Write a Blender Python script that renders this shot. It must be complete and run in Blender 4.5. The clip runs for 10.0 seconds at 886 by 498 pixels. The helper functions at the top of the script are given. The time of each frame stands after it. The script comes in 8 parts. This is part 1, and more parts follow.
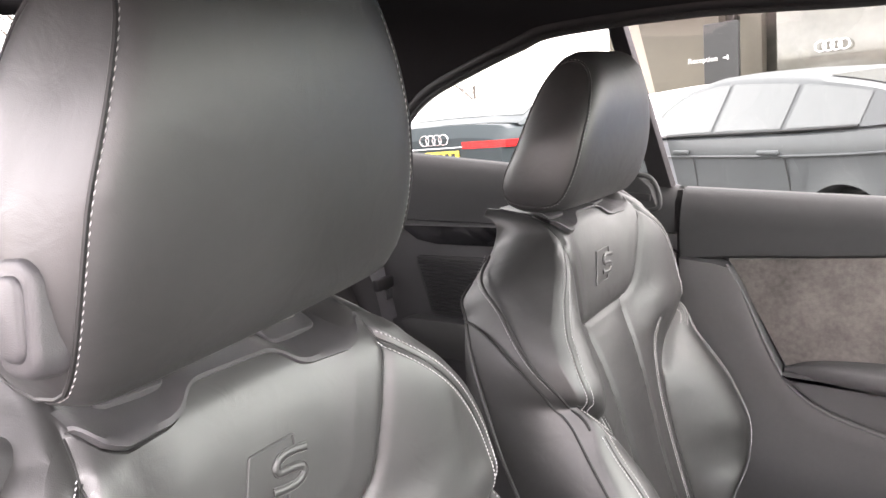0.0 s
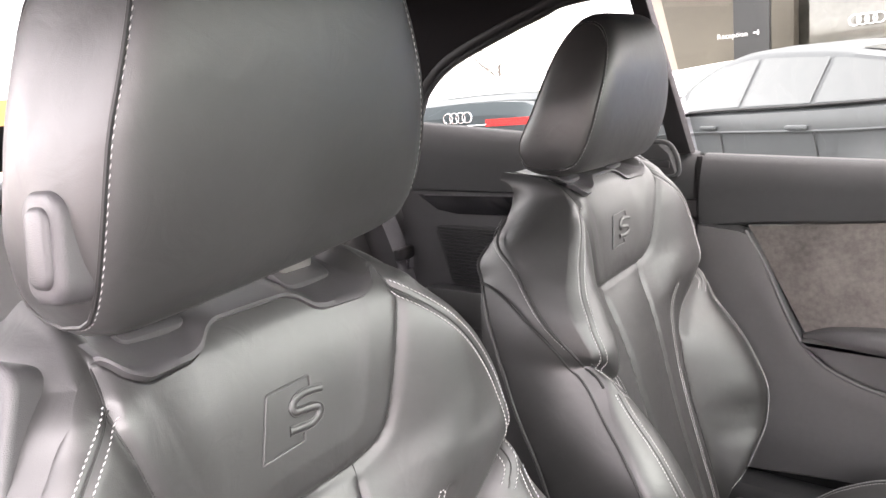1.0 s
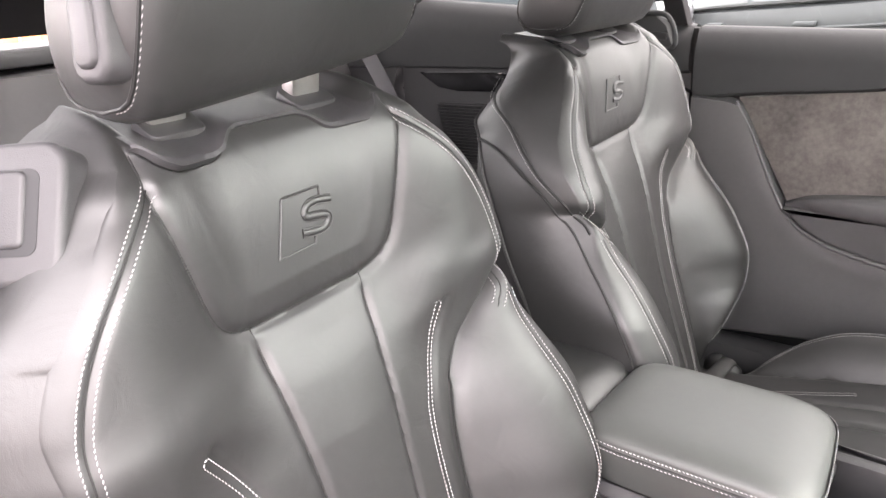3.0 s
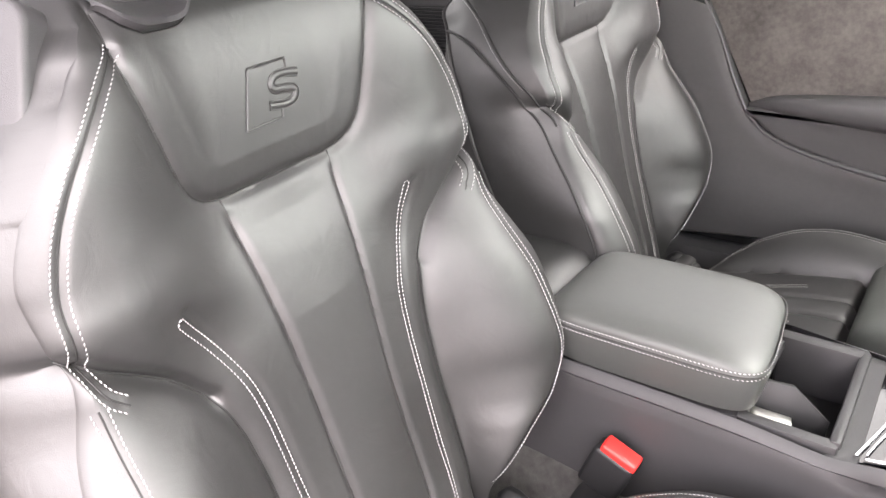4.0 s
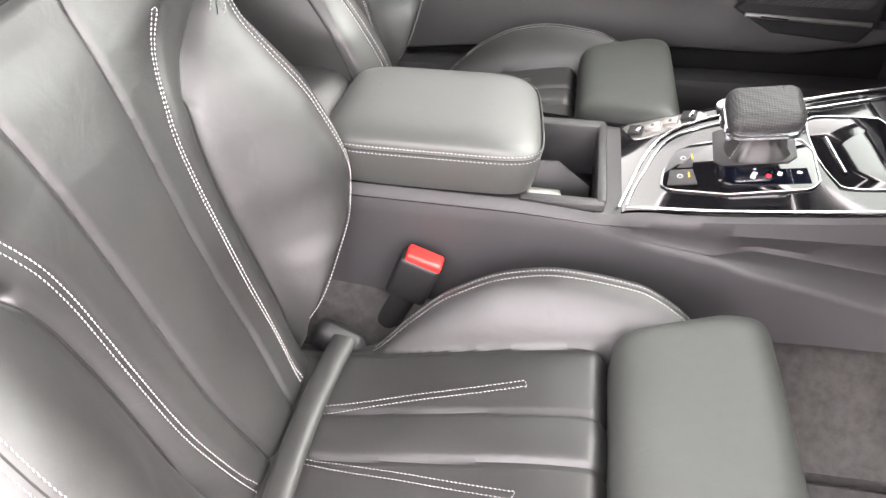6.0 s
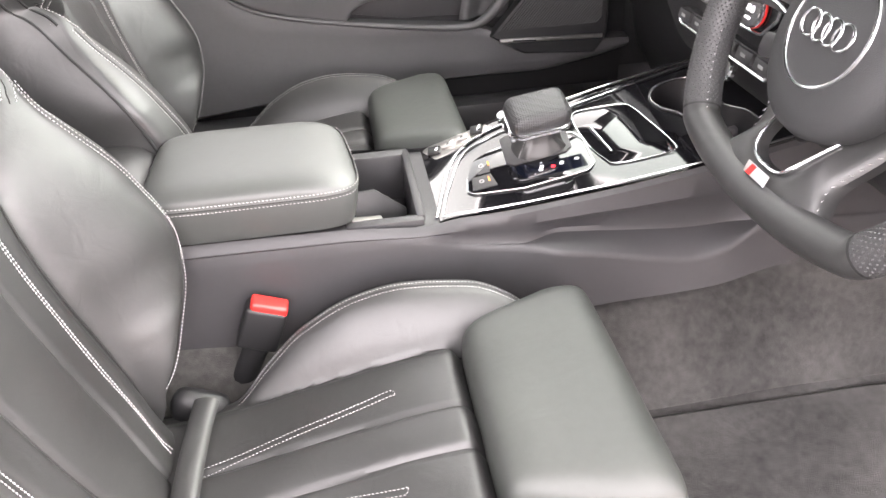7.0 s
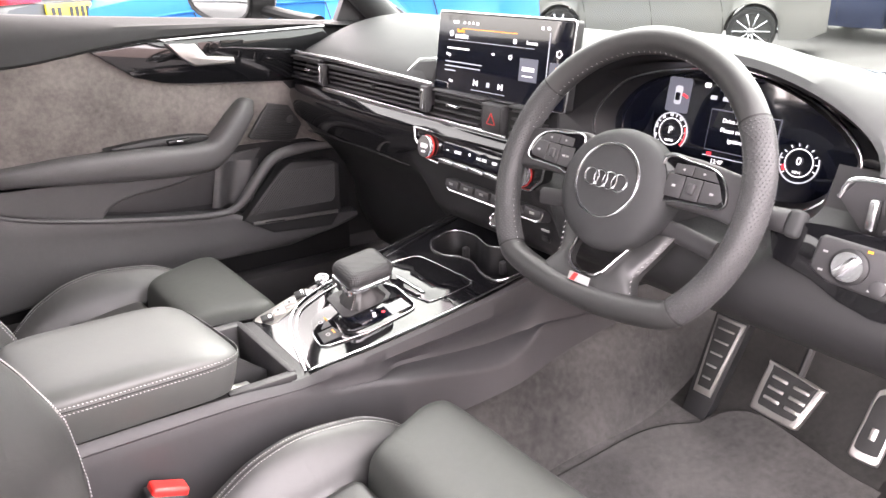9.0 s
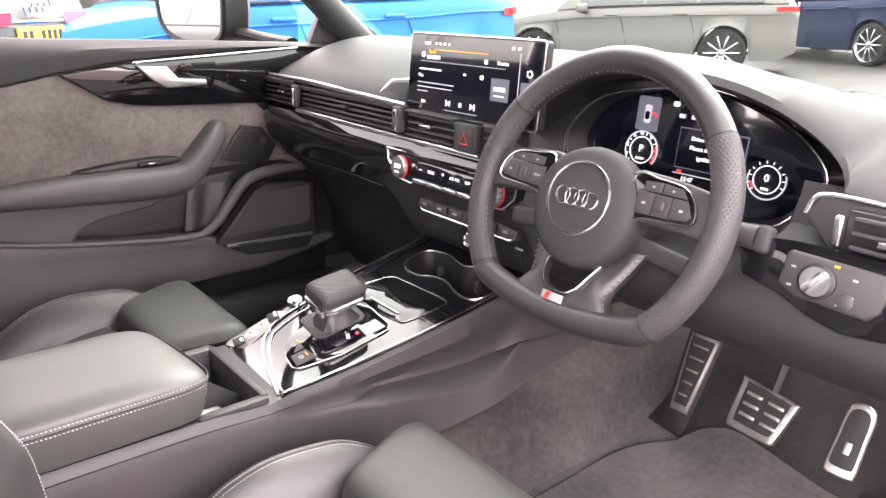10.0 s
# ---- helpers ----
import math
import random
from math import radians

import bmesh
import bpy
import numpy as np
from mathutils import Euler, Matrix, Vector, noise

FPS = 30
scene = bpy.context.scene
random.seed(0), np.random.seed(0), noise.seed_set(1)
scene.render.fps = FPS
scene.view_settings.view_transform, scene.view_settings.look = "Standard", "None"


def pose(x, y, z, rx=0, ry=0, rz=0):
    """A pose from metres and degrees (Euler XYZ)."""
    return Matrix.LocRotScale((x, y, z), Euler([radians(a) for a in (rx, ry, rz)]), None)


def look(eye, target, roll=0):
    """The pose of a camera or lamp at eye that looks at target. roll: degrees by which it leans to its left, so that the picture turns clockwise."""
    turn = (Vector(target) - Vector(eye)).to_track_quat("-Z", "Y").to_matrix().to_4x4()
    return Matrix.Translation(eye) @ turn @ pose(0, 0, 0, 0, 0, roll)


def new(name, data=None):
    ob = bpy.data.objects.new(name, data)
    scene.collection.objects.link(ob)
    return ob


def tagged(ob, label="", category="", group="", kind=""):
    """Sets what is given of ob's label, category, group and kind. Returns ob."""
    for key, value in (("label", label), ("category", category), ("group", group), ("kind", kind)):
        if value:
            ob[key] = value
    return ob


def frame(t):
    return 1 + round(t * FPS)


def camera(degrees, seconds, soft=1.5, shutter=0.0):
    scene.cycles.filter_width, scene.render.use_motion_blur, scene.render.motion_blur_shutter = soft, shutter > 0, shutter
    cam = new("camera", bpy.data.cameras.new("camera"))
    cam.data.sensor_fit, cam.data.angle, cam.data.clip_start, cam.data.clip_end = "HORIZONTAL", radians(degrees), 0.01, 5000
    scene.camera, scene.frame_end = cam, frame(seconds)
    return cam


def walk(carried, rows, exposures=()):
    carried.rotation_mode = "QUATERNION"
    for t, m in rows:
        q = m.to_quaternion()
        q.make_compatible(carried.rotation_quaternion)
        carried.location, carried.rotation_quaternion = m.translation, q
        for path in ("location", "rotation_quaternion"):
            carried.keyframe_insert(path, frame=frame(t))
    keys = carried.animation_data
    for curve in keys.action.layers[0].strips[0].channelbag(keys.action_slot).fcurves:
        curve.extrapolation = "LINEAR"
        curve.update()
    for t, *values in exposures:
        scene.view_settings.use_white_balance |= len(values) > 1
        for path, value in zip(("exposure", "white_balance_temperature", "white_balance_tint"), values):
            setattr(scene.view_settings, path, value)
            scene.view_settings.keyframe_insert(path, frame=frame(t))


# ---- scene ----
cam = camera(62.6, 10.0, soft=1.5)
walk(cam, [
    (0, look((0.412, -0.681, 1.113), (-0.767, 0.885, 0.717), -4.09)),
    (0.5, look((0.422, -0.683, 1.105), (-0.790, 0.854, 0.694), -4.44)),
    (1, look((0.432, -0.691, 1.090), (-0.798, 0.823, 0.647), -4.52)),
    (1.5, look((0.441, -0.703, 1.080), (-0.798, 0.790, 0.594), -4.21)),
    (2, look((0.455, -0.720, 1.068), (-0.785, 0.757, 0.538), -4.32)),
    (3.5, look((0.491, -0.768, 1.013), (-0.667, 0.664, 0.233), -3.64)),
    (4, look((0.499, -0.778, 0.994), (-0.598, 0.647, 0.117), -3.40)),
    (4.5, look((0.504, -0.786, 0.975), (-0.503, 0.631, -0.013), -3.24)),
    (5, look((0.477, -0.800, 0.959), (-0.379, 0.642, -0.130), -2.50)),
    (5.5, look((0.434, -0.815, 0.956), (-0.147, 0.689, -0.227), -1.61)),
    (6, look((0.403, -0.813, 0.960), (0.117, 0.724, -0.288), -0.68)),
    (7.5, look((0.363, -0.934, 0.968), (0.790, 0.728, -0.060), -3.57)),
    (8, look((0.305, -0.961, 0.979), (0.947, 0.699, 0.066), -2.24)),
    (8.5, look((0.158, -0.934, 0.984), (1.105, 0.638, 0.190), -0.18)),
    (9, look((0.057, -0.921, 0.998), (1.231, 0.538, 0.296), 1.62)),
    (9.5, look((0.060, -0.924, 0.996), (1.295, 0.507, 0.340), 1.74)),
    (10, look((0.066, -0.924, 0.995), (1.295, 0.515, 0.349), 1.53)),
], exposures=[(0, 4.62, 7000, 22), (3.5, 4.58, 7000, 22), (5.5, 4.66, 7000, 20), (7.5, 4.90, 7000, 20), (9, 4.72, 7050, 24), (10, 4.52, 7150, 26)])

# the car stands along x (front at +x), its passenger side at +y, the open driver's door at -y; the tarmac is at z = 0

# ---- daylight: bright overcast ----
world = bpy.data.worlds.new("overcast_sky")
scene.world = world
world.use_nodes = True
wn, wl = world.node_tree.nodes, world.node_tree.links
wn.clear()
sky = wn.new("ShaderNodeTexSky")
sky.sky_type, sky.sun_disc = "NISHITA", False
sky.sun_elevation, sky.sun_rotation = radians(50), radians(68)
sky.air_density, sky.dust_density, sky.ozone_density = 1.0, 1.5, 1.0
grey = wn.new("ShaderNodeHueSaturation")
grey.inputs["Saturation"].default_value = 0.12
back = wn.new("ShaderNodeBackground")
back.inputs["Strength"].default_value = 0.15
wout = wn.new("ShaderNodeOutputWorld")
wl.new(sky.outputs[0], grey.inputs["Color"])
wl.new(grey.outputs[0], back.inputs["Color"])
wl.new(back.outputs[0], wout.inputs["Surface"])
sun = new("sun", bpy.data.lights.new("sun", "SUN"))
sun.data.energy, sun.data.angle, sun.data.color = 0.42, radians(110), (1.0, 0.95, 0.93)
sun.matrix_world = look((3.18, 1.28, 4.09), (0, 0, 0))


# ---- materials ----
def mat(name, color, rough=0.5, metal=0.0, vary=0.15, scale=8.0, bump=0.0, bscale=300.0, btype="noise", spec=0.5, coat=0.0, crough=0.03, sheen=0.0, crease=0.0):
    """A surface: colour varied at two scales, roughness varied, fine relief."""
    m = bpy.data.materials.new(name)
    m.use_nodes = True
    n, l = m.node_tree.nodes, m.node_tree.links
    b = n["Principled BSDF"]
    tc = n.new("ShaderNodeTexCoord")
    n1 = n.new("ShaderNodeTexNoise")
    n1.inputs["Scale"].default_value, n1.inputs["Detail"].default_value = scale, 6
    n2 = n.new("ShaderNodeTexNoise")
    n2.inputs["Scale"].default_value, n2.inputs["Detail"].default_value = scale * 14, 3
    l.new(tc.outputs["Object"], n1.inputs["Vector"])
    l.new(tc.outputs["Object"], n2.inputs["Vector"])
    add = n.new("ShaderNodeMath")
    add.operation = "MULTIPLY_ADD"
    l.new(n2.outputs["Fac"], add.inputs[0])
    add.inputs[1].default_value = 0.4
    l.new(n1.outputs["Fac"], add.inputs[2])
    ramp = n.new("ShaderNodeMapRange")
    ramp.inputs["From Min"].default_value, ramp.inputs["From Max"].default_value = 0.4, 1.0
    ramp.inputs["To Min"].default_value, ramp.inputs["To Max"].default_value = 1 - vary, 1 + vary
    l.new(add.outputs[0], ramp.inputs["Value"])
    mul = n.new("ShaderNodeVectorMath")
    mul.operation = "SCALE"
    mul.inputs[0].default_value = color
    l.new(ramp.outputs[0], mul.inputs["Scale"])
    l.new(mul.outputs[0], b.inputs["Base Color"])
    rr = n.new("ShaderNodeMapRange")
    rr.inputs["From Min"].default_value, rr.inputs["From Max"].default_value = 0.3, 0.7
    rr.inputs["To Min"].default_value, rr.inputs["To Max"].default_value = max(0.02, rough * (1 - 0.5 * vary)), min(1, rough * (1 + 0.5 * vary))
    l.new(n1.outputs["Fac"], rr.inputs["Value"])
    l.new(rr.outputs[0], b.inputs["Roughness"])
    b.inputs["Metallic"].default_value = metal
    b.inputs["Specular IOR Level"].default_value = spec
    b.inputs["Coat Weight"].default_value = coat
    b.inputs["Coat Roughness"].default_value = crough
    b.inputs["Coat IOR"].default_value = 1.5 + 0.35 * max(0.0, coat - 1.0) / 0.5
    b.inputs["Coat Weight"].default_value = min(1.0, coat)
    b.inputs["Sheen Weight"].default_value = sheen
    if bump:
        if btype == "noise":
            t = n.new("ShaderNodeTexNoise")
            t.inputs["Detail"].default_value = 4
            out = t.outputs["Fac"]
        else:
            t = n.new("ShaderNodeTexVoronoi")
            t.feature = "F1"
            out = t.outputs["Distance"]
        if btype == "lattice":
            t.inputs["Randomness"].default_value = 0.0
        t.inputs["Scale"].default_value = bscale
        l.new(tc.outputs["Object"], t.inputs["Vector"])
        bp = n.new("ShaderNodeBump")
        bp.inputs["Strength"].default_value = bump
        bp.inputs["Distance"].default_value = 0.001
        l.new(out, bp.inputs["Height"])
        l.new(bp.outputs[0], b.inputs["Normal"])
        if crease:
            t2 = n.new("ShaderNodeTexNoise")
            t2.inputs["Scale"].default_value, t2.inputs["Detail"].default_value, t2.inputs["Distortion"].default_value = 26.0, 5, 1.2
            l.new(tc.outputs["Object"], t2.inputs["Vector"])
            b2 = n.new("ShaderNodeBump")
            b2.inputs["Strength"].default_value = crease
            b2.inputs["Distance"].default_value = 0.004
            l.new(t2.outputs["Fac"], b2.inputs["Height"])
            l.new(b2.outputs[0], bp.inputs["Normal"])
    return m


def glow(name, color, strength):
    m = bpy.data.materials.new(name)
    m.use_nodes = True
    b = m.node_tree.nodes["Principled BSDF"]
    b.inputs["Base Color"].default_value = (*color, 1)
    b.inputs["Emission Color"].default_value = (*color, 1)
    b.inputs["Emission Strength"].default_value = strength
    b.inputs["Roughness"].default_value = 0.3
    return m


def glass(name, tint, amount=0.04, rough=0.02):
    """A thin pane: mostly clear, with a mirror reflection."""
    m = bpy.data.materials.new(name)
    m.use_nodes = True
    n, l = m.node_tree.nodes, m.node_tree.links
    n.clear()
    o = n.new("ShaderNodeOutputMaterial")
    tr = n.new("ShaderNodeBsdfTransparent")
    tr.inputs[0].default_value = (*tint, 1)
    gl = n.new("ShaderNodeBsdfGlossy")
    gl.inputs["Roughness"].default_value = rough
    lw = n.new("ShaderNodeLayerWeight")
    lw.inputs["Blend"].default_value = 0.5
    pw = n.new("ShaderNodeMath")
    pw.operation = "POWER"
    l.new(lw.outputs["Facing"], pw.inputs[0])
    pw.inputs[1].default_value = 4.0
    fr = n.new("ShaderNodeMath")
    fr.operation = "MULTIPLY_ADD"
    l.new(pw.outputs[0], fr.inputs[0])
    fr.inputs[1].default_value, fr.inputs[2].default_value = 0.45, amount
    mix = n.new("ShaderNodeMixShader")
    l.new(fr.outputs[0], mix.inputs[0])
    l.new(tr.outputs[0], mix.inputs[1])
    l.new(gl.outputs[0], mix.inputs[2])
    l.new(mix.outputs[0], o.inputs["Surface"])
    return m


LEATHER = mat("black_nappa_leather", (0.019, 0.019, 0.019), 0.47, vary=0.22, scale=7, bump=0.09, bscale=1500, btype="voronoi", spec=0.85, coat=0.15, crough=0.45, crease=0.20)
LEATHER_DARK = mat("black_seam", (0.012, 0.012, 0.012), 0.6)
THREAD = mat("light_grey_thread", (0.46, 0.45, 0.45), 0.6, vary=0.1, scale=60)
SOFT = mat("soft_black_dash_skin", (0.038, 0.039, 0.040), 0.62, vary=0.10, scale=5, bump=0.25, bscale=1100, btype="voronoi", spec=0.25)
PLASTIC = mat("black_grained_plastic", (0.041, 0.040, 0.042), 0.46, vary=0.10, scale=9, bump=0.2, bscale=1300, btype="voronoi")
DOORSKIN = mat("charcoal_door_plastic", (0.080, 0.078, 0.080), 0.48, vary=0.10, scale=9, bump=0.2, bscale=1300, btype="voronoi")
# same black leather, lightened and greened: windscreen daylight put into the colour
ARMSKIN = mat("skylit_armrest_leather", (0.058, 0.061, 0.058), 0.52, vary=0.12, scale=7, bump=0.07, bscale=1500, btype="voronoi", spec=0.8, coat=0.3, crough=0.45, crease=0.08)
# thigh support likewise carries greenish windscreen light in its base colour
THIGH = mat("skylit_matte_thigh_leather", (0.046, 0.050, 0.046), 0.54, vary=0.15, scale=7, bump=0.09, bscale=1500, btype="voronoi", spec=0.6, crease=0.15)
KNEE = mat("lower_dash_plastic", (0.024, 0.024, 0.025), 0.50, vary=0.10, scale=9, bump=0.2, bscale=1300, btype="voronoi", spec=0.35)
PLASTIC_DARK = mat("deep_black_plastic", (0.012, 0.012, 0.013), 0.5, vary=0.1, scale=9)
GLOSS = mat("piano_black", (0.006, 0.006, 0.007), 0.06, vary=0.1, spec=0.4, coat=0.5)
CHROME = mat("satin_aluminium", (0.75, 0.76, 0.78), 0.22, metal=1.0, vary=0.06, scale=30)
BRIGHT = mat("bright_chrome", (0.85, 0.86, 0.88), 0.08, metal=1.0, vary=0.04, scale=30)
STEEL = mat("brushed_steel", (0.48, 0.465, 0.45), 0.38, metal=1.0, vary=0.12, scale=40)
SUEDE = mat("grey_brown_suede", (0.135, 0.121, 0.114), 0.95, vary=0.6, scale=8, bump=0.5, bscale=420, sheen=0.35, spec=0.2)
CARPET = mat("charcoal_carpet", (0.052, 0.050, 0.048), 0.98, vary=0.85, scale=6, bump=1.0, bscale=650, sheen=0.25, spec=0.15)
ROOFCLOTH = mat("black_headlining_cloth", (0.017, 0.016, 0.017), 0.95, vary=0.12, scale=12, bump=0.4, bscale=700, spec=0.2)
RED = mat("red_plastic", (0.75, 0.035, 0.03), 0.35, vary=0.08)
RUBBER = mat("black_rubber", (0.015, 0.015, 0.015), 0.8, vary=0.2, scale=20)
PERFK = mat("perforated_knob_leather", (0.034, 0.034, 0.035), 0.5, vary=0.1, scale=8, bump=0.9, bscale=330, btype="lattice")
PERF = mat("perforated_leather", (0.040, 0.040, 0.041), 0.46, vary=0.1, scale=8, bump=0.25, bscale=800, btype="voronoi")
GRILLE = mat("black_speaker_grille", (0.02, 0.02, 0.021), 0.55, vary=0.1, scale=20)
SCREEN = mat("screen_glass", (0.004, 0.005, 0.010), 0.06, vary=0.05, coat=1.0)
SCR_WHITE = glow("screen_white", (0.85, 0.88, 0.92), 0.07)
SCR_RED = glow("screen_red", (0.9, 0.03, 0.04), 0.09)
SCR_AMBER = glow("screen_amber", (1.0, 0.33, 0.02), 0.07)
SCR_GREY = glow("screen_grey", (0.05, 0.055, 0.07), 0.12)
SCR_DIM = glow("screen_dim", (0.25, 0.27, 0.30), 0.10)
ICON = mat("printed_icon_white", (0.35, 0.35, 0.35), 0.5, vary=0.02)
GLASS = glass("green_tinted_glass", (0.41, 0.435, 0.42))
SCREENGLASS = glass("windscreen_glass", (0.42, 0.485, 0.455))
MIRROR = mat("mirror", (0.9, 0.9, 0.9), 0.01, metal=1.0, vary=0.0)


# ---- geometry ----
def geo(v, f):
    return [tuple(p) for p in v], [tuple(q) for q in f]


def joined(*gs):
    v, f = [], []
    for gv, gf in gs:
        o = len(v)
        v += gv
        f += [tuple(i + o for i in q) for q in gf]
    return v, f


def grid(P, wrap=False, flip=False):
    """P: array rows x columns x 3."""
    P = np.asarray(P, float)
    r, c = P.shape[:2]
    f = []
    for i in range(r - 1):
        for j in range(c if wrap else c - 1):
            a, b = i * c + j, i * c + (j + 1) % c
            q = (a, b, b + c, a + c)
            f.append(q[::-1] if flip else q)
    return geo(P.reshape(-1, 3), f)


def from_bm(bm):
    bm.verts.index_update()
    v = [tuple(p.co) for p in bm.verts]
    f = [tuple(p.index for p in q.verts) for q in bm.faces]
    bm.free()
    return v, f


def turned(g, m):
    return [tuple(m @ Vector(p)) for p in g[0]], g[1]


def box(c, s, bevel=0.003, m=None, seg=2):
    bm = bmesh.new()
    bmesh.ops.create_cube(bm, size=1.0)
    for p in bm.verts:
        p.co = Vector((p.co.x * s[0], p.co.y * s[1], p.co.z * s[2]))
    if bevel:
        bmesh.ops.bevel(bm, geom=bm.edges[:], offset=min(bevel, min(s) * 0.49), segments=seg, affect="EDGES", profile=0.5)
    g = from_bm(bm)
    return turned(g, Matrix.Translation(c) @ (m or Matrix.Identity(4)))


def smooth_line(pts, n=40, closed=False):
    """Catmull-Rom through the points, evenly resampled."""
    p = np.asarray(pts, float)
    k = len(p)
    if closed:
        p = np.vstack([p[-1:], p, p[:2]])
    else:
        p = np.vstack([2 * p[0] - p[1], p, 2 * p[-1] - p[-2]])
    out = []
    for i in range(1, len(p) - 2):
        for t in np.linspace(0, 1, 12, endpoint=False):
            a, b, c, d = p[i - 1:i + 3]
            out.append(0.5 * (2 * b + (c - a) * t + (2 * a - 5 * b + 4 * c - d) * t * t + (3 * b - a - 3 * c + d) * t ** 3))
    out.append(p[-2])
    return resample(out, n, False)


def resample(pts, n, closed=False):
    p = np.asarray(pts, float)
    if closed:
        p = np.vstack([p, p[:1]])
    d = np.concatenate([[0], np.cumsum(np.linalg.norm(np.diff(p, axis=0), axis=1))])
    q = np.linspace(0, d[-1], n + 1 if closed else n)
    r = np.stack([np.interp(q, d, p[:, i]) for i in range(p.shape[1])], 1)
    return r[:-1] if closed else r


def tube(pts, r, n=8, closed=False, flat=None, caps=True):
    """A bar swept along pts; r: radius or one per point; flat: (up vector, ratio) squeezes it along that vector."""
    p = np.asarray(pts, float)
    k = len(p)
    rr = np.full(k, r) if np.isscalar(r) else np.asarray(r, float)
    if closed:
        tan = np.roll(p, -1, 0) - np.roll(p, 1, 0)
    else:
        tan = np.gradient(p, axis=0)
    tan /= np.linalg.norm(tan, axis=1)[:, None] + 1e-12
    up = np.array(flat[0] if flat else (0.0, 0.0, 1.0), float)
    if abs(tan[0] @ up) > 0.95 and not flat:
        up = np.array((1.0, 0, 0))
    rows = []
    for i in range(k):
        s = np.cross(tan[i], up)
        s /= np.linalg.norm(s) + 1e-12
        u = np.cross(s, tan[i])
        if not flat:
            up = u
        a = np.linspace(0, 2 * math.pi, n, endpoint=False)
        rows.append(p[i] + rr[i] * (np.cos(a)[:, None] * s + np.sin(a)[:, None] * u * (flat[1] if flat else 1)))
    if closed:
        rows.append(rows[0])
    g = grid(np.array(rows), wrap=True)
    if not closed and caps:
        m = len(g[0])
        g[1].append(tuple(range(n))[::-1])
        g[1].append(tuple(range(m - n, m)))
    return g


def prism(outline, o, ux, uy, depth, bevel=0.0, seg=2):
    """A plate: the outline (2D) in the plane of ux and uy at o, extruded back by depth against ux x uy."""
    ux, uy, o = Vector(ux).normalized(), Vector(uy).normalized(), Vector(o)
    n = ux.cross(uy)
    bm = bmesh.new()
    top = [bm.verts.new(o + ux * a + uy * b) for a, b in outline]
    low = [bm.verts.new(o + ux * a + uy * b - n * depth) for a, b in outline]
    f = bm.faces.new(top)
    bm.faces.new(low[::-1])
    for i in range(len(top)):
        j = (i + 1) % len(top)
        bm.faces.new((top[j], top[i], low[i], low[j]))
    bmesh.ops.recalc_face_normals(bm, faces=bm.faces[:])
    if bevel:
        bmesh.ops.bevel(bm, geom=[e for e in f.edges], offset=bevel, segments=seg, affect="EDGES", profile=0.5)
    return from_bm(bm)


def rounded(w, h, r, n=5):
    """A rectangle's outline with rounded corners, centred."""
    out = []
    for cx, cy, a in ((w / 2 - r, h / 2 - r, 0), (-w / 2 + r, h / 2 - r, 90), (-w / 2 + r, -h / 2 + r, 180), (w / 2 - r, -h / 2 + r, 270)):
        for i in range(n + 1):
            t = radians(a + 90 * i / n)
            out.append((cx + r * math.cos(t), cy + r * math.sin(t)))
    return out


def lathe(profile, m, n=24):
    """profile: (radius, height) along the local z."""
    a = np.linspace(0, 2 * math.pi, n, endpoint=False)
    P = np.array([[(r * math.cos(t), r * math.sin(t), h) for t in a] for r, h in profile])
    g = grid(P, wrap=True)
    if profile[0][0] > 1e-6:
        g[1].append(tuple(range(n))[::-1])
    if profile[-1][0] > 1e-6:
        g[1].append(tuple(range(len(g[0]) - n, len(g[0]))))
    return turned(g, m)


def stitches(pts, normals, length=0.0036, gap=0.0007, r=0.00045, slant=0.35):
    """Single stitches in a row along pts, lying on the surface."""
    p = np.asarray(pts, float)
    d = np.concatenate([[0], np.cumsum(np.linalg.norm(np.diff(p, axis=0), axis=1))])
    v, f = [], []
    nn = np.asarray(normals, float)
    for q in np.arange(0, d[-1] - length, length + gap):
        a = np.array([np.interp(q, d, p[:, i]) for i in range(3)])
        b = np.array([np.interp(q + length, d, p[:, i]) for i in range(3)])
        u = np.array([np.interp(q, d, nn[:, i]) for i in range(3)])
        u /= np.linalg.norm(u) + 1e-9
        t = b - a
        s = np.cross(t, u)
        s /= np.linalg.norm(s) + 1e-9
        a, b = a - s * r * slant * 2, b + s * r * slant * 2
        k = len(v)
        mid = (a + b) / 2
        v += [a, b, mid + s * r, mid - s * r, mid + u * r * 1.5, mid - u * r]
        f += [(k, k + 2, k + 4), (k + 2, k + 1, k + 4), (k + 1, k + 3, k + 4), (k + 3, k, k + 4), (k, k + 5, k + 2), (k + 2, k + 5, k + 1), (k + 1, k + 5, k + 3), (k + 3, k + 5, k)]
    return geo(v, f)


def world_of(ob):
    return ob.matrix_basis if ob.parent is None else Matrix.Identity(4)


def link(name, g, material, smooth=True):
    me = bpy.data.meshes.new(name)
    me.from_pydata(g[0], [], g[1])
    me.materials.append(material)
    if smooth:
        me.shade_smooth()
        me.set_sharp_from_angle(angle=radians(38))
    me.update()
    return new(name, me)


def part(name, g, material, parent, label="", smooth=True):
    """One mesh under a thing or under a part; the geometry is in world coordinates."""
    ob = link(name, g, material, smooth)
    ob.parent = parent
    ob.matrix_parent_inverse = world_of(parent).inverted()
    return tagged(ob, label)


def thing(name, at, label, category, group="", kind=""):
    ob = new(name)
    ob.empty_display_size = 0.05
    ob.matrix_basis = Matrix.Translation(at)
    return tagged(ob, label, category, group, kind)


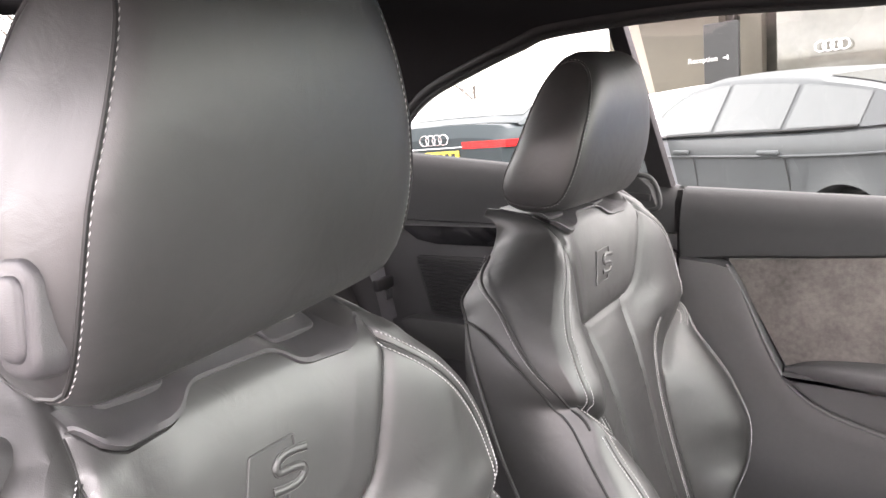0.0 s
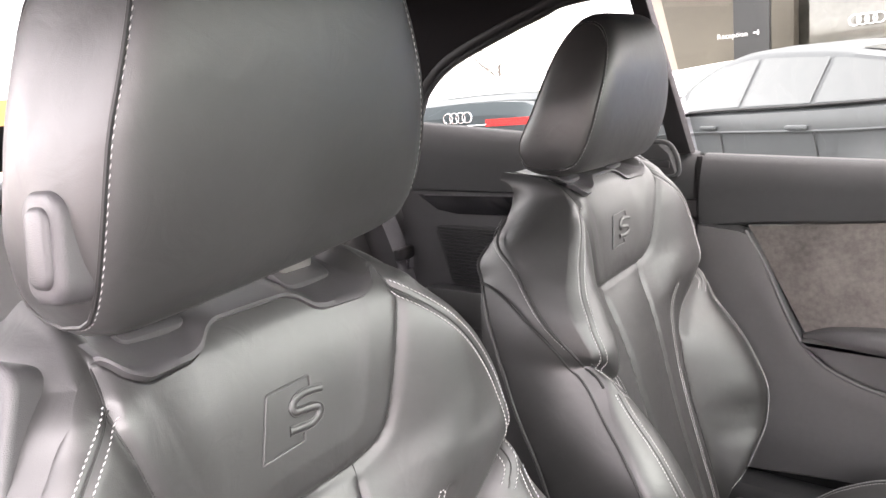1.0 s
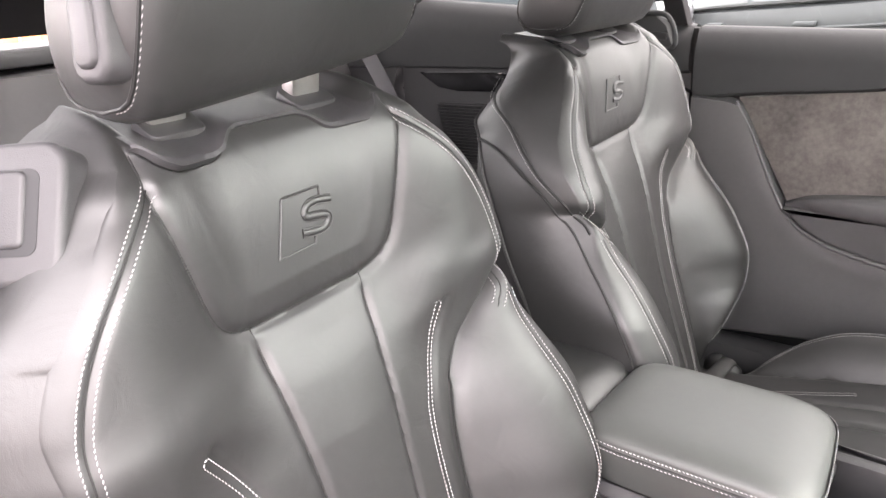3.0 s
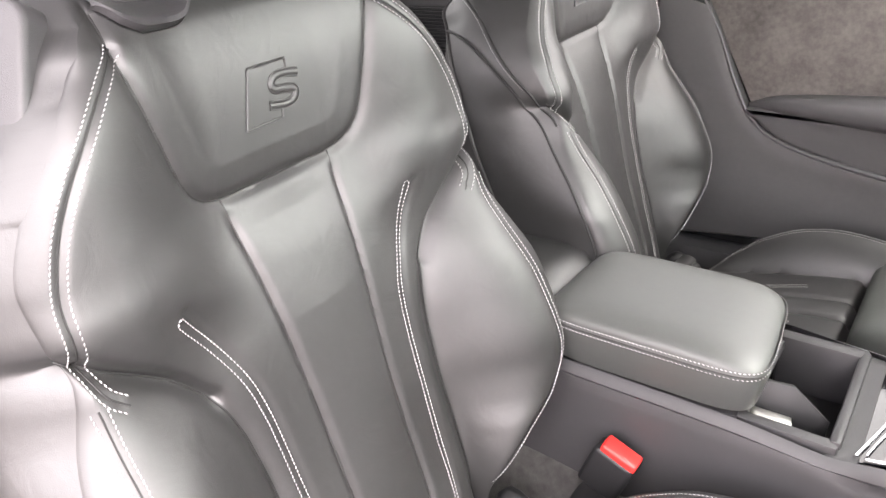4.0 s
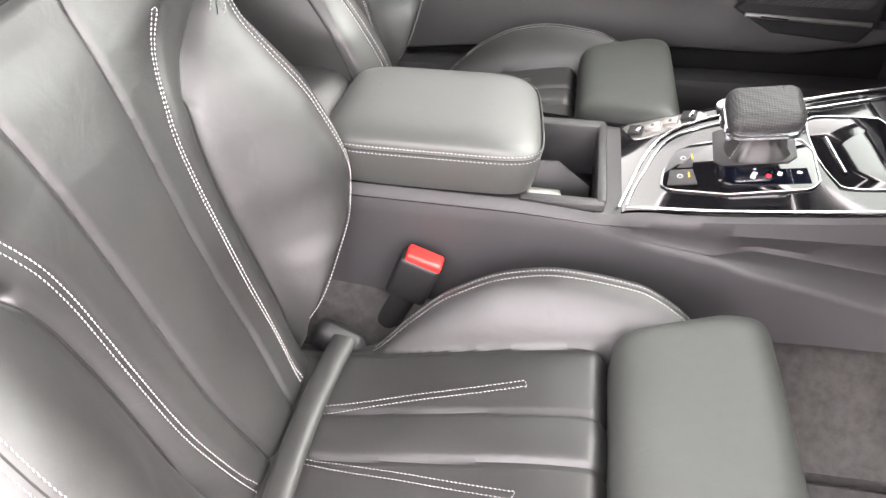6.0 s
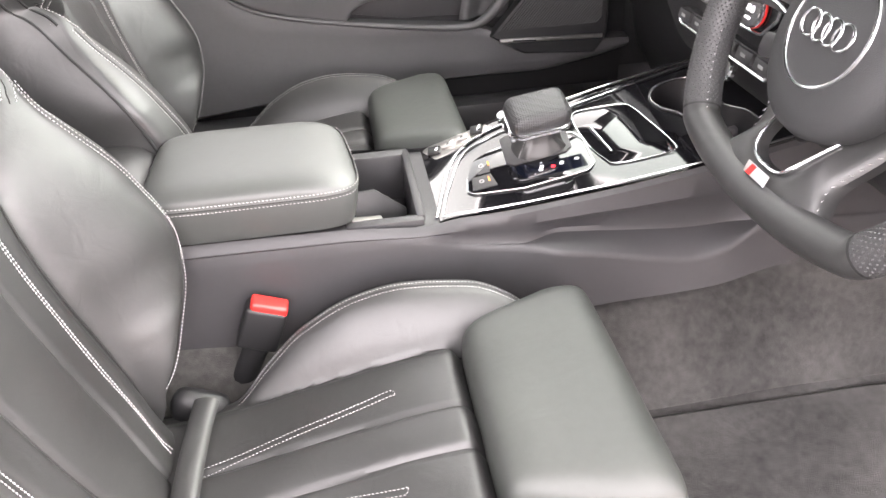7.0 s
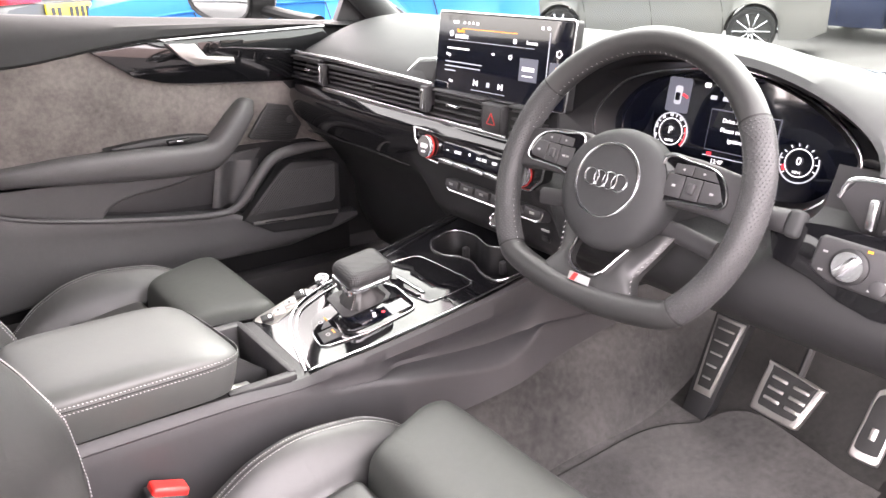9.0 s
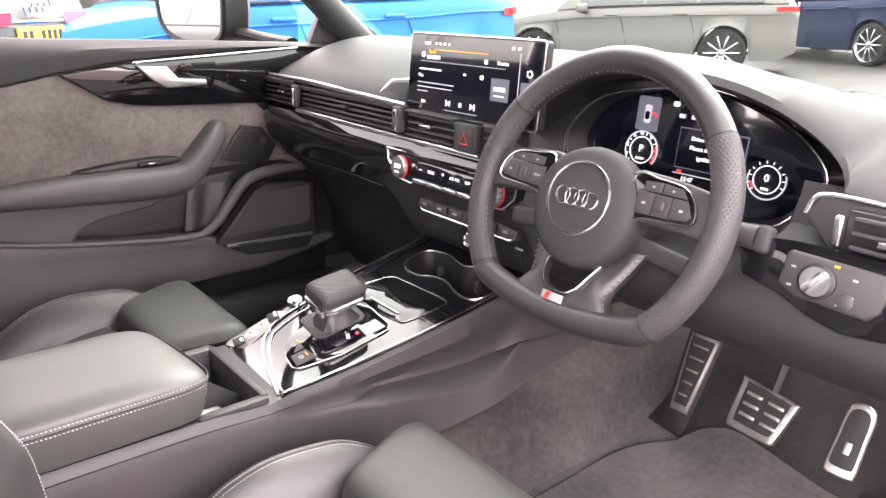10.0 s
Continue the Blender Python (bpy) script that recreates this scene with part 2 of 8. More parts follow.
def solid(name, g, material, label, category, group="", kind="", smooth=True):
    return tagged(link(name, g, material, smooth), label, category, group, kind)


def text(body, size, m, depth=0.0004):
    """Lettering as mesh geometry, its middle at m, reading along m's x."""
    cu = bpy.data.curves.new("lettering", "FONT")
    cu.body, cu.size, cu.extrude, cu.align_x, cu.align_y, cu.resolution_u = body, size, depth, "CENTER", "CENTER", 2
    ob = bpy.data.objects.new("lettering", cu)
    scene.collection.objects.link(ob)
    bpy.context.view_layer.update()
    me = bpy.data.meshes.new_from_object(ob)
    g = ([tuple(m @ v.co) for v in me.vertices], [tuple(p.vertices) for p in me.polygons])
    bpy.data.objects.remove(ob)
    bpy.data.meshes.remove(me)
    bpy.data.curves.remove(cu)
    return g


def frame_m(o, ux, uy):
    """The pose whose x is ux, y about uy, z out of the plane."""
    ux = Vector(ux).normalized()
    n = ux.cross(Vector(uy)).normalized()
    uy = n.cross(ux)
    return Matrix(((ux.x, uy.x, n.x, o[0]), (ux.y, uy.y, n.y, o[1]), (ux.z, uy.z, n.z, o[2]), (0, 0, 0, 1)))


def lin(x, xs, ys):
    return np.interp(x, xs, ys)


def soft_lin(x, xs, ys):
    """Smooth curve through the points (monotone-ish cubic)."""
    xs, ys = np.asarray(xs, float), np.asarray(ys, float)
    d = np.diff(ys) / np.diff(xs)
    m = np.concatenate([[d[0]], np.where(d[1:] * d[:-1] > 0, 2 * d[1:] * d[:-1] / (d[1:] + d[:-1] + 1e-12), 0), [d[-1]]])
    x = np.clip(np.asarray(x, float), xs[0], xs[-1])
    i = np.clip(np.searchsorted(xs, x) - 1, 0, len(xs) - 2)
    h = xs[i + 1] - xs[i]
    t = (x - xs[i]) / h
    return (2 * t ** 3 - 3 * t ** 2 + 1) * ys[i] + (t ** 3 - 2 * t ** 2 + t) * h * m[i] + (-2 * t ** 3 + 3 * t ** 2) * ys[i + 1] + (t ** 3 - t ** 2) * h * m[i + 1]


def path_dist(S, Z, line):
    """Distance of every (S, Z) from a polyline."""
    out = np.full(S.shape, 9.0)
    for (a, b), (c, d) in zip(line[:-1], line[1:]):
        ex, ey = c - a, d - b
        t = np.clip(((S - a) * ex + (Z - b) * ey) / (ex * ex + ey * ey + 1e-12), 0, 1)
        out = np.minimum(out, np.hypot(S - a - t * ex, Z - b - t * ey))
    return out


def ring(r, m, a0=0, a1=360, w=0.0008, n=48, z=0.0):
    return tube(np.array([m @ Vector((r * math.cos(radians(a)), r * math.sin(radians(a)), z)) for a in np.linspace(a0, a1, n)]), w, 6)


def ease(v):
    v = np.clip(v, 0, 1)
    return v * v * (3 - 2 * v)


# ---- sport seats ----
SEAT_Z = [0.30, 0.36, 0.45, 0.55, 0.65, 0.71, 0.78, 0.87, 0.915, 0.94]
SEAT_X = [0.158, 0.135, 0.103, 0.073, 0.047, 0.030, 0.006, -0.004, -0.016, -0.034]


def seat_x(z):
    return soft_lin(z, SEAT_Z, SEAT_X)


def seat_w(z):
    """Half the backrest's width."""
    return soft_lin(z, [0.30, 0.36, 0.40, 0.44, 0.47, 0.51, 0.58, 0.65, 0.70, 0.725, 0.745, 0.78, 0.83, 0.87, 0.90, 0.93, 0.965],
                    [0.120, 0.132, 0.160, 0.205, 0.255, 0.284, 0.284, 0.264, 0.244, 0.238, 0.246, 0.248, 0.229, 0.199, 0.170, 0.146, 0.134])


def seat_wide(z):
    """Half the width at the back of the side."""
    return soft_lin(z, [0.30, 0.36, 0.44, 0.50, 0.58, 0.65, 0.70, 0.745, 0.78, 0.83, 0.87, 0.90, 0.93, 0.965], [0.120, 0.132, 0.205, 0.280, 0.287, 0.284, 0.280, 0.274, 0.266, 0.246, 0.214, 0.182, 0.152, 0.134])


def seat_seam(z):
    """Where the lower side bolster meets the middle."""
    return soft_lin(z, [0.30, 0.41, 0.50, 0.58, 0.62, 0.66, 0.69, 0.715, 0.735], [0.120, 0.118, 0.118, 0.124, 0.134, 0.160, 0.192, 0.222, 0.242])


PANEL = smooth_line([(-0.125, 0.935), (-0.131, 0.908), (-0.124, 0.880), (-0.115, 0.845), (-0.104, 0.806), (-0.090, 0.785), (-0.066, 0.775), (-0.03, 0.7735),
                     (0.03, 0.7735), (0.066, 0.775), (0.090, 0.785), (0.104, 0.806), (0.115, 0.845), (0.124, 0.880), (0.131, 0.908), (0.125, 0.935)], 90)
FAN = smooth_line([(0.065, 0.775), (0.057, 0.69), (0.051, 0.61), (0.047, 0.52), (0.045, 0.42), (0.036, 0.35), (0.032, 0.31)], 40)
STITCH_IN = {1: smooth_line([(0.132, 0.724), (0.119, 0.688), (0.105, 0.655), (0.093, 0.625), (0.088, 0.58), (0.085, 0.52), (0.081, 0.46), (0.078, 0.397), (0.068, 0.334)], 60),
             -1: smooth_line([(0.153, 0.718), (0.127, 0.676), (0.110, 0.638), (0.102, 0.600), (0.099, 0.565), (0.097, 0.52), (0.093, 0.44), (0.080, 0.37), (0.070, 0.33)], 60)}
LOOP = (STITCH_IN[1] + STITCH_IN[-1]) / 2
SHOULDER = smooth_line([(0.129, 0.914), (0.160, 0.887), (0.185, 0.860), (0.204, 0.834), (0.219, 0.806), (0.229, 0.775), (0.231, 0.745), (0.229, 0.718), (0.224, 0.700), (0.212, 0.686)], 60)
RIDGE = SHOULDER[:50]


def in_panel(S, Z):
    """Signed: positive inside the upper panel, falling to 0 at its edge."""
    half = soft_lin(Z, [0.772, 0.776, 0.785, 0.806, 0.845, 0.88, 0.908, 0.935, 0.96], [0.0, 0.066, 0.090, 0.104, 0.115, 0.124, 0.131, 0.125, 0.12])
    return half - np.abs(S)


def seat_front(S, Z, W):
    """How far the upholstery stands forward of the plain back plane."""
    A = np.abs(S)
    r = np.clip(A / W, 0, 1)
    roll = lin(Z, [0.3, 0.5, 0.66, 0.74, 0.9, 0.96], [0.045, 0.050, 0.026, 0.016, 0.015, 0.015])
    out = -roll * (1 - (1 - r ** 5) ** (1 / 2.2))
    seam = seat_seam(Z)
    q = np.clip((A - seam) / np.maximum(W - seam, 0.01), 0, 1)
    amp = soft_lin(Z, [0.30, 0.36, 0.42, 0.47, 0.52, 0.58, 0.66, 0.70, 0.726, 0.736], [0.018, 0.030, 0.062, 0.084, 0.092, 0.078, 0.042, 0.021, 0.006, 0.0])
    out += amp * np.sin(np.clip(q / 0.74, 0, 1) * math.pi / 2) ** 1.35
    # shoulder pads beside the panel and the pinch below them
    sh = ease((A - 0.06) / 0.13) * ease((Z - 0.66) / 0.10) * ease((0.985 - Z) / 0.08)
    out += 0.042 * sh
    pinch = path_dist(A, Z, [(0.240, 0.731), (0.222, 0.717), (0.195, 0.694), (0.165, 0.668), (0.140, 0.636)])
    out -= 0.005 * np.exp(-(pinch / 0.008) ** 2)
    # upper panel: slightly pillowed, its edge tucked in
    e = in_panel(S, Z)
    d = path_dist(S, Z, PANEL[::3])
    inside = (e > 0) & (Z > 0.772)
    out += np.where(inside, 0.009 * np.clip(d / 0.03, 0, 1) ** 0.5, 0)
    out -= 0.0034 * np.exp(-(d / 0.0055) ** 2)
    # fan of flutes under the panel
    mid = np.clip((0.775 - Z) / 0.03, 0, 1) * (A < seam + 0.01)
    f = path_dist(A, Z, FAN[::3])
    out -= 0.0045 * mid * np.exp(-(f / 0.0040) ** 2)
    fan_half = np.interp(-Z, -FAN[:, 1], FAN[:, 0])
    out += 0.005 * mid * np.where(A < fan_half, 1 - (A / fan_half) ** 2, 0)
    k = path_dist(A, Z, LOOP[::3])
    out -= 0.0030 * np.exp(-(k / 0.0045) ** 2)
    b = np.abs(A - seam) + np.where(Z > 0.73, 9, 0)
    out -= 0.006 * np.exp(-(b / 0.010) ** 2)
    s = path_dist(A, Z, SHOULDER[::3])
    out -= 0.0028 * np.exp(-(s / 0.004) ** 2)
    # past the shoulder seam the cover folds back towards the side
    ridge = np.interp(-Z, -RIDGE[:, 1], RIDGE[:, 0])
    out -= 0.35 * np.clip(A - ridge - 0.003, 0, 0.05) * ease((Z - 0.700) / 0.02) * ease((0.92 - Z) / 0.02)
    # creases of use in the soft middle
    wr = 0.0030 * np.sin(55 * A + 22 * Z + 3 * np.sin(31 * Z)) * np.exp(-((Z - 0.70) / 0.05) ** 2) * np.exp(-((A - 0.15) / 0.045) ** 2)
    wr += 0.0012 * np.sin(90 * Z - 35 * A) * np.exp(-((Z - 0.76) / 0.03) ** 2) * np.exp(-((A - 0.15) / 0.04) ** 2)
    out -= 0.008 * np.exp(-(A / 0.09) ** 2) * np.clip((Z - 0.66) / 0.1, 0, 1)
    return out + wr


def plinth_low(s):
    """Lower edge of the headrest plinth, and the outline of the leather outside it."""
    return soft_lin(np.abs(s), [0.0, 0.030, 0.040, 0.056, 0.066, 0.095, 0.112, 0.123, 0.138, 0.160, 0.185, 0.21, 0.25], [0.931, 0.931, 0.928, 0.915, 0.9125, 0.914, 0.922, 0.933, 0.928, 0.908, 0.881, 0.85, 0.80])


NEAR_Z = [0.30, 0.42, 0.50, 0.60, 0.66, 0.70, 0.74, 0.78, 0.82, 0.87, 0.92]
NEAR_X = [0.20, 0.70, 1.00, 1.10, 1.05, 0.92, 0.75, 0.55, 0.22, 0.0, 0.0]


def seat_point(s, z, lift=0.0, near=0.0):
    """near: how much fuller the bolster and shoulder on the -y side are."""
    s, z = np.asarray(s, float), np.asarray(z, float)
    z = np.minimum(z, plinth_low(s) + 0.003)
    x = seat_x(z) + seat_front(s, z, seat_w(z)) + lift
    if near:
        x = x + near * soft_lin(z, NEAR_Z, NEAR_X) * ease((-s - 0.125) / 0.085)
    return np.stack([x, s, z + 0.045 * s * np.clip((z - 0.45) / 0.25, 0, 1)], -1)


def on_seat(line, lift=0.0006, near=0.0):
    p = seat_point(line[:, 0], line[:, 1], 0, near)
    e = 0.002
    du = seat_point(line[:, 0] + e, line[:, 1], 0, near) - seat_point(line[:, 0] - e, line[:, 1], 0, near)
    dv = seat_point(line[:, 0], line[:, 1] + e, 0, near) - seat_point(line[:, 0], line[:, 1] - e, 0, near)
    n = np.cross(du, dv)
    n *= np.sign(n[:, :1] + 1e-9)
    n /= np.linalg.norm(n, axis=1)[:, None] + 1e-12
    return p + n * lift, n


def beside(line, off):
    t = np.gradient(line, axis=0)
    t /= np.linalg.norm(t, axis=1)[:, None] + 1e-12
    return line + np.stack([-t[:, 1], t[:, 0]], 1) * off


def cushion_z(X, S):
    A = np.abs(S)
    zc = soft_lin(X, [0.08, 0.2, 0.3, 0.47, 0.50], [0.322, 0.336, 0.358, 0.386, 0.386])
    crest = soft_lin(X, [0.08, 0.15, 0.20, 0.25, 0.30, 0.36, 0.42, 0.50, 0.55, 0.585, 0.61], [0.305, 0.308, 0.318, 0.364, 0.402, 0.428, 0.436, 0.430, 0.415, 0.380, 0.320])
    sc = cushion_crest(X)
    lo = soft_lin(X, [0.08, 0.2, 0.35, 0.47, 0.6], [0.125, 0.122, 0.122, 0.124, 0.124])
    q = np.clip((A - lo) / np.maximum(sc - lo, 0.004), 0, 1)
    z = zc + (crest - zc) * np.sin(q * math.pi / 2)
    out = np.clip((A - sc) / 0.05, 0, 1)
    z -= (1 - np.sqrt(np.clip(1 - out ** 2, 0, 1))) * 0.16
    z -= 0.006 * np.exp(-((A - lo) / 0.008) ** 2)
    pleat = np.exp(-((A - 0.030) / 0.004) ** 2) * (X > 0.17)
    z -= 0.004 * pleat
    z += 0.004 * np.cos(np.clip(A / 0.030, 0, 1) * math.pi / 2)
    z -= np.clip((X - 0.455) / 0.022, 0, 1) ** 3 * 0.02 * (A < lo)
    z += 0.0006 * np.sin(60 * S + 40 * X) * np.exp(-((X - 0.40) / 0.06) ** 2) * (A < lo)
    return z


def cushion_crest(X):
    return soft_lin(X, [0.08, 0.2, 0.3, 0.42, 0.50, 0.56, 0.61], [0.140, 0.140, 0.170, 0.184, 0.180, 0.158, 0.130])


def headrest_shell(dx, tall, ns=36, nt=44):
    prof = smooth_line([(-0.040, 0.945), (0.000, 0.955), (0.026, 1.000), (0.040, 1.06), (0.043, 1.11), (0.034, 1.150), (0.012, 1.168), (-0.018, 1.160),
                        (-0.044, 1.120), (-0.072, 1.045), (-0.100, 0.985), (-0.092, 0.955), (-0.065, 0.946)], nt, closed=False)
    c = prof.mean(0)
    rows = []
    for a in np.linspace(-1, 1, ns):
        t = math.sin(a * math.pi / 2)
        k = max(0.0, 1 - abs(t) ** 13) ** (1 / 2.3)
        s = t * (0.155 if tall > 1 else 0.147)
        z = c[1] + (prof[:, 1] - c[1]) * (0.03 + 0.97 * k)
        z = 0.945 + (z - 0.945) * tall + 0.30 * (tall - 1) * 0.35
        x = c[0] + (prof[:, 0] - c[0]) * (0.03 + 0.97 * k)
        zc = c[1] + (prof[:, 1] - c[1]) * (0.03 + 0.97 * k)
        wz = soft_lin(zc, [0.945, 1.0, 1.048, 1.08, 1.14, 1.17], [1.0, 0.975, 0.92, 0.84, 0.67, 0.60])
        wz = wz + (1 - wz) * (0.75 if tall > 1 else 0.25) * np.clip((0.015 - (c[0] + (prof[:, 0] - c[0]) * (0.03 + 0.97 * k))) / 0.07, 0, 1)
        rows.append(np.stack([x + dx + 0.006 * (1 - t * t), s * wz - 0.002 * (tall > 1), z + 0.09 * s * (tall > 1)], 1))
    return np.array(rows), prof


def car_seat(ox, oy, outer, label, nf, nv, head_dx, tall, near=0.0):
    o = np.array((ox, oy, 0.0))
    seat = thing("car_seat", (ox + 0.3, oy, 0.2), label, "car seat", "front seats")

    def at(p):
        return np.asarray(p) + o

    def side_at(z, u, sg):
        """A point of the seat's side: u from 0 at the front edge to 1 at the shell."""
        z, u = np.asarray(z, float), np.asarray(u, float)
        w = seat_w(z)
        wide = np.maximum(w, seat_wide(z) + (0.024 * np.exp(-((z - 0.885) / 0.030) ** 2) if tall <= 1 else 0.0))
        e = seat_point(sg * w, z, 0, near)
        d = lin(z, [0.30, 0.55, 0.82, 0.88, 0.94], [0.02, -0.050, -0.094, -0.101, -0.108] if tall > 1 else [0.02, -0.050, -0.094, -0.117, -0.130])
        y = sg * (w + (wide - w) * ease(u * 1.6) + (0.034 * np.sin(math.pi * u ** 0.75) if tall > 1 and sg == outer else 0.012 * np.sin(math.pi * u)) - 0.010 * u)
        drop = (0.012 if tall > 1 and sg == outer else 0.055) * u ** 3 * ease((z - 0.80) / 0.13)
        return np.stack([e[..., 0] + (d - e[..., 0]) * u, y, e[..., 2] - drop], -1)

    # upholstery of the backrest
    zz = np.linspace(0.30, 0.944, nv)
    tt = np.linspace(-1, 1, nf)
    Z = np.repeat(zz[:, None], nf, 1)
    W = np.repeat(seat_w(zz)[:, None], nf, 1)
    S = W * np.sign(tt) * (1 - (1 - np.abs(tt)) ** 1.35) * 1.0
    F = seat_point(S, Z, 0, near)
    side = []
    for sg in (-1, 1):
        side.append([side_at(zz, np.full(nv, u), sg) for u in np.linspace(0, 1, 14)[1:]])
    left = np.stack(side[0][::-1], 1)
    right = np.stack(side[1], 1)
    full = np.concatenate([left, F, right], 1)
    # top rows roll back over the frame; the shoulders beside the plinth stand a little higher
    top = []
    run = np.linspace(1, 0, 14)[:-1]
    fade = 1 - (np.concatenate([run, np.zeros(nf), run[::-1]]) if tall <= 1 else np.zeros(nf + 26)) * 0.85
    for u in np.linspace(0, 1, 13)[1:]:
        r = full[-1].copy()
        ay = np.abs(r[:, 1])
        rise = lin(ay, [0, 0.095, 0.112, 0.128, 0.150, 0.180, 0.23], [0.010, 0.010, 0.018, 0.024, 0.018, 0.008, 0.0])
        if tall > 1:
            rise = rise + np.where(np.sign(r[:, 1]) == outer, 0.010 * ease((ay - 0.10) / 0.02) * ease((0.19 - ay) / 0.05), 0)
        rise = rise * fade
        r[:, 0] = full[-1][:, 0] + (-0.125 - full[-1][:, 0]) * fade * (1 - math.cos(u * math.pi / 2)) ** 0.8
        r[:, 2] = full[-1][:, 2] + rise * math.sin(u * math.pi * 0.62)
        r[:, 1] *= 1 - (0.06 + 0.10 * (1 - fade)) * u
        top.append(r)
    full = np.concatenate([full, np.stack(top, 0)], 0)
    nl = left.shape[1]
    # soften the folds of the side panels and the rolled top
    cols = np.arange(full.shape[1])
    soft_c = np.clip(np.maximum((nl - cols) / 3.0, (cols - nl - nf + 1) / 3.0), 0, 1)
    soft_r = np.clip((np.arange(full.shape[0]) - nv + 1) / 3.0, 0, 1)
    keep = np.maximum(soft_c[None, :], soft_r[:, None])[1:-1, 1:-1, None] * 0.8
    for _ in range(30):
        mean = (full[:-2, 1:-1] + full[2:, 1:-1] + full[1:-1, :-2] + full[1:-1, 2:]) / 4
        full[1:-1, 1:-1] += (mean - full[1:-1, 1:-1]) * keep
    part("side_panel", grid(at(full[:, :nl + 1])), LEATHER, seat)
    part("side_panel", grid(at(full[:, nl + nf - 1:])), LEATHER, seat)
    k = int(np.searchsorted(zz, 0.774))
    third = [int(nf * a) for a in (0.0, 0.27, 0.73, 1.0)]
    cut = [nl, nl + third[1], nl + third[2], nl + nf - 1]
    part("bolster", grid(at(full[:k + 1, cut[0]:cut[1] + 1])), LEATHER, seat)
    part("backrest", grid(at(full[:k + 1, cut[1]:cut[2] + 1])), LEATHER, seat, "fluted black leather middle of the backrest")
    part("bolster", grid(at(full[:k + 1, cut[2]:cut[3] + 1])), LEATHER, seat)
    part("shoulder_panel", grid(at(full[k:, cut[0]:cut[3] + 1])), LEATHER, seat, "smooth leather panel with an embossed emblem")
    # hard shell behind
    back = []
    for z in np.linspace(0.30, 0.925 if tall > 1 else 0.850, 24):
        w = float(max(seat_w(z), seat_wide(z))) - float(lin(z, [0.30, 0.75, 0.88, 0.925], [0.009, 0.010, 0.026, 0.040]))
        a = np.linspace(-1, 1, 22)
        xb = float(lin(z, [0.30, 0.55, 0.82, 0.945], [0.02, -0.050, -0.094, -0.120]))
        back.append(np.stack([xb - 0.035 * (1 - np.abs(a) ** 6), a * w, np.full(22, z)], 1))
    part("back_shell", grid(at(np.array(back)), flip=True), PLASTIC, seat, "hard black plastic back shell")

    # seams and stitching
    def seam(line, r=0.0011, m=LEATHER_DARK, lift=0.0):
        p, n = on_seat(line, lift, near)
        part("seam", tube(at(p), r, 6), m, seat)

    def stitch(line, r=0.00055, lift=0.0007):
        p, n = on_seat(line, lift, near)
        part("stitching", stitches(at(p), n, r=r), THREAD, seat, "row of light grey stitching")

    seam(PANEL, 0.0009, lift=0.0003)
    for sg in (1, -1):
        m = np.array((sg, 1.0))
        seam(FAN * m, 0.0009)
        line = STITCH_IN[sg] if tall > 1 else LOOP
        a, b = beside(line, 0.0036), beside(line, -0.0036)
        stitch(resample(np.vstack([a[::-1], b]), 160) * m, 0.0006)
        zs = np.linspace(0.735, 0.33, 220)
        seam(np.stack([seat_seam(zs) * sg, zs], 1), 0.0010, lift=0.0008)
        stitch(beside(SHOULDER, 0.0052) * m)
        stitch(beside(SHOULDER, -0.0052) * m)
        seam(SHOULDER * m, 0.0009)
        zc = np.linspace(0.697, 0.37, 70)
        crest = np.stack([seat_seam(zc) + 0.76 * (seat_w(zc) - seat_seam(zc)), zc], 1)
        stitch(beside(crest, 0.005) * m, lift=0.0020)
        stitch(beside(crest, -0.005) * m, lift=0.0020)
        seam(crest * m, 0.0009)
        # piping down the side and round the shell's edge
        if tall <= 1:
            zz2 = np.linspace(0.925, 0.705, 70)
            sp = side_at(zz2, soft_lin(zz2, [0.70, 0.72, 0.741, 0.772, 0.811, 0.862, 0.909, 0.93], [0.0, 0.04, 0.10, 0.20, 0.32, 0.52, 0.76, 0.80]), sg) + np.array((0, sg * 0.0010, 0))
            part("piping", tube(at(sp), 0.0020, 6), LEATHER_DARK, seat)
            part("stitching", stitches(at(sp + np.array((-0.006, sg * 0.0010, 0.001))), np.tile((0, sg, 0), (70, 1))), THREAD, seat, "row of light grey stitching")
        zb = np.linspace(0.34, 0.905, 50)
        bp = side_at(zb, soft_lin(zb, [0.34, 0.58, 0.65, 0.73, 0.79, 0.83, 0.91], [0.62, 0.66, 0.72, 0.80, 0.92, 0.98, 0.98]) if tall <= 1 else np.full(50, 0.98), sg)
        part("piping", tube(at(bp), 0.0026, 6), LEATHER, seat)
        # seam along the lower side, outside the crest
        if tall > 1 and sg == outer:
            zo = np.linspace(0.690, 0.46, 60)
            op = side_at(zo, soft_lin(zo, [0.46, 0.55, 0.64, 0.69], [0.10, 0.22, 0.34, 0.40]), sg) + np.array((0, sg * 0.0008, 0))
            part("seam", tube(at(op), 0.0010, 6), LEATHER_DARK, seat)
            part("stitching", stitches(at(op + np.array((0.005, sg * 0.0006, 0.003))), np.tile((0, sg, 0), (60, 1)), r=0.0006), THREAD, seat, "row of light grey stitching")
        # rear lower side seam
        if tall <= 1:
            zl = np.linspace(0.832, 0.46, 60)
            lp = side_at(zl, soft_lin(zl, [0.46, 0.58, 0.655, 0.72, 0.765, 0.807, 0.832], [0.0, 0.005, 0.05, 0.17, 0.30, 0.55, 0.97]), sg) + np.array((0, sg * 0.0010, 0))
            part("piping", tube(at(lp), 0.0020, 6), LEATHER_DARK, seat)

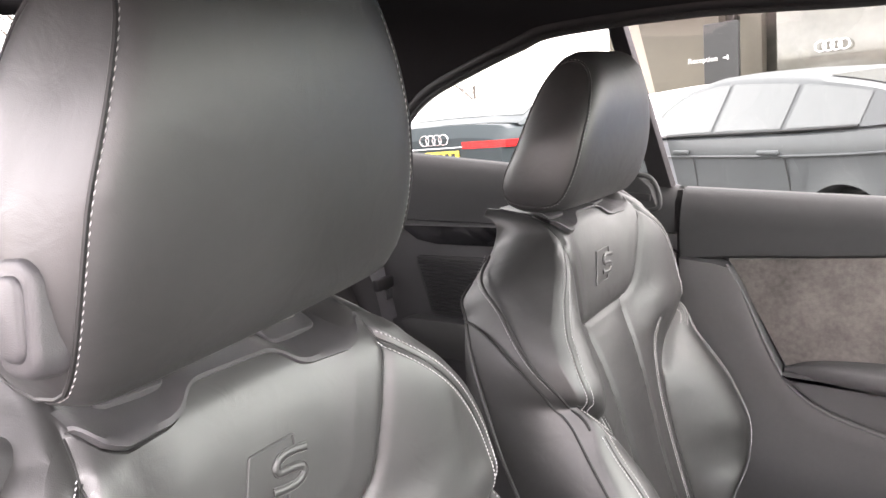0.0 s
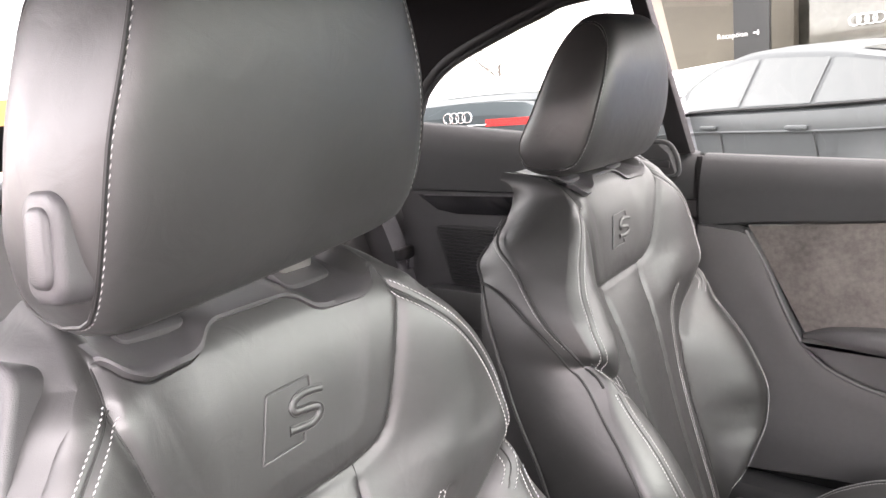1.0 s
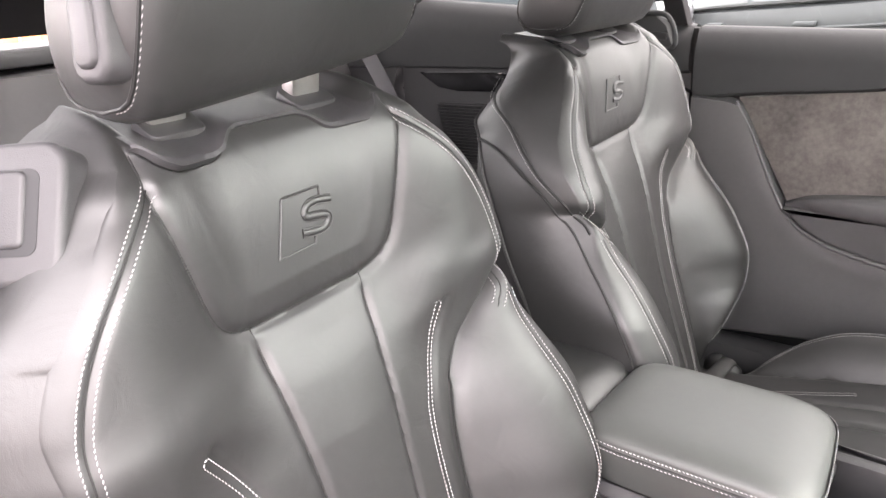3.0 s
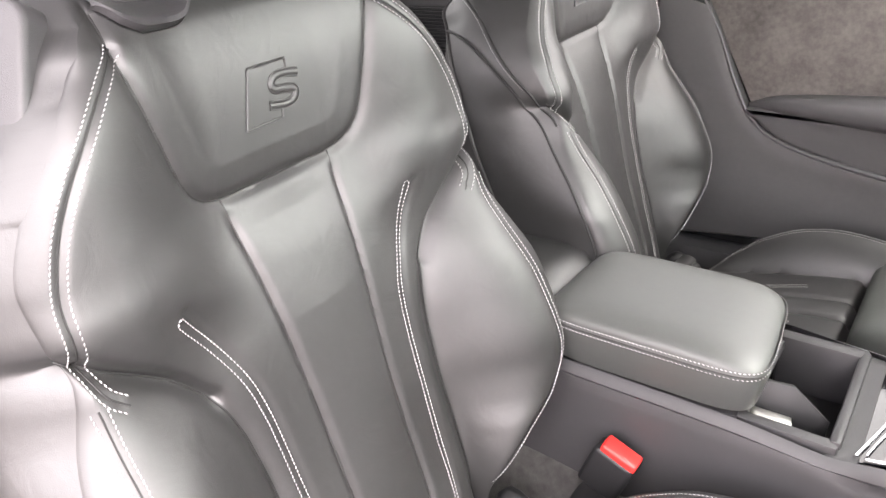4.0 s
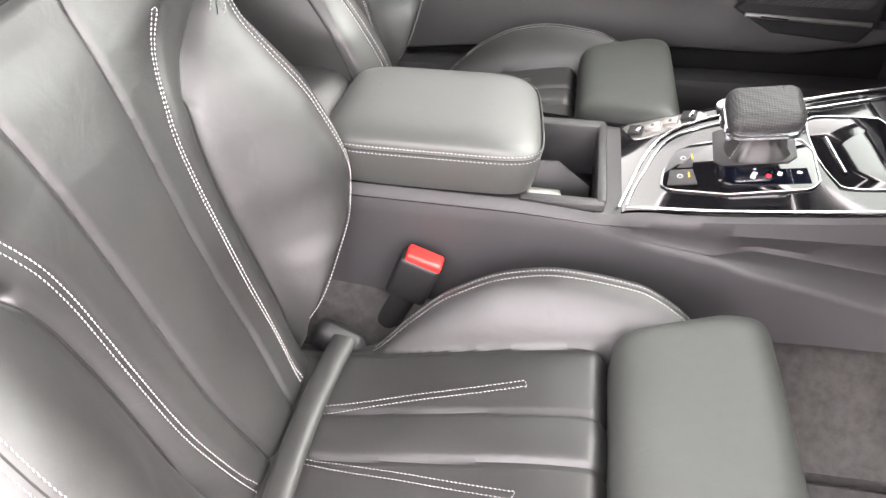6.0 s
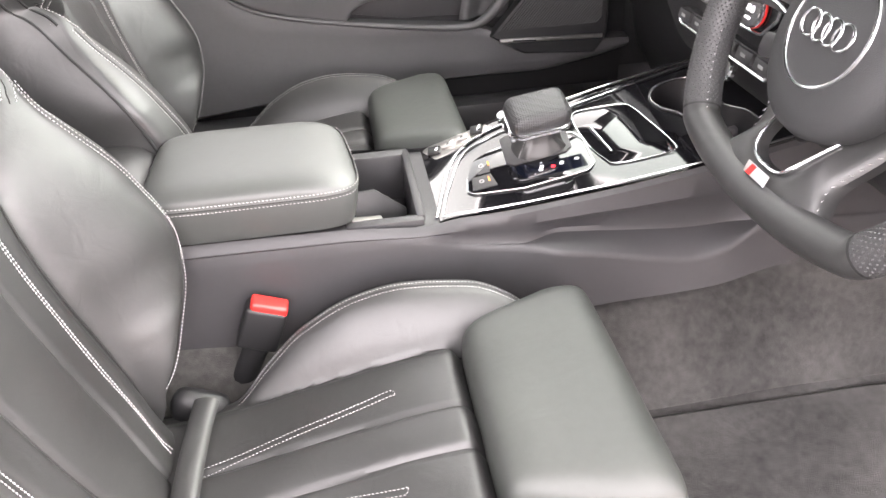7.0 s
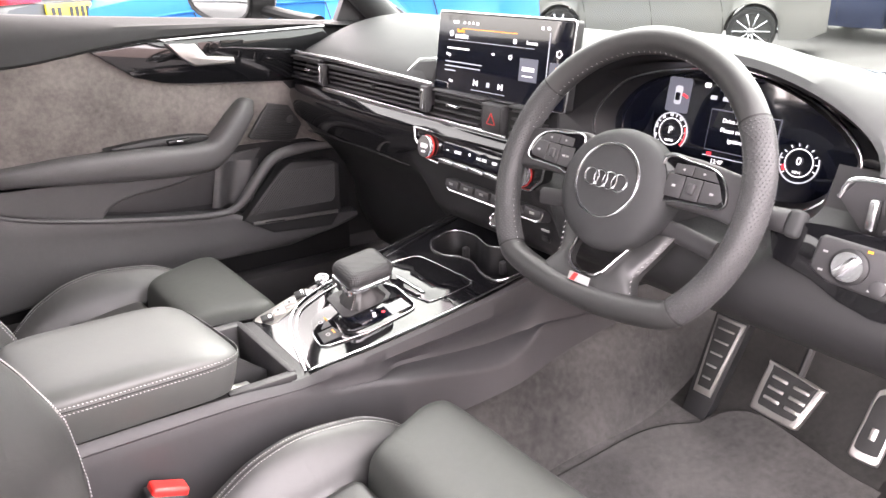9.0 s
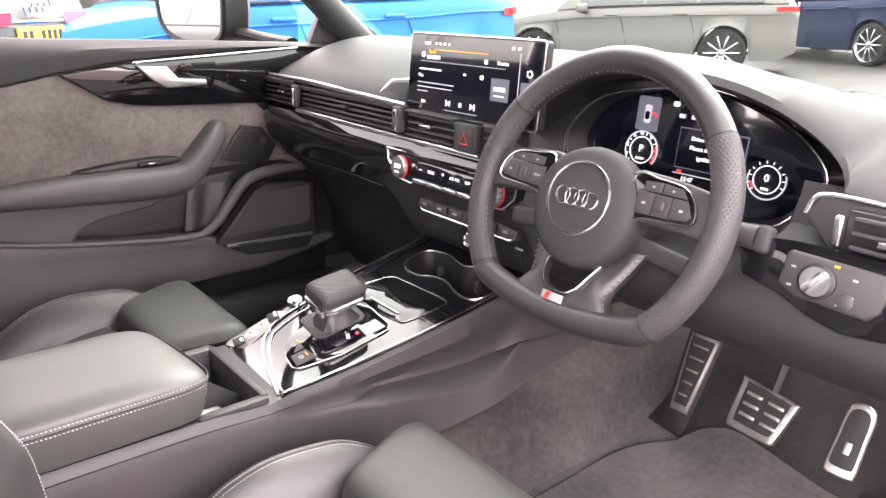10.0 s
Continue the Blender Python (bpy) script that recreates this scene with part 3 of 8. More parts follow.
    # embossed emblem: an open frame and a slanted letter-like double curve
    def emboss(line, r=0.0011, flat=None):
        p, n = on_seat(np.asarray(line), 0.0006 if nf > 200 else 0.0012)
        part("emblem", tube(at(p), r, 8, flat=flat), LEATHER, seat, "embossed leather emblem")

    emboss(resample([(0.0295, 0.862), (0.0300, 0.8705), (-0.0120, 0.8705), (-0.0270, 0.8220), (0.0150, 0.8220), (0.0160, 0.8290)], 80), 0.0012)
    uv = np.array([(1.36, 0.66), (1.12, 0.70), (0.88, 0.715), (0.71, 0.67), (0.67, 0.57), (0.76, 0.48), (0.96, 0.455), (1.17, 0.43), (1.32, 0.37), (1.34, 0.26), (1.22, 0.185), (1.0, 0.18), (0.63, 0.23)])
    sc = smooth_line(np.stack([-0.027 + 0.042 * uv[:, 0] + 0.015 * uv[:, 1], 0.822 + 0.0485 * uv[:, 1] + 0.002], 1), 80)
    emboss(sc, 0.0030, ((1.0, 0.0, 0.1), 0.45))
    for off in (0.0036, -0.0036):
        emboss(beside(sc, off), 0.0007)

    # plinth that carries the headrest posts
    sx = np.linspace(-0.125, 0.125, 100)
    lowz = plinth_low(sx)
    rows = []
    x0 = seat_x(lowz) + seat_front(sx, lowz, seat_w(lowz))
    for u in np.linspace(0, 1, 18):
        e = 0.0055 * math.sin(min(1, u * 7) * math.pi / 2)
        x = x0 + e + (-0.112 - x0) * max(0, u - 0.08) / 0.92
        z = lowz + e * 0.6 + (0.949 - lowz) * (u ** 0.85)
        rows.append(np.stack([x, sx * (1 - 0.04 * u), z], 1))
    ply = np.array(rows)
    ply[0, :, 0] -= 0.004
    part("headrest_plinth", grid(at(ply)), PLASTIC, seat, "black plastic plinth under the headrest")
    for s in (-0.072, 0.072):
        c = at((-0.050, s, 0.9440))
        part("post_collar", prism(rounded(0.050, 0.034, 0.007), c, (0, 1, 0), (-0.88, 0, 0.42), 0.010, 0.002), PLASTIC, seat)
        part("headrest_post", box(at((-0.056, s, 0.958)), (0.018, 0.034, 0.070), 0.004, pose(0, 0, 0, 0, 12, 0)), STEEL, seat, "polished metal headrest post")

    # headrest
    H, prof = headrest_shell(head_dx, tall)
    head = part("headrest", grid(at(H), wrap=True, flip=True), LEATHER, seat, "smooth black leather headrest")
    for e in (H[0][::-1], H[-1]):
        part("end_cap", ([tuple(p) for p in at(e)], [tuple(range(len(prof)))]), LEATHER, head)
    for sg in (1, -1):
        i = int(np.argmin(np.abs(H[:, :, 1].max(1) - (0.139 if tall > 1 else 0.130)))) if sg > 0 else int(np.argmin(np.abs(H[:, :, 1].min(1) + (0.139 if tall > 1 else 0.130))))
        loop = H[i] + (H[i] - H[i].mean(0)) * 0.004
        part("seam", tube(at(loop), 0.0016, 6, closed=True), LEATHER_DARK, head)
        j = i - sg
        row = H[i] * 0.72 + H[j] * 0.28
        row = row + (row - row.mean(0)) * 0.006
        row = resample(row[prof[:, 0] > -0.035], 160)
        nrm = row - row.mean(0)
        part("stitching", stitches(at(row), nrm, 0.0038, 0.0014, 0.00045), THREAD, head, "row of light grey stitching")
    # release button on the outer cheek
    b = np.array(((-0.009 if tall > 1 else -0.045) + head_dx, outer * (0.1485 if tall > 1 else 0.141), 1.018))
    mm = frame_m(at(b), (0.98, 0.07, 0.05), (-0.05, 0.13, 0.98)) if outer < 0 else frame_m(at(b), (-0.98, 0.07, -0.05), (-0.05, -0.13, 0.98))
    ux, uy = mm.col[0].xyz, mm.col[1].xyz
    part("button_surround", prism(rounded(0.040, 0.064, 0.014), at(b) + np.array(mm.col[2].xyz) * 0.0085, ux, uy, 0.03, 0.005, 3), PLASTIC, head)
    part("release_button", prism(rounded(0.025, 0.046, 0.009), at(b) + np.array(mm.col[2].xyz) * 0.0115, ux, uy, 0.02, 0.004, 3), PLASTIC, head)

    # easy-entry handle on the outer shoulder
    hb = at((-0.046, outer * 0.224, 0.914))
    long = Vector((0.02, outer * 0.52, -0.85))
    out = Vector((0.45, outer * 0.76, 0.46))
    across = out.cross(long).normalized()
    long = (long.normalized() + across * 0.30).normalized()
    across = out.cross(long).normalized()
    hm = frame_m(Vector(hb) - out.normalized() * 0.016, long, across)
    part("handle_surround", prism(rounded(0.100, 0.068, 0.020, 6), hm @ Vector((0, -0.018 * outer, 0)), hm.col[0].xyz, hm.col[1].xyz, 0.05, 0.006, 4), PLASTIC, seat)
    part("handle_well", prism(rounded(0.060, 0.040, 0.008), hm @ Vector((0, -0.014 * outer, 0.0004)), hm.col[0].xyz, hm.col[1].xyz, 0.004), PLASTIC_DARK, seat)
    part("entry_handle", prism(rounded(0.054, 0.030, 0.006), hm @ Vector((-0.002, -0.010 * outer, 0.003)), hm.col[0].xyz, hm.col[1].xyz, 0.02, 0.004, 3), PLASTIC, seat)

    # cushion
    nx, ns = (150, 170) if nf > 200 else (90, 110)
    xs = np.linspace(0.08, 0.61, nx)
    t = np.linspace(-1, 1, ns)
    X = np.repeat(xs[:, None], ns, 1)
    sc2 = cushion_crest(xs) + 0.05
    S2 = sc2[:, None] * np.sign(t) * (1 - (1 - np.abs(t)) ** 1.25)
    C = np.stack([X, S2, cushion_z(X, S2)], -1)
    low = C[:, :1].copy()
    low[..., 2] = 0.20
    low2 = C[:, -1:].copy()
    low2[..., 2] = 0.20
    full = np.concatenate([low, C, low2], 1)
    last = full[-1:].copy()
    last[..., 2] = 0.20
    full = np.concatenate([full, last], 0)
    a, b2 = 1 + int(ns * 0.30), 1 + int(ns * 0.70)
    part("cushion_bolster", grid(at(full[:, :a + 1]), flip=True), LEATHER, seat)
    part("cushion", grid(at(full[:, a:b2 + 1]), flip=True), LEATHER, seat, "pleated black leather seat cushion")
    part("cushion_bolster", grid(at(full[:, b2:]), flip=True), LEATHER, seat)
    for sg in (1, -1):
        xc = np.linspace(0.21, 0.582, 90)
        for off in (-0.004, 0.004):
            s = cushion_crest(xc) - 0.004 + off
            p = np.stack([xc, sg * s, cushion_z(xc, s) + 0.0009], 1)
            part("stitching", stitches(at(p), np.tile((0, 0, 1), (90, 1))), THREAD, seat, "row of light grey stitching")
        s = cushion_crest(xc) - 0.004
        part("seam", tube(at(np.stack([xc, sg * s, cushion_z(xc, s) - 0.0002], 1)), 0.0010, 6), LEATHER_DARK, seat)
        # closed double stitch on the middle
        x1 = np.linspace(0.16, 0.392, 50)
        c0 = 0.063
        loop = np.vstack([np.stack([x1, 0.030 + 0.036 * (x1 - 0.16) / 0.23 + 0.004], 1), [[0.395, c0 + 0.002], [0.395, c0 - 0.002]], np.stack([x1[::-1], 0.030 + 0.036 * (x1[::-1] - 0.16) / 0.23 - 0.004], 1)])
        p = np.stack([loop[:, 0], sg * loop[:, 1], cushion_z(loop[:, 0], loop[:, 1]) + 0.0008], 1)
        part("stitching", stitches(at(p), np.tile((0, 0, 1), (len(p), 1)), r=0.0005), THREAD, seat, "row of light grey stitching")
    # thigh support that pulls out
    rows = []
    for u in np.linspace(0, 1, 34):
        a = u * math.pi
        x = 0.549 - 0.071 * np.sign(math.cos(a)) * abs(math.cos(a)) ** 0.42
        zt = 0.330 + (0.100 + 0.006 * u) * abs(math.sin(a)) ** 0.22
        if u > 0.5:
            x += 0.018 * math.sin((u - 0.5) * math.pi)
        zt += 0.10 * (x - 0.50) * abs(math.sin(a)) ** 0.22
        half = lin(x, [0.48, 0.585, 0.64], [0.124, 0.160, 0.164])
        tq = np.linspace(-1, 1, 40)
        k = (1 - np.abs(tq) ** 14) ** 0.5
        rows.append(np.stack([0.545 + (x - 0.545) * (0.86 + 0.14 * k), half * tq, 0.330 + (zt - 0.330) * (0.45 + 0.55 * k) + 0.0006 * np.sin(5 * tq + 20 * x)], 1))
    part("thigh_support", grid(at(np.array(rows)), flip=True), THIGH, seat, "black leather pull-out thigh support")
    # leather roll where cushion and backrest meet
    sy = np.linspace(-0.128, 0.124, 40)
    part("rear_roll", tube(at(np.stack([0.170 + 0.010 * (np.abs(sy) / 0.13) ** 2, sy, 0.344 + 0.005 * (np.abs(sy) / 0.13) ** 2], 1)), 0.015, 14, flat=((0, 0, 1), 0.55)), LEATHER, seat)
    part("cushion_base", box(at((0.31, 0, 0.235)), (0.50, 0.36, 0.11), 0.02), PLASTIC_DARK, seat)
    part("hinge_cover", box(at((0.160, 0.155, 0.312)), (0.07, 0.036, 0.046), 0.018, pose(0, 0, 0, 0, 25, 0), 3), PLASTIC_DARK, seat)
    part("hinge_cover", box(at((0.160, -0.155, 0.312)), (0.07, 0.036, 0.046), 0.018, pose(0, 0, 0, 0, 25, 0), 3), PLASTIC_DARK, seat)
    return seat


# ---- cabin: floor, tunnel, bulkhead ----
def carpet_floor():
    ys = np.array([-0.76, -0.70, -0.60, -0.45, -0.30, -0.22, -0.17, -0.135, -0.120, 0.120, 0.135, 0.17, 0.22, 0.30, 0.45, 0.58, 0.64, 0.68])
    xs = np.linspace(-1.0, 1.62, 60)
    rows = []
    for x in xs:
        base = float(soft_lin(x, [-1.0, -0.4, 0.2, 1.12, 1.28, 1.45, 1.62], [0.22, 0.20, 0.19, 0.185, 0.22, 0.42, 0.66]))
        tun = float(soft_lin(x, [-1.0, 0.0, 0.6, 1.1, 1.3, 1.62], [0.36, 0.34, 0.30, 0.36, 0.42, 0.68]))
        z = []
        for y in ys:
            a = abs(y)
            t = np.clip((0.235 - a) / 0.115, 0, 1)
            v = base + (max(tun, base) - base) * (3 * t * t - 2 * t ** 3)
            if a > 0.60:
                v += 0.10 * np.clip((a - 0.60) / 0.09, 0, 1) ** 2
            z.append(v + 0.003 * math.sin(17 * x + 9 * y))
        rows.append(np.stack([np.full(len(ys), x), ys, z], 1))
    return grid(np.array(rows), flip=True)


# floor carpet darker than the tunnel's: footwell shade put into its colour
DARK_CARPET = mat("floor_shade_and_binding", (0.030, 0.029, 0.028), 0.98, vary=0.5, scale=7, bump=0.9, bscale=700, spec=0.1)
fv, ff_ = carpet_floor()
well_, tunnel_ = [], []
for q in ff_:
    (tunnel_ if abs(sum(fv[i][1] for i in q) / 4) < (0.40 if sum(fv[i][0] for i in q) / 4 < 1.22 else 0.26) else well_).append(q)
solid("floor", (fv, well_), DARK_CARPET, "carpet over the car floor, darkened for footwell shade", "carpet", kind="structure")
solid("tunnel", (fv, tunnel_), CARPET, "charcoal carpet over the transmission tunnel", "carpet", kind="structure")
solid("sill", joined(box((0.2, -0.80, 0.24), (2.2, 0.12, 0.20), 0.03), box((0.2, 0.74, 0.24), (2.2, 0.10, 0.22), 0.03), box((0.2, 0.655, 0.255), (2.2, 0.075, 0.10), 0.02)), PLASTIC, "black plastic door sills", "sill", kind="structure")

mat_thing = thing("floor_mat", (0.9, -0.42, 0.2), "dark grey velour floor mat with a stitched edge", "floor mat")
MAT_EDGE = smooth_line([(0.60, -0.245), (0.95, -0.240), (1.10, -0.242), (1.17, -0.268), (1.195, -0.295), (1.225, -0.305), (1.262, -0.325), (1.285, -0.37), (1.275, -0.45), (1.255, -0.55), (1.245, -0.63), (1.18, -0.665), (0.60, -0.665), (0.55, -0.62), (0.55, -0.28)], 90, closed=True)


def mat_z(x):
    return soft_lin(x, [0.2, 1.12, 1.28, 1.45], [0.19, 0.185, 0.22, 0.42]) + 0.009


bm_top = [(float(x), float(y), float(mat_z(x))) for x, y in MAT_EDGE]
cxm = MAT_EDGE.mean(0)
rings = [np.array(bm_top)]
for k in (0.93, 0.8, 0.65, 0.5, 0.35, 0.2, 0.08):
    q = cxm + (MAT_EDGE - cxm) * k
    rings.append(np.stack([q[:, 0], q[:, 1], mat_z(q[:, 0]) + 0.001 * np.sin(40 * q[:, 0])], 1))
under = np.array(bm_top)
under[:, 2] -= 0.010
part("mat_surface", grid(np.array([under] + rings), wrap=True, flip=False), CARPET, mat_thing)
part("edge_binding", tube(np.array(bm_top) + (0, 0, 0.000), 0.0015, 8, closed=True), DARK_CARPET, mat_thing, "stitched black edge binding")

solid("kick_panel", box((1.20, 0.715, 0.56), (0.36, 0.04, 0.66), 0.006), PLASTIC_DARK, "black trim panel ahead of the passenger's door", "trim panel", kind="structure")

# ---- centre console ----
console = thing("centre_console", (0.45, 0, 0.25), "black centre console with a piano-black gear panel", "centre console")


def near_z(x):
    return soft_lin(x, [-0.10, 0.35, 0.47, 0.52, 0.69, 0.87, 1.00], [0.478, 0.472, 0.462, 0.461, 0.480, 0.520, 0.555])


def far_z(x):
    return soft_lin(x, [-0.10, 0.35, 0.47, 0.61, 0.72, 0.95, 1.02], [0.480, 0.474, 0.466, 0.506, 0.526, 0.556, 0.565])


def near_y(x):
    return -soft_lin(x, [-0.1, 0.45, 0.52, 0.69, 0.87, 1.0], [0.112, 0.112, 0.098, 0.106, 0.124, 0.135])


def far_y(x):
    return soft_lin(x, [-0.1, 0.45, 0.52, 0.72, 0.95, 1.02], [0.112, 0.108, 0.098, 0.106, 0.138, 0.145])


def con(x, k, lift=0.0):
    """A point of the console's top: k runs from 0 (driver's edge) to 1 (passenger's edge)."""
    return np.array((x, near_y(x) + (far_y(x) - near_y(x)) * k, near_z(x) + (far_z(x) - near_z(x)) * k + lift))


LIP_X = [-0.10, 0.35, 0.463, 0.495, 0.53, 0.588, 0.70, 0.815, 0.865, 0.916, 1.00, 1.16]
LIP_Z = [0.454, 0.449, 0.445, 0.434, 0.426, 0.420, 0.404, 0.387, 0.403, 0.433, 0.428, 0.420]


def side_wall(near):
    """The console's flank: an upper band, a hollow with a ledge beside the knee, and the fuller lower panel."""
    rows = []
    s = -1 if near else 1
    for x in np.linspace(-0.10, 1.16, 150):
        xx = min(x, 1.0)
        y0, z0 = (near_y(xx), near_z(xx)) if near else (far_y(xx), far_z(xx))
        y0, z0 = float(y0) + s * 0.004, float(z0)
        lipz = float(soft_lin(x, LIP_X, LIP_Z))
        up = max(lipz + 0.001, float(soft_lin(x, [-0.1, 0.575, 0.60, 0.64, 0.75, 0.88, 0.925, 1.16], [0.30, 0.415, 0.422, 0.424, 0.421, 0.424, 0.430, 0.40])))
        k = float(ease((x - 0.585) / 0.06) * ease((0.925 - x) / 0.06))
        step = float(soft_lin(x, [-0.10, 0.44, 0.50, 0.588, 0.64, 0.84, 0.92, 1.0, 1.16], [0.0016, 0.0016, 0.006, 0.009, 0.018, 0.018, 0.010, 0.006, 0.006])) + 0.018 * k
        low = float(soft_lin(x, [-0.1, 0.4, 0.60, 0.66, 0.83, 0.995, 1.16], [0.25, 0.262, 0.308, 0.321, 0.343, 0.380, 0.40]))
        yu = y0 + s * (0.003 - 0.018 * k)
        yl = yu + s * step
        r = [(y0 - s * 0.006, z0 + 0.003), (y0, z0 - 0.002), (y0 + s * 0.003, z0 - 0.40 * (z0 - up)), (y0 + s * 0.001 - s * 0.006 * k, z0 - 0.55 * (z0 - up)), (yu, up + 0.003), (yu + s * min(0.002, step * 0.4), up - 0.0005 + 0.2 * (lipz - up))]
        r += [(yu + 0.55 * (yl - yu), up + 0.55 * (lipz - up) + 0.001), (yl - s * min(0.003, step * 0.4), lipz + 0.0012), (yl, lipz - 0.003), (yl + s * 0.001, lipz - 0.010)]
        for u in (0.25, 0.5, 0.75, 1.0):
            z = lipz - 0.010 + (low - lipz + 0.010) * u
            r.append((yl + s * (0.001 + 0.010 * u), z))
        r.append((yl + s * 0.006, low - 0.002))
        rows.append([(x, p, q) for p, q in r])
    return grid(np.array(rows), flip=near)


part("side_panel", side_wall(True), PLASTIC, console)
part("side_panel", side_wall(False), PLASTIC, console)
# rear part between the seats, with its rounded top
rows = []
for x in np.linspace(-0.16, 0.118, 18):
    h = float(soft_lin(x, [-0.16, -0.02, 0.06, 0.105, 0.118], [0.50, 0.545, 0.548, 0.540, 0.525]))
    a = np.linspace(0, math.pi, 20)
    rows.append(np.stack([np.full(20, x), np.clip(-0.118 * np.cos(a), -0.098, 0.092), 0.47 + (h - 0.47) * np.sin(a) ** 0.45], 1))
part("rear_cover", grid(np.array(rows), flip=True), LEATHER, console, "rounded black leather cover behind the armrest")
# tray: floor, walls and rim
tx0, tx1, ty0, ty1 = 0.372, 0.452, -0.086, 0.080
part("tray_floor", box(((tx0 + tx1) / 2 - 0.02, 0, 0.395), (0.14, 0.18, 0.008), 0.001), PLASTIC_DARK, console)
for c, s in (((tx1 + 0.006, 0, 0.432), (0.012, 0.190, 0.085)), (((tx0 + tx1) / 2, ty0 - 0.008, 0.430), (0.10, 0.016, 0.084)), (((tx0 + tx1) / 2, ty1 + 0.010, 0.430), (0.10, 0.020, 0.088))):
    part("tray_wall", box(c, s, 0.004), PLASTIC, console)
part("tray_bracket", prism([(-0.045, -0.02), (0.045, -0.028), (0.048, -0.010), (0.010, 0.024), (-0.040, 0.028)], (0.398, -0.045, 0.462), (1, 0.25, 0), (-0.1, 0.3, 0.9), 0.006, 0.002), PLASTIC_DARK, console)
part("tray_tongue", box((0.392, -0.067, 0.452), (0.045, 0.028, 0.006), 0.002, pose(0, 0, 0, 12, 14, 20)), STEEL, console, "small bright metal tongue")
part("rear_deck", box((0.10, 0, 0.460), (0.54, 0.200, 0.018), 0.004), PLASTIC, console)
part("front_rim", grid(np.array([[con(x, k, 0.003 if 0.02 < k < 0.98 else -0.004) for k in np.linspace(0, 1, 14)] for x in np.linspace(0.452, 0.482, 6)]), flip=True), PLASTIC, console)
# piano-black panel, cut out round the cup holders
CUPS = smooth_line([(0.815, 0.72), (0.838, 0.82), (0.885, 0.80), (0.903, 0.64), (0.898, 0.52), (0.897, 0.44), (0.915, 0.33), (0.915, 0.15), (0.885, 0.06), (0.840, 0.08), (0.832, 0.22), (0.842, 0.38), (0.835, 0.50), (0.818, 0.60)], 90, closed=True)


def in_cups(x, k):
    """Whether (x, k) lies inside the cup holders' outline."""
    inside = False
    for (x0, k0), (x1, k1) in zip(CUPS, np.roll(CUPS, -1, 0)):
        if (k0 > k) != (k1 > k) and x < x0 + (k - k0) / (k1 - k0) * (x1 - x0):
            inside = not inside
    return inside


gx, gk = np.linspace(0.482, 1.02, 180), np.linspace(0.03, 0.97, 90)
pv, pf = grid(np.array([[con(x, k, 0.002 + 0.002 * math.sin(k * math.pi)) for k in gk] for x in gx]), flip=True)
keep_ = [q for i, q in enumerate(pf) if not in_cups(gx[i // 89] + 0.0015, gk[i % 89] + 0.005)]
part("gear_panel", (pv, keep_), GLOSS, console, "piano-black gear panel")


def xk_line(pts, n=60, lift=0.005):
    return np.array([con(x, k, lift) for x, k in smooth_line(pts, n)])


def rail(pts, r=0.0028, m=BRIGHT, lift=0.005):
    part("chrome_trim", tube(xk_line(pts, 60, lift), r, 8, flat=((0, 0, 1), 0.8)), m, console, "bright chrome trim")


rail([(0.478, 0.055), (0.490, 0.25), (0.500, 0.42), (0.516, 0.64), (0.536, 0.79), (0.565, 0.87), (0.62, 0.90), (0.717, 0.965), (0.80, 0.99), (0.92, 1.0), (1.01, 1.0)], 0.0019)
rail([(0.487, 0.075), (0.497, 0.25), (0.509, 0.41), (0.526, 0.63), (0.546, 0.755), (0.572, 0.80), (0.63, 0.83), (0.72, 0.88), (0.85, 0.935), (1.01, 0.95)], 0.0013)
rail([(0.486, 0.045), (0.60, 0.045), (0.80, 0.035), (0.98, 0.03)], 0.0016)


def on_console(x, k):
    p = con(x, k)
    dx = con(x + 0.01, k) - con(x - 0.01, k)
    dy = con(x, k + 0.02) - con(x, k - 0.02)
    return frame_m(p, -Vector(dy), dx)


def cpanel(name, xk, m, lift, depth=0.004, bevel=0.0008, label="", parent=None, soft=0):
    """A plate on the console's top, its outline given in (x, k); soft: points of a rounded outline."""
    pts = smooth_line(xk, soft, closed=True) if soft else np.array(xk)
    x, k = pts.mean(0)
    f = on_console(x, k)
    inv = f.inverted()
    o = [tuple((inv @ Vector(con(a, b)))[:2]) for a, b in pts]
    return part(name, prism(o, Vector(f.translation) + f.col[2].xyz * lift, f.col[0].xyz, f.col[1].xyz, depth, bevel), m, parent or console, label)


# selector plate: gloss surface inside a bright frame, with keys and a small display
PLATE = resample([(0.566, 0.63), (0.549, 0.585), (0.532, 0.40), (0.528, 0.27), (0.536, 0.225), (0.601, 0.175), (0.690, 0.205), (0.700, 0.26), (0.700, 0.50), (0.690, 0.60), (0.62, 0.66)], 90, True)
gate = cpanel("selector_plate", PLATE, GLOSS, 0.0052, label="piano-black selector plate in a bright frame")
part("plate_frame", tube(np.array([con(x, k, 0.0058) for x, k in PLATE]), 0.0009, 6, closed=True), CHROME, gate)
for i, o in enumerate(([(0.557, 0.60), (0.571, 0.585), (0.566, 0.42), (0.541, 0.42)], [(0.540, 0.405), (0.566, 0.405), (0.570, 0.27), (0.536, 0.27)])):
    q = cpanel("console_button", o, PLASTIC, 0.0072, 0.003, 0.001, parent=gate)
    cx, ck = np.mean(np.array(o), 0)
    ff = on_console(cx, ck)
    part("icon", ring(0.0030, ff @ pose(0, -0.002, 0.0075)), ICON, q)
    part("lamp", box(ff @ Vector((-0.002, 0.0085, 0.0075)), (0.009, 0.0016, 0.0006), 0, Matrix(ff.to_3x3()).to_4x4()), SCR_AMBER, q)
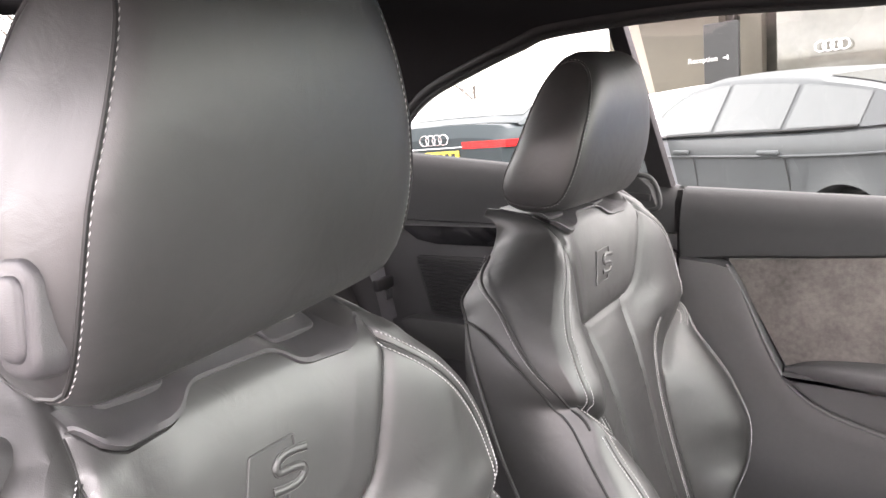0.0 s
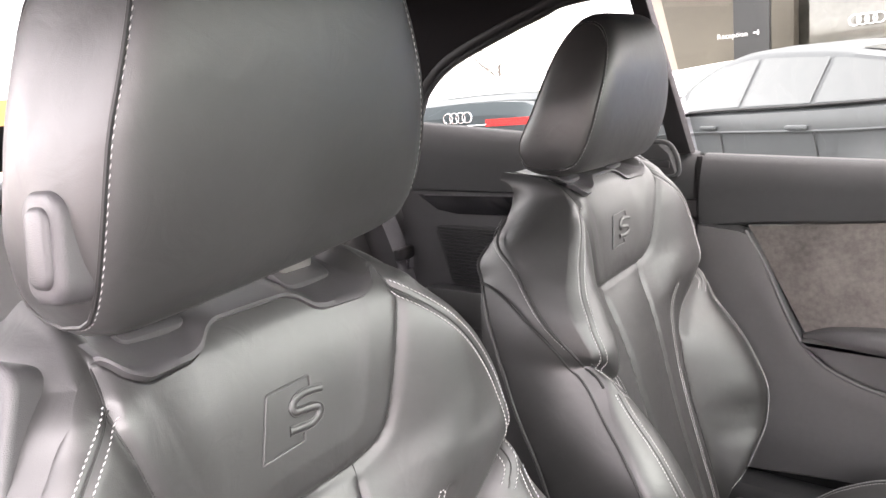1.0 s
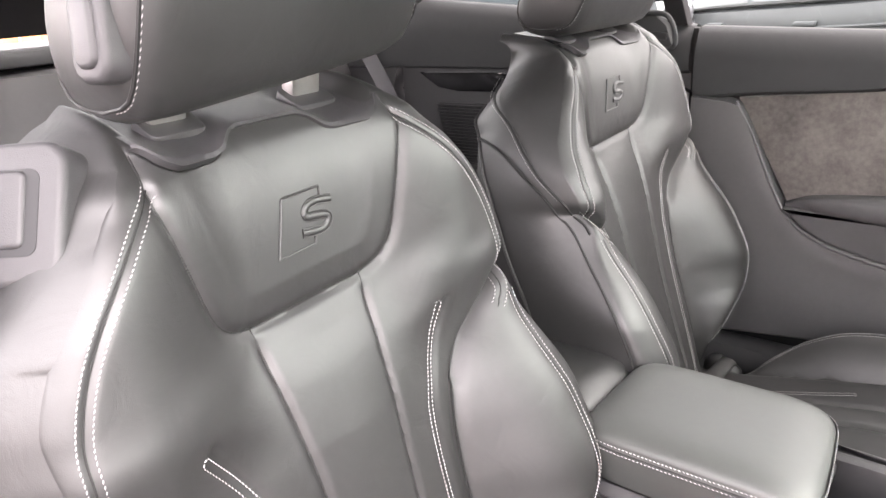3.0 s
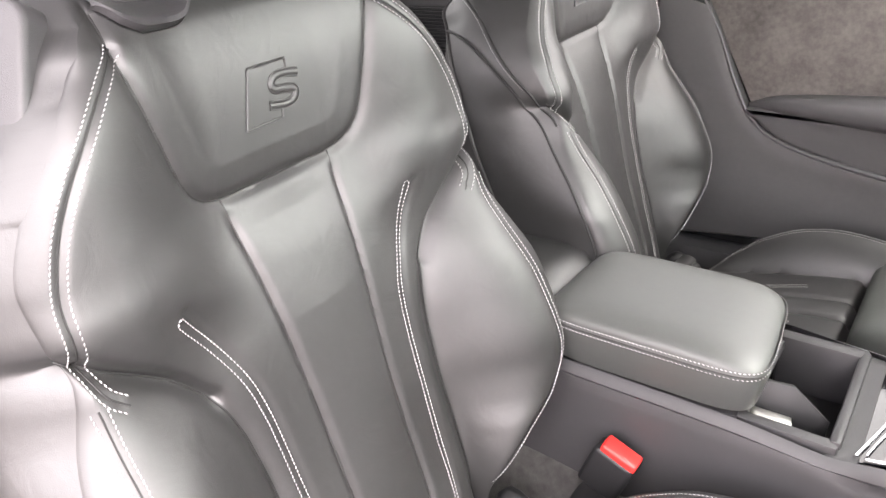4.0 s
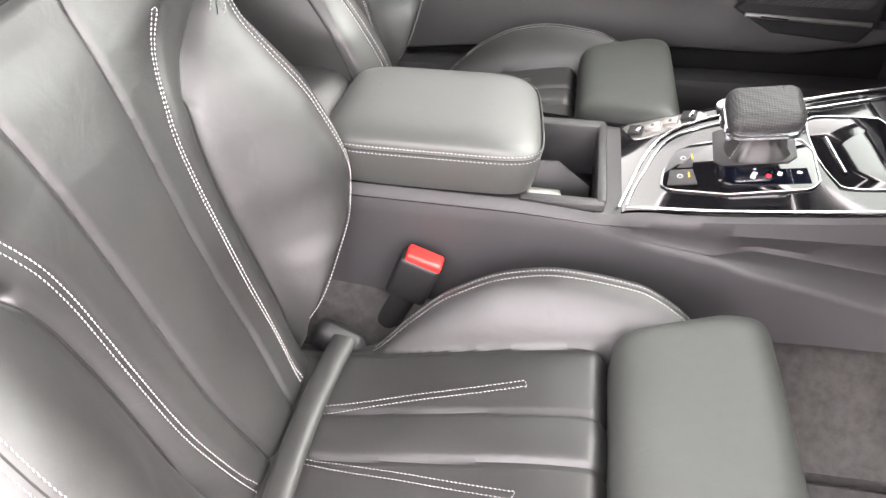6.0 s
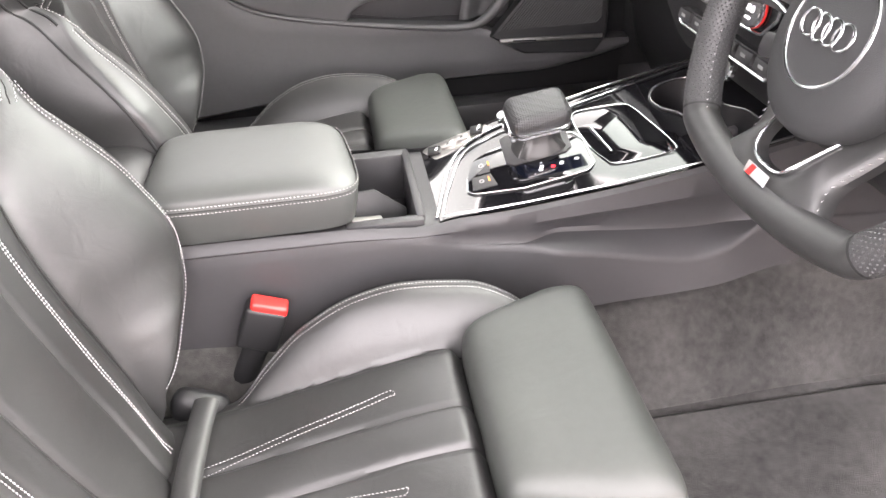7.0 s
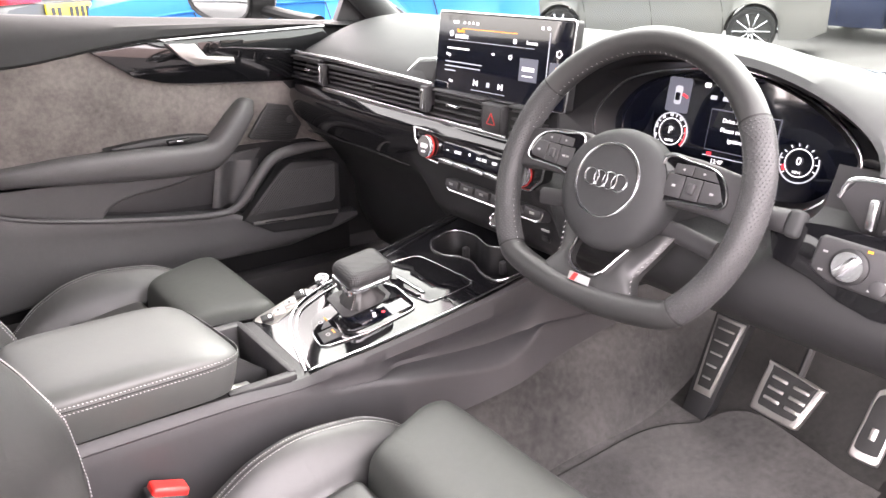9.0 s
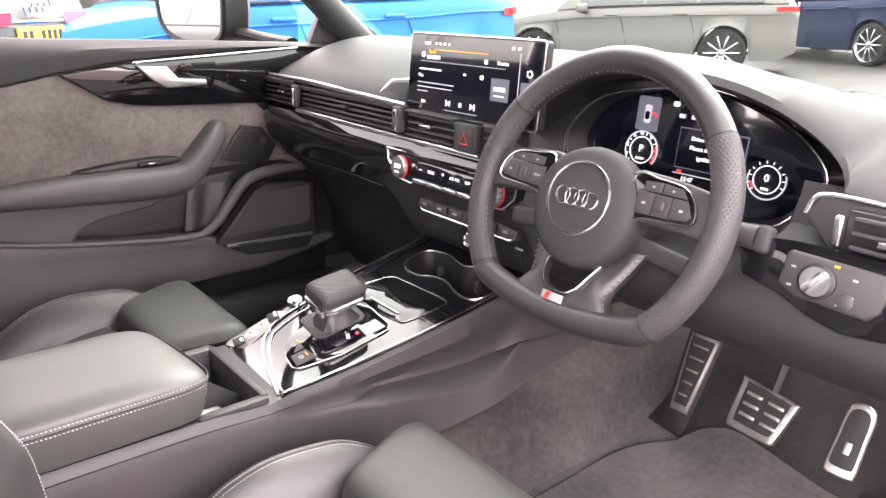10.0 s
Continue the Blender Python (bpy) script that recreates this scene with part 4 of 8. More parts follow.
ds_ = cpanel("display_window", [(0.592, 0.41), (0.608, 0.26), (0.640, 0.245), (0.692, 0.25), (0.690, 0.37), (0.645, 0.37)], SCREEN, 0.0060, 0.001, 0, parent=gate)
for ch, x, k, em in (("R", 0.681, 0.335, SCR_WHITE), ("N", 0.660, 0.330, SCR_WHITE), ("D/S", 0.632, 0.325, SCR_WHITE), ("+", 0.634, 0.375, SCR_DIM), ("-", 0.622, 0.28, SCR_DIM)):
    ff = on_console(x, k)
    part("letter", text(ch, 0.0075, ff @ pose(0, 0, 0.0064, 0, 0, -25)), em, ds_)
part("lamp", lathe([(0.0032, 0.0), (0.0, 0.0002)], on_console(0.648, 0.315) @ pose(0, 0, 0.0064), 12), SCR_RED, ds_)
# gaiter and knob of the gear selector
selector = thing("gear_selector", tuple(con(0.64, 0.55)), "gear selector with a perforated leather knob and chrome collar", "gear selector")
fs = on_console(0.640, 0.56)
cpanel("gate_frame", [(0.592, 0.72), (0.590, 0.46), (0.600, 0.42), (0.672, 0.42), (0.682, 0.46), (0.684, 0.70), (0.675, 0.74), (0.60, 0.74)], PLASTIC, 0.0075, 0.003, 0.001, "satin gaiter frame", gate)
rows = []
for h, a, b in ((0.007, 0.029, 0.036), (0.011, 0.028, 0.034), (0.017, 0.024, 0.029), (0.022, 0.0215, 0.025), (0.028, 0.018, 0.021), (0.038, 0.016, 0.018)):
    th = np.linspace(0, 2 * math.pi, 80, endpoint=False)
    rr = 1 + 0.035 * np.cos(5 * th + h * 160) + 0.02 * np.cos(11 * th - h * 90)
    rows.append([fs @ Vector((a * rr[i] * np.sign(math.cos(t)) * abs(math.cos(t)) ** 0.6, b * rr[i] * np.sign(math.sin(t)) * abs(math.sin(t)) ** 0.6, h)) for i, t in enumerate(th)])
part("gaiter", grid(np.array(rows), wrap=True), LEATHER, selector, "soft black leather gaiter")
rg = np.array([rows[i][67] for i in range(6)])
part("stitching", stitches(resample(rg, 30), np.array([tuple(-fs.col[1].xyz)] * 30), 0.003, 0.0015, 0.0006), THREAD, selector)
kn = fs @ pose(0.003, 0.002, 0.051, -4, 0, 0)
k3 = Matrix(kn.to_3x3()).to_4x4()
part("collar", box(kn @ Vector((0, -0.002, -0.010)), (0.040, 0.050, 0.016), 0.007, k3, 3), CHROME, selector, "satin chrome collar")
g = box((0, 0, 0), (0.068, 0.084, 0.036), 0.015, None, 5)
kv = []
for p in g[0]:
    low = min(0.0, p[2])
    kv.append(tuple(kn @ Vector((p[0] * (1 + 9 * low) - 0.002 * low, p[1] * (1 + 7 * low) + 0.10 * low, p[2] * (0.9 + 0.1 * math.cos(p[1] * 30)) + 0.012 + 0.06 * p[1]))))
part("knob", (kv, g[1]), PERFK, selector, "perforated black leather knob")
part("knob_trim", tube(np.array([kn @ Vector((a, b, 0.0015 + 0.05 * b)) for a, b in rounded(0.0645, 0.0800, 0.016, 8)]), 0.0028, 8, closed=True, flat=(tuple(kn.col[2].xyz), 1.5)), CHROME, selector, "satin chrome band round the knob")
part("front_trim", box(kn @ Vector((0.0, -0.0385, -0.004)), (0.054, 0.008, 0.013), 0.003, k3), CHROME, selector, "satin chrome front of the knob")
bt = part("park_button", box(kn @ Vector((-0.006, -0.0425, -0.004)), (0.022, 0.006, 0.012), 0.002, k3), PLASTIC_DARK, selector)
part("letter", text("P", 0.008, kn @ Matrix.Translation((-0.006, -0.0458, -0.004)) @ pose(0, 0, 0, 90, 0, 0)), SCR_WHITE, bt)
# row of switches beside the passenger
strip = cpanel("switch_strip", [(0.483, 0.90), (0.492, 0.80), (0.505, 0.79), (0.582, 0.905), (0.585, 0.96), (0.572, 1.0), (0.500, 0.985)], STEEL, 0.0052, 0.004, 0.0008, "satin silver strip of small switches", soft=40)
for i, (x, k) in enumerate(((0.502, 0.885), (0.524, 0.905), (0.546, 0.92), (0.568, 0.94))):
    ff = on_console(x, k)
    r3 = Matrix(ff.to_3x3()).to_4x4() @ pose(0, 0, 0, 0, 0, -14)
    sw_ = part("switch", box(ff @ Vector((0, 0, 0.0065)), (0.018, 0.019, 0.005), 0.0015, r3), STEEL if i in (1, 2) else PLASTIC_DARK, strip)
    if i in (1, 2):
        part("icon", box(ff @ Vector((0, 0, 0.0092)), (0.005, 0.004, 0.0004), 0, r3), PLASTIC, sw_)
    else:
        part("light_bar", box(ff @ Vector((0, 0.004, 0.0085)), (0.015, 0.005, 0.003), 0.001, r3), BRIGHT, sw_)
ff = on_console(0.612, 0.965)
vk = part("volume_knob", lathe([(0.0125, 0.0), (0.0125, 0.008), (0.0115, 0.010), (0.0085, 0.0105), (0.008, 0.009), (0.0, 0.009)], ff, 32), CHROME, console, "bright chrome volume knob")
part("knob_ring", lathe([(0.0055, 0.0092), (0.0045, 0.0100), (0.0036, 0.0092)], ff, 24), CHROME, vk)
# lidded box and cup holders
LID = smooth_line([(0.702, 0.47), (0.716, 0.26), (0.728, 0.205), (0.790, 0.185), (0.806, 0.22), (0.795, 0.50), (0.782, 0.71), (0.765, 0.755), (0.725, 0.79), (0.700, 0.76)], 70, closed=True)
lid = cpanel("stowage_lid", LID, GLOSS, 0.0050, 0.003, 0.0006, "piano-black stowage lid")
part("lid_edge", tube(np.array([con(x, k, 0.0052) for x, k in LID]), 0.0007, 6, closed=True), CHROME, lid)
part("lid_bar", tube(np.array([con(x, k, 0.0070) for x, k in resample([(0.716, 0.60), (0.727, 0.31)], 10)]), 0.0026, 10, flat=((0, 0, 1), 0.6)), BRIGHT, lid, "bright chrome pull bar")
well = [[con(cx, ck, lift) for cx, ck in (CUPS.mean(0) + (CUPS - CUPS.mean(0)) * s_)] for lift, s_ in ((0.0064, 1.0), (0.0058, 1.035), (0.0040, 1.035), (0.0042, 0.985), (-0.012, 0.96), (-0.050, 0.93))]
gw = grid(np.array(well), wrap=True)
gw[1].append(tuple(range(len(gw[0]) - len(CUPS), len(gw[0]))))
cups = part("cup_holder", gw, PLASTIC_DARK, console, "twin black cup holder")
part("cup_rim", tube(np.array([con(a, b, 0.0066) for a, b in CUPS]), 0.0012, 6, closed=True), CHROME, cups, "thin chrome rim")
for x, k in ((0.852, 0.60), (0.868, 0.27)):
    f = on_console(x, k)
    part("cup_finger", box(f @ Vector((0, 0.020, -0.014)), (0.011, 0.012, 0.026), 0.003, Matrix(f.to_3x3()).to_4x4()), PLASTIC, cups)

# ---- armrest ----
arm = thing("armrest", (0.25, 0, 0.48), "black leather centre armrest with twin stitching", "armrest")


def arm_shell(z0, z1, grow, crown, tuck, xb=0.122, xf=0.388):
    rows = []
    cx, cy = (xb + xf) / 2, -0.013
    hx, hy = (xf - xb) / 2 + grow, 0.100 + grow
    th = np.linspace(0, 2 * math.pi, 120, endpoint=False)
    sx = np.sign(np.cos(th)) * np.abs(np.cos(th)) ** 0.30
    sy = np.sign(np.sin(th)) * np.abs(np.sin(th)) ** 0.30
    # the front edge runs back a little towards the passenger
    skew = 0.022 * np.clip(sx, 0, 1) * np.clip(sy * 0.5 + 0.5, 0, 1) ** 1.5
    for u in np.linspace(0, 1, 10):
        k = 1 - tuck * (1 - math.sin(u * math.pi / 2)) - 0.012 * u
        rows.append(np.stack([cx + (hx * sx - skew) * k, cy + hy * sy * k, np.full(120, z0 + (z1 - z0) * u)], 1))
    for u in np.linspace(0, 1, 18)[1:]:
        k = math.cos(u * math.pi / 2) ** 0.42 if u < 1 else 0.0
        x, y = cx + (hx * sx - skew) * 0.988 * k, cy + hy * sy * 0.988 * k
        fall = 0.010 * np.clip((x - 0.30) / 0.09, 0, 1) ** 2
        rows.append(np.stack([x, y, z1 + crown * math.sin(u * math.pi / 2) - fall], 1))
    return np.array(rows)


upper = arm_shell(0.5265, 0.531, 0.0, 0.019, 0.0)
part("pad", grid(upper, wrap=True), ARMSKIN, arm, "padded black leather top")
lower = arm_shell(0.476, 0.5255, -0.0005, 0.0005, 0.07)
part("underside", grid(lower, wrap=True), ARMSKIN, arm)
part("seam", tube(lower[9] * (1, 1, 0) + (0, 0, 0.5260), 0.0014, 6, closed=True), LEATHER_DARK, arm)
for z, row in ((0.5305, upper[8]), (0.5215, lower[8])):
    r = row * (1, 1, 0) + (0, 0, z)
    n = r - r.mean(0)
    r = r + n / np.linalg.norm(n, axis=1)[:, None] * 0.0009
    part("stitching", stitches(np.vstack([r, r[:1]]), np.vstack([n, n[:1]]), 0.0034, 0.0012, 0.00066), THREAD, arm, "row of light grey stitching")
part("hinge", box((0.120, -0.01, 0.50), (0.02, 0.14, 0.04), 0.008), PLASTIC_DARK, arm)

# ---- belt buckles ----
for oy, ox in ((-0.152, 0.0), (0.152, -0.056)):
    bk = thing("belt_buckle", (0.20 + ox, oy, 0.29), "black seat belt buckle with a red release button", "seat belt buckle", "seat belt buckles")
    m = frame_m((0.256 + ox, oy, 0.402), (0.90, 0, -0.36), (0.36, 0, 0.90))
    r3 = Matrix(m.to_3x3()).to_4x4()
    part("housing", box(m @ Vector((-0.002, -0.030, 0)), (0.052, 0.064, 0.028), 0.006, r3, 3), PLASTIC_DARK, bk)
    part("release_button", box(m @ Vector((0.0, 0.003, 0)), (0.046, 0.014, 0.024), 0.004, r3, 3), RED, bk, "red release button")
    part("stalk", tube(smooth_line([(0.237 + ox, oy, 0.355), (0.21 + ox, oy, 0.30), (0.19 + ox, oy, 0.24)], 10), 0.016, 10, flat=((0, 1, 0), 0.5)), PLASTIC_DARK, bk)

# ---- pedals ----
pedals = thing("pedal_set", (1.2, -0.45, 0.25), "steel-faced brake and accelerator pedals with rubber bars", "pedals")


def pedal(name, c, ux, uy, outline, bars, lab):
    m = frame_m(c, ux, uy)
    r3 = Matrix(m.to_3x3()).to_4x4()
    p = part(name, prism(outline, m.translation, m.col[0].xyz, m.col[1].xyz, 0.012, 0.004, 3), STEEL, pedals, lab)
    part("rubber_pad", prism([(a * 0.78, b * 0.80 + 0.004) for a, b in outline], m @ Vector((0, 0, 0.0015)), m.col[0].xyz, m.col[1].xyz, 0.003, 0.001), RUBBER, p)
    for a, b, w, h in bars:
        part("bar", box(m @ Vector((a, b, 0.0025)), (w, h, 0.004), 0.0012, r3), STEEL, p)
    return p


pedal("brake_pedal", (1.195, -0.449, 0.341), (0, -1, -0.10), (0.42, 0.05, 0.90), [tuple(q) for q in smooth_line([(-0.044, 0.044), (0.046, 0.040), (0.050, 0.034), (0.040, -0.036), (0.032, -0.044), (-0.038, -0.046), (-0.046, -0.040), (-0.050, 0.036)], 40, closed=True)],
      [(sx * 0.019 + 0.001 * i, 0.022 - 0.019 * i, 0.028, 0.006) for i in range(3) for sx in (-1, 1)], "brushed steel brake pedal")
part("brake_arm", tube(smooth_line([(1.215, -0.455, 0.36), (1.235, -0.458, 0.42), (1.27, -0.46, 0.52)], 10), 0.007, 8), PLASTIC_DARK, pedals)
pedal("accelerator_pedal", (1.205, -0.590, 0.349), (0.10, -1, -0.05), (0.38, 0.12, 0.90), [tuple(q) for q in smooth_line([(-0.016, 0.060), (0.018, 0.060), (0.022, 0.0), (0.022, -0.048), (0.016, -0.056), (-0.018, -0.056), (-0.024, -0.048), (-0.022, 0.0)], 40, closed=True)],
      [(0.0, -0.008, 0.010, 0.020)], "brushed steel accelerator pedal")
rest = thing("footrest", (1.25, -0.28, 0.2), "steel-faced footrest beside the tunnel", "footrest")
m = frame_m((1.262, -0.276, 0.312), (0.05, -1, -0.05), (0.36, 0.16, 0.91))
part("plate", prism([(-0.030, 0.085), (0.030, 0.085), (0.020, -0.072), (-0.018, -0.072)], m.translation, m.col[0].xyz, m.col[1].xyz, 0.012, 0.004), STEEL, rest, "brushed steel plate")
part("rubber_pad", prism([(-0.024, 0.078), (0.023, 0.078), (0.014, -0.058), (-0.012, -0.058)], m @ Vector((0, 0, 0.0015)), m.col[0].xyz, m.col[1].xyz, 0.003, 0.001), RUBBER, rest)
for i in range(5):
    part("bar", box(m @ Vector((0, 0.062 - 0.025 * i, 0.0025)), (0.034 - 0.004 * i, 0.004, 0.004), 0.0012, Matrix(m.to_3x3()).to_4x4()), STEEL, rest)
part("base", prism([(-0.036, 0.09), (0.036, 0.09), (0.026, -0.125), (-0.024, -0.125)], m @ Vector((0, 0, -0.004)), m.col[0].xyz, m.col[1].xyz, 0.03, 0.004), PLASTIC_DARK, rest)


# ---- dashboard ----
dash = thing("dashboard", (1.0, 0, 0.5), "soft black dashboard with chrome strips and air vents", "dashboard")


def hood(y):
    """1 in the middle of the instrument hood, 0 beside it."""
    d = np.asarray(y, float) + 0.358
    t = np.clip(np.abs(d) / np.where(d > 0, 0.240, 0.268), 0, 1)
    return (1 - t ** np.where(d > 0, 2.6, 2.0)) ** 0.8


def lip(y):
    h = float(hood(y))
    end = float(np.clip((y - 0.56) / 0.12, 0, 1)) ** 2
    low = float(np.clip((0.15 - y) / 0.03, 0, 1)) * (1 - h)
    return 0.862 + 0.075 * h ** (0.6 if y > -0.358 else 0.42) + 0.05 * end + 0.025 * low * (y > -0.2), 0.823 + 0.086 * h - 0.012 * float(np.clip((-y - 0.60) / 0.1, 0, 1)) - 0.022 * low * (y > -0.2)


rows = []
for y in np.concatenate([np.linspace(0.70, 0.0, 26), np.linspace(-0.02, -0.68, 70), np.linspace(-0.70, -0.76, 5)]):
    lx, lz = lip(y)
    h = float(hood(y))
    r = [(lx + 0.055, y, lz - 0.022 + 0.006 * h), (lx + 0.012, y, lz - 0.010), (lx - 0.001, y, lz - 0.002), (lx + 0.006, y, lz + 0.007)]
    for u in np.linspace(0, 1, 18)[1:]:
        x = lx + 0.006 + (1.46 - lx) * u
        z = lz + 0.007 + (0.905 - lz + 0.028 * h) * (1 - (1 - min(1, u / 0.45)) ** 2) - 0.050 * max(0, (u - 0.45) / 0.55) ** 1.5 - 0.028 * h * max(0, (u - 0.25) / 0.75)
        z -= 0.045 * float(np.clip((abs(y) - 0.56) / 0.17, 0, 1)) ** 2 * (0.3 + u)
        z -= float(lin(-y, [0.15, 0.30, 0.45, 0.76], [0.0, 0.016, 0.046, 0.060])) * ease(u / 0.5)
        r.append((x, y, z))
    rows.append(r)
part("hood_underside", grid(np.array(rows)[:, :3]), PLASTIC_DARK, dash)
part("top_pad", grid(np.array(rows)[:, 2:]), SOFT, dash, "soft grained black dash top")

# face below the lip: passenger, middle and driver's knee
SECT = {
    "pass": [(0.905, 0.812), (0.890, 0.760), (0.862, 0.752), (0.852, 0.728), (0.862, 0.690), (0.890, 0.645), (0.940, 0.600), (1.000, 0.520), (1.030, 0.420), (1.08, 0.330)],
    "mid": [(0.905, 0.812), (0.890, 0.760), (0.862, 0.752), (0.850, 0.735), (0.856, 0.690), (0.866, 0.650), (0.880, 0.615), (0.905, 0.575), (0.960, 0.540), (1.06, 0.480)],
    "knee": [(0.905, 0.812), (0.890, 0.765), (0.866, 0.757), (0.842, 0.742), (0.826, 0.700), (0.818, 0.655), (0.850, 0.615), (0.930, 0.575), (1.05, 0.545), (1.22, 0.50)],
}
rows = []
for y in np.linspace(0.69, -0.75, 90):
    k = 1 - float(np.clip((y - 0.14) / 0.10, 0, 1))
    k = k * k * (3 - 2 * k)
    d = float(np.clip((-y - 0.19) / 0.05, 0, 1))
    sec = np.array(SECT["pass"]) * (1 - k) + np.array(SECT["mid"]) * k
    sec = sec * (1 - d) + np.array(SECT["knee"]) * d
    end = float(np.clip((y - 0.60) / 0.09, 0, 1)) ** 2 * 0.03
    if -0.57 < y < -0.14:
        # the steering column and instrument bay stay clear
        dip = float(np.clip(min(y + 0.57, -0.14 - y) / 0.05, 0, 1))
        clear = np.array([(1.03, 0.712), (0.97, 0.710), (0.92, 0.708), (0.86, 0.704), (0.828, 0.690)])
        sec[:5] = sec[:5] * (1 - dip) + clear * dip
    rows.append([(a + end, y, b) for a, b in smooth_line(sec, 40)])
part("lower_face", grid(np.array(rows)), KNEE, dash, "black grained lower dashboard")

# gloss band over the glove box, and its bright line
rows = []
for y in np.linspace(0.672, -0.10, 50):
    lo = float(soft_lin(y, [-0.10, 0.06, 0.14, 0.22, 0.36, 0.55, 0.68], [0.742, 0.738, 0.700, 0.672, 0.650, 0.665, 0.700]))
    end = float(np.clip((y - 0.60) / 0.09, 0, 1)) ** 2 * 0.03
    zz = np.linspace(0.757, lo, 8)
    xx = lin(zz, [0.645, 0.69, 0.728, 0.752, 0.757], [0.886, 0.858, 0.848, 0.856, 0.862]) + end - 0.010
    rows.append(np.stack([xx, np.full(8, y), zz], 1))
part("gloss_band", grid(np.array(rows)), GLOSS, dash, "piano-black band")
part("glove_box_line", tube(np.array([(0.868, y, 0.655 - 0.02 * abs(y - 0.36)) for y in np.linspace(0.60, 0.20, 20)]), 0.0016, 6), PLASTIC_DARK, dash)
part("chrome_strip", tube(np.array([(0.857 + float(np.clip((y - 0.60) / 0.09, 0, 1)) ** 2 * 0.04, y, 0.826 - 0.012 * float(np.clip((0.45 - y) / 0.4, 0, 1))) for y in np.linspace(0.645, 0.118, 40)]), 0.0034, 8, flat=((0, 0, 1), 1.5)), CHROME, dash, "satin chrome strip")
part("chrome_strip", tube(np.array([(0.853, y, 0.7605 - 0.004 * math.sin((0.5 - y) * 2)) for y in np.linspace(0.500, -0.085, 40)]), 0.0032, 8, flat=((0, 0, 1), 1.6)), CHROME, dash, "satin chrome strip")


def vent(y1, y0, z0, z1, n, fins=0, x=0.872):
    """Air outlet between y1 and y0 (y1 the greater): dark throat, blades, upright fins."""
    v = part("air_vent", box((x + 0.028, (y0 + y1) / 2, (z0 + z1) / 2), (0.006, y1 - y0, z1 - z0), 0.001), PLASTIC_DARK, dash, "black air vent")
    for i in range(n):
        z = z0 + (z1 - z0) * (i + 0.5) / n
        part("blade", box((x, (y0 + y1) / 2, z), (0.022, y1 - y0 - 0.004, 0.0042), 0.0015, pose(0, 0, 0, 0, 12, 0)), PLASTIC, v)
    for i in range(fins):
        y = y0 + (y1 - y0) * (i + 0.5) / fins
        part("fin", box((x + 0.014, y, (z0 + z1) / 2), (0.018, 0.0015, z1 - z0 - 0.004), 0), PLASTIC, v)
    for z in (z1 + 0.002, z0 - 0.002):
        part("vent_edge", box((x, (y0 + y1) / 2, z), (0.03, y1 - y0, 0.004), 0.001), PLASTIC, v)
    return v


va = vent(0.655, 0.520, 0.772, 0.814, 4)
part("tab", box((0.858, 0.575, 0.793), (0.012, 0.030, 0.006), 0.002), CHROME, va, "chrome vane tab")
vb = vent(0.490, 0.150, 0.770, 0.810, 4, 26)
part("tab", box((0.858, 0.32, 0.790), (0.012, 0.024, 0.006), 0.002), PLASTIC, vb)
vc = vent(0.118, -0.012, 0.768, 0.806, 3)
part("tab", box((0.858, 0.055, 0.788), (0.014, 0.030, 0.006), 0.002), CHROME, vc, "chrome vane tab")
vent(-0.082, -0.150, 0.768, 0.806, 3)
for y in (0.505, 0.134):
    tw = part("vent_wheel", box((0.856, y, 0.790), (0.016, 0.020, 0.046), 0.003), PLASTIC, dash)
    part("wheel_trim", box((0.8475, y, 0.790), (0.003, 0.007, 0.036), 0.001), BRIGHT, tw, "bright chrome thumb wheel")
hz = part("hazard_switch", box((0.860, -0.047, 0.783), (0.016, 0.052, 0.048), 0.003), PLASTIC, dash, "black hazard switch with a red triangle")
tri = [(-0.010, -0.008), (0.010, -0.008), (0.0, 0.010)]
part("triangle", tube(np.array([(0.8518, -0.047 - a, 0.782 + b) for a, b in resample(tri, 18, True)]), 0.0009, 6, closed=True), RED, hz)
part("surround", tube(np.array([(0.8518, -0.047 - a, 0.783 + b) for a, b in rounded(0.044, 0.040, 0.004)]), 0.0008, 6, closed=True), PLASTIC_DARK, hz)

# climate panel
cl = part("climate_panel", prism([(-0.142, 0.024), (0.188, 0.020), (0.186, -0.002), (0.165, -0.022), (-0.060, -0.026), (-0.095, -0.024), (-0.135, 0.004)], (0.836, 0, 0.716), (0, -1, 0), (0.12, 0, 1), 0.02, 0.003), GLOSS, dash, "piano-black climate panel")
part("chrome_edge", tube(np.array([(0.8345 + 0.12 * b, -a, 0.716 + b) for a, b in resample([(-0.060, -0.026), (-0.095, -0.024), (-0.135, 0.004), (-0.142, 0.024), (-0.10, 0.024)], 40)]), 0.0020, 8), CHROME, cl)
part("chrome_edge", tube(np.array([(0.8345 + 0.12 * b, -a, 0.716 + b) for a, b in resample([(0.13, 0.020), (0.188, 0.020), (0.186, -0.002), (0.165, -0.022), (0.12, -0.024)], 40)]), 0.0020, 8), CHROME, cl)
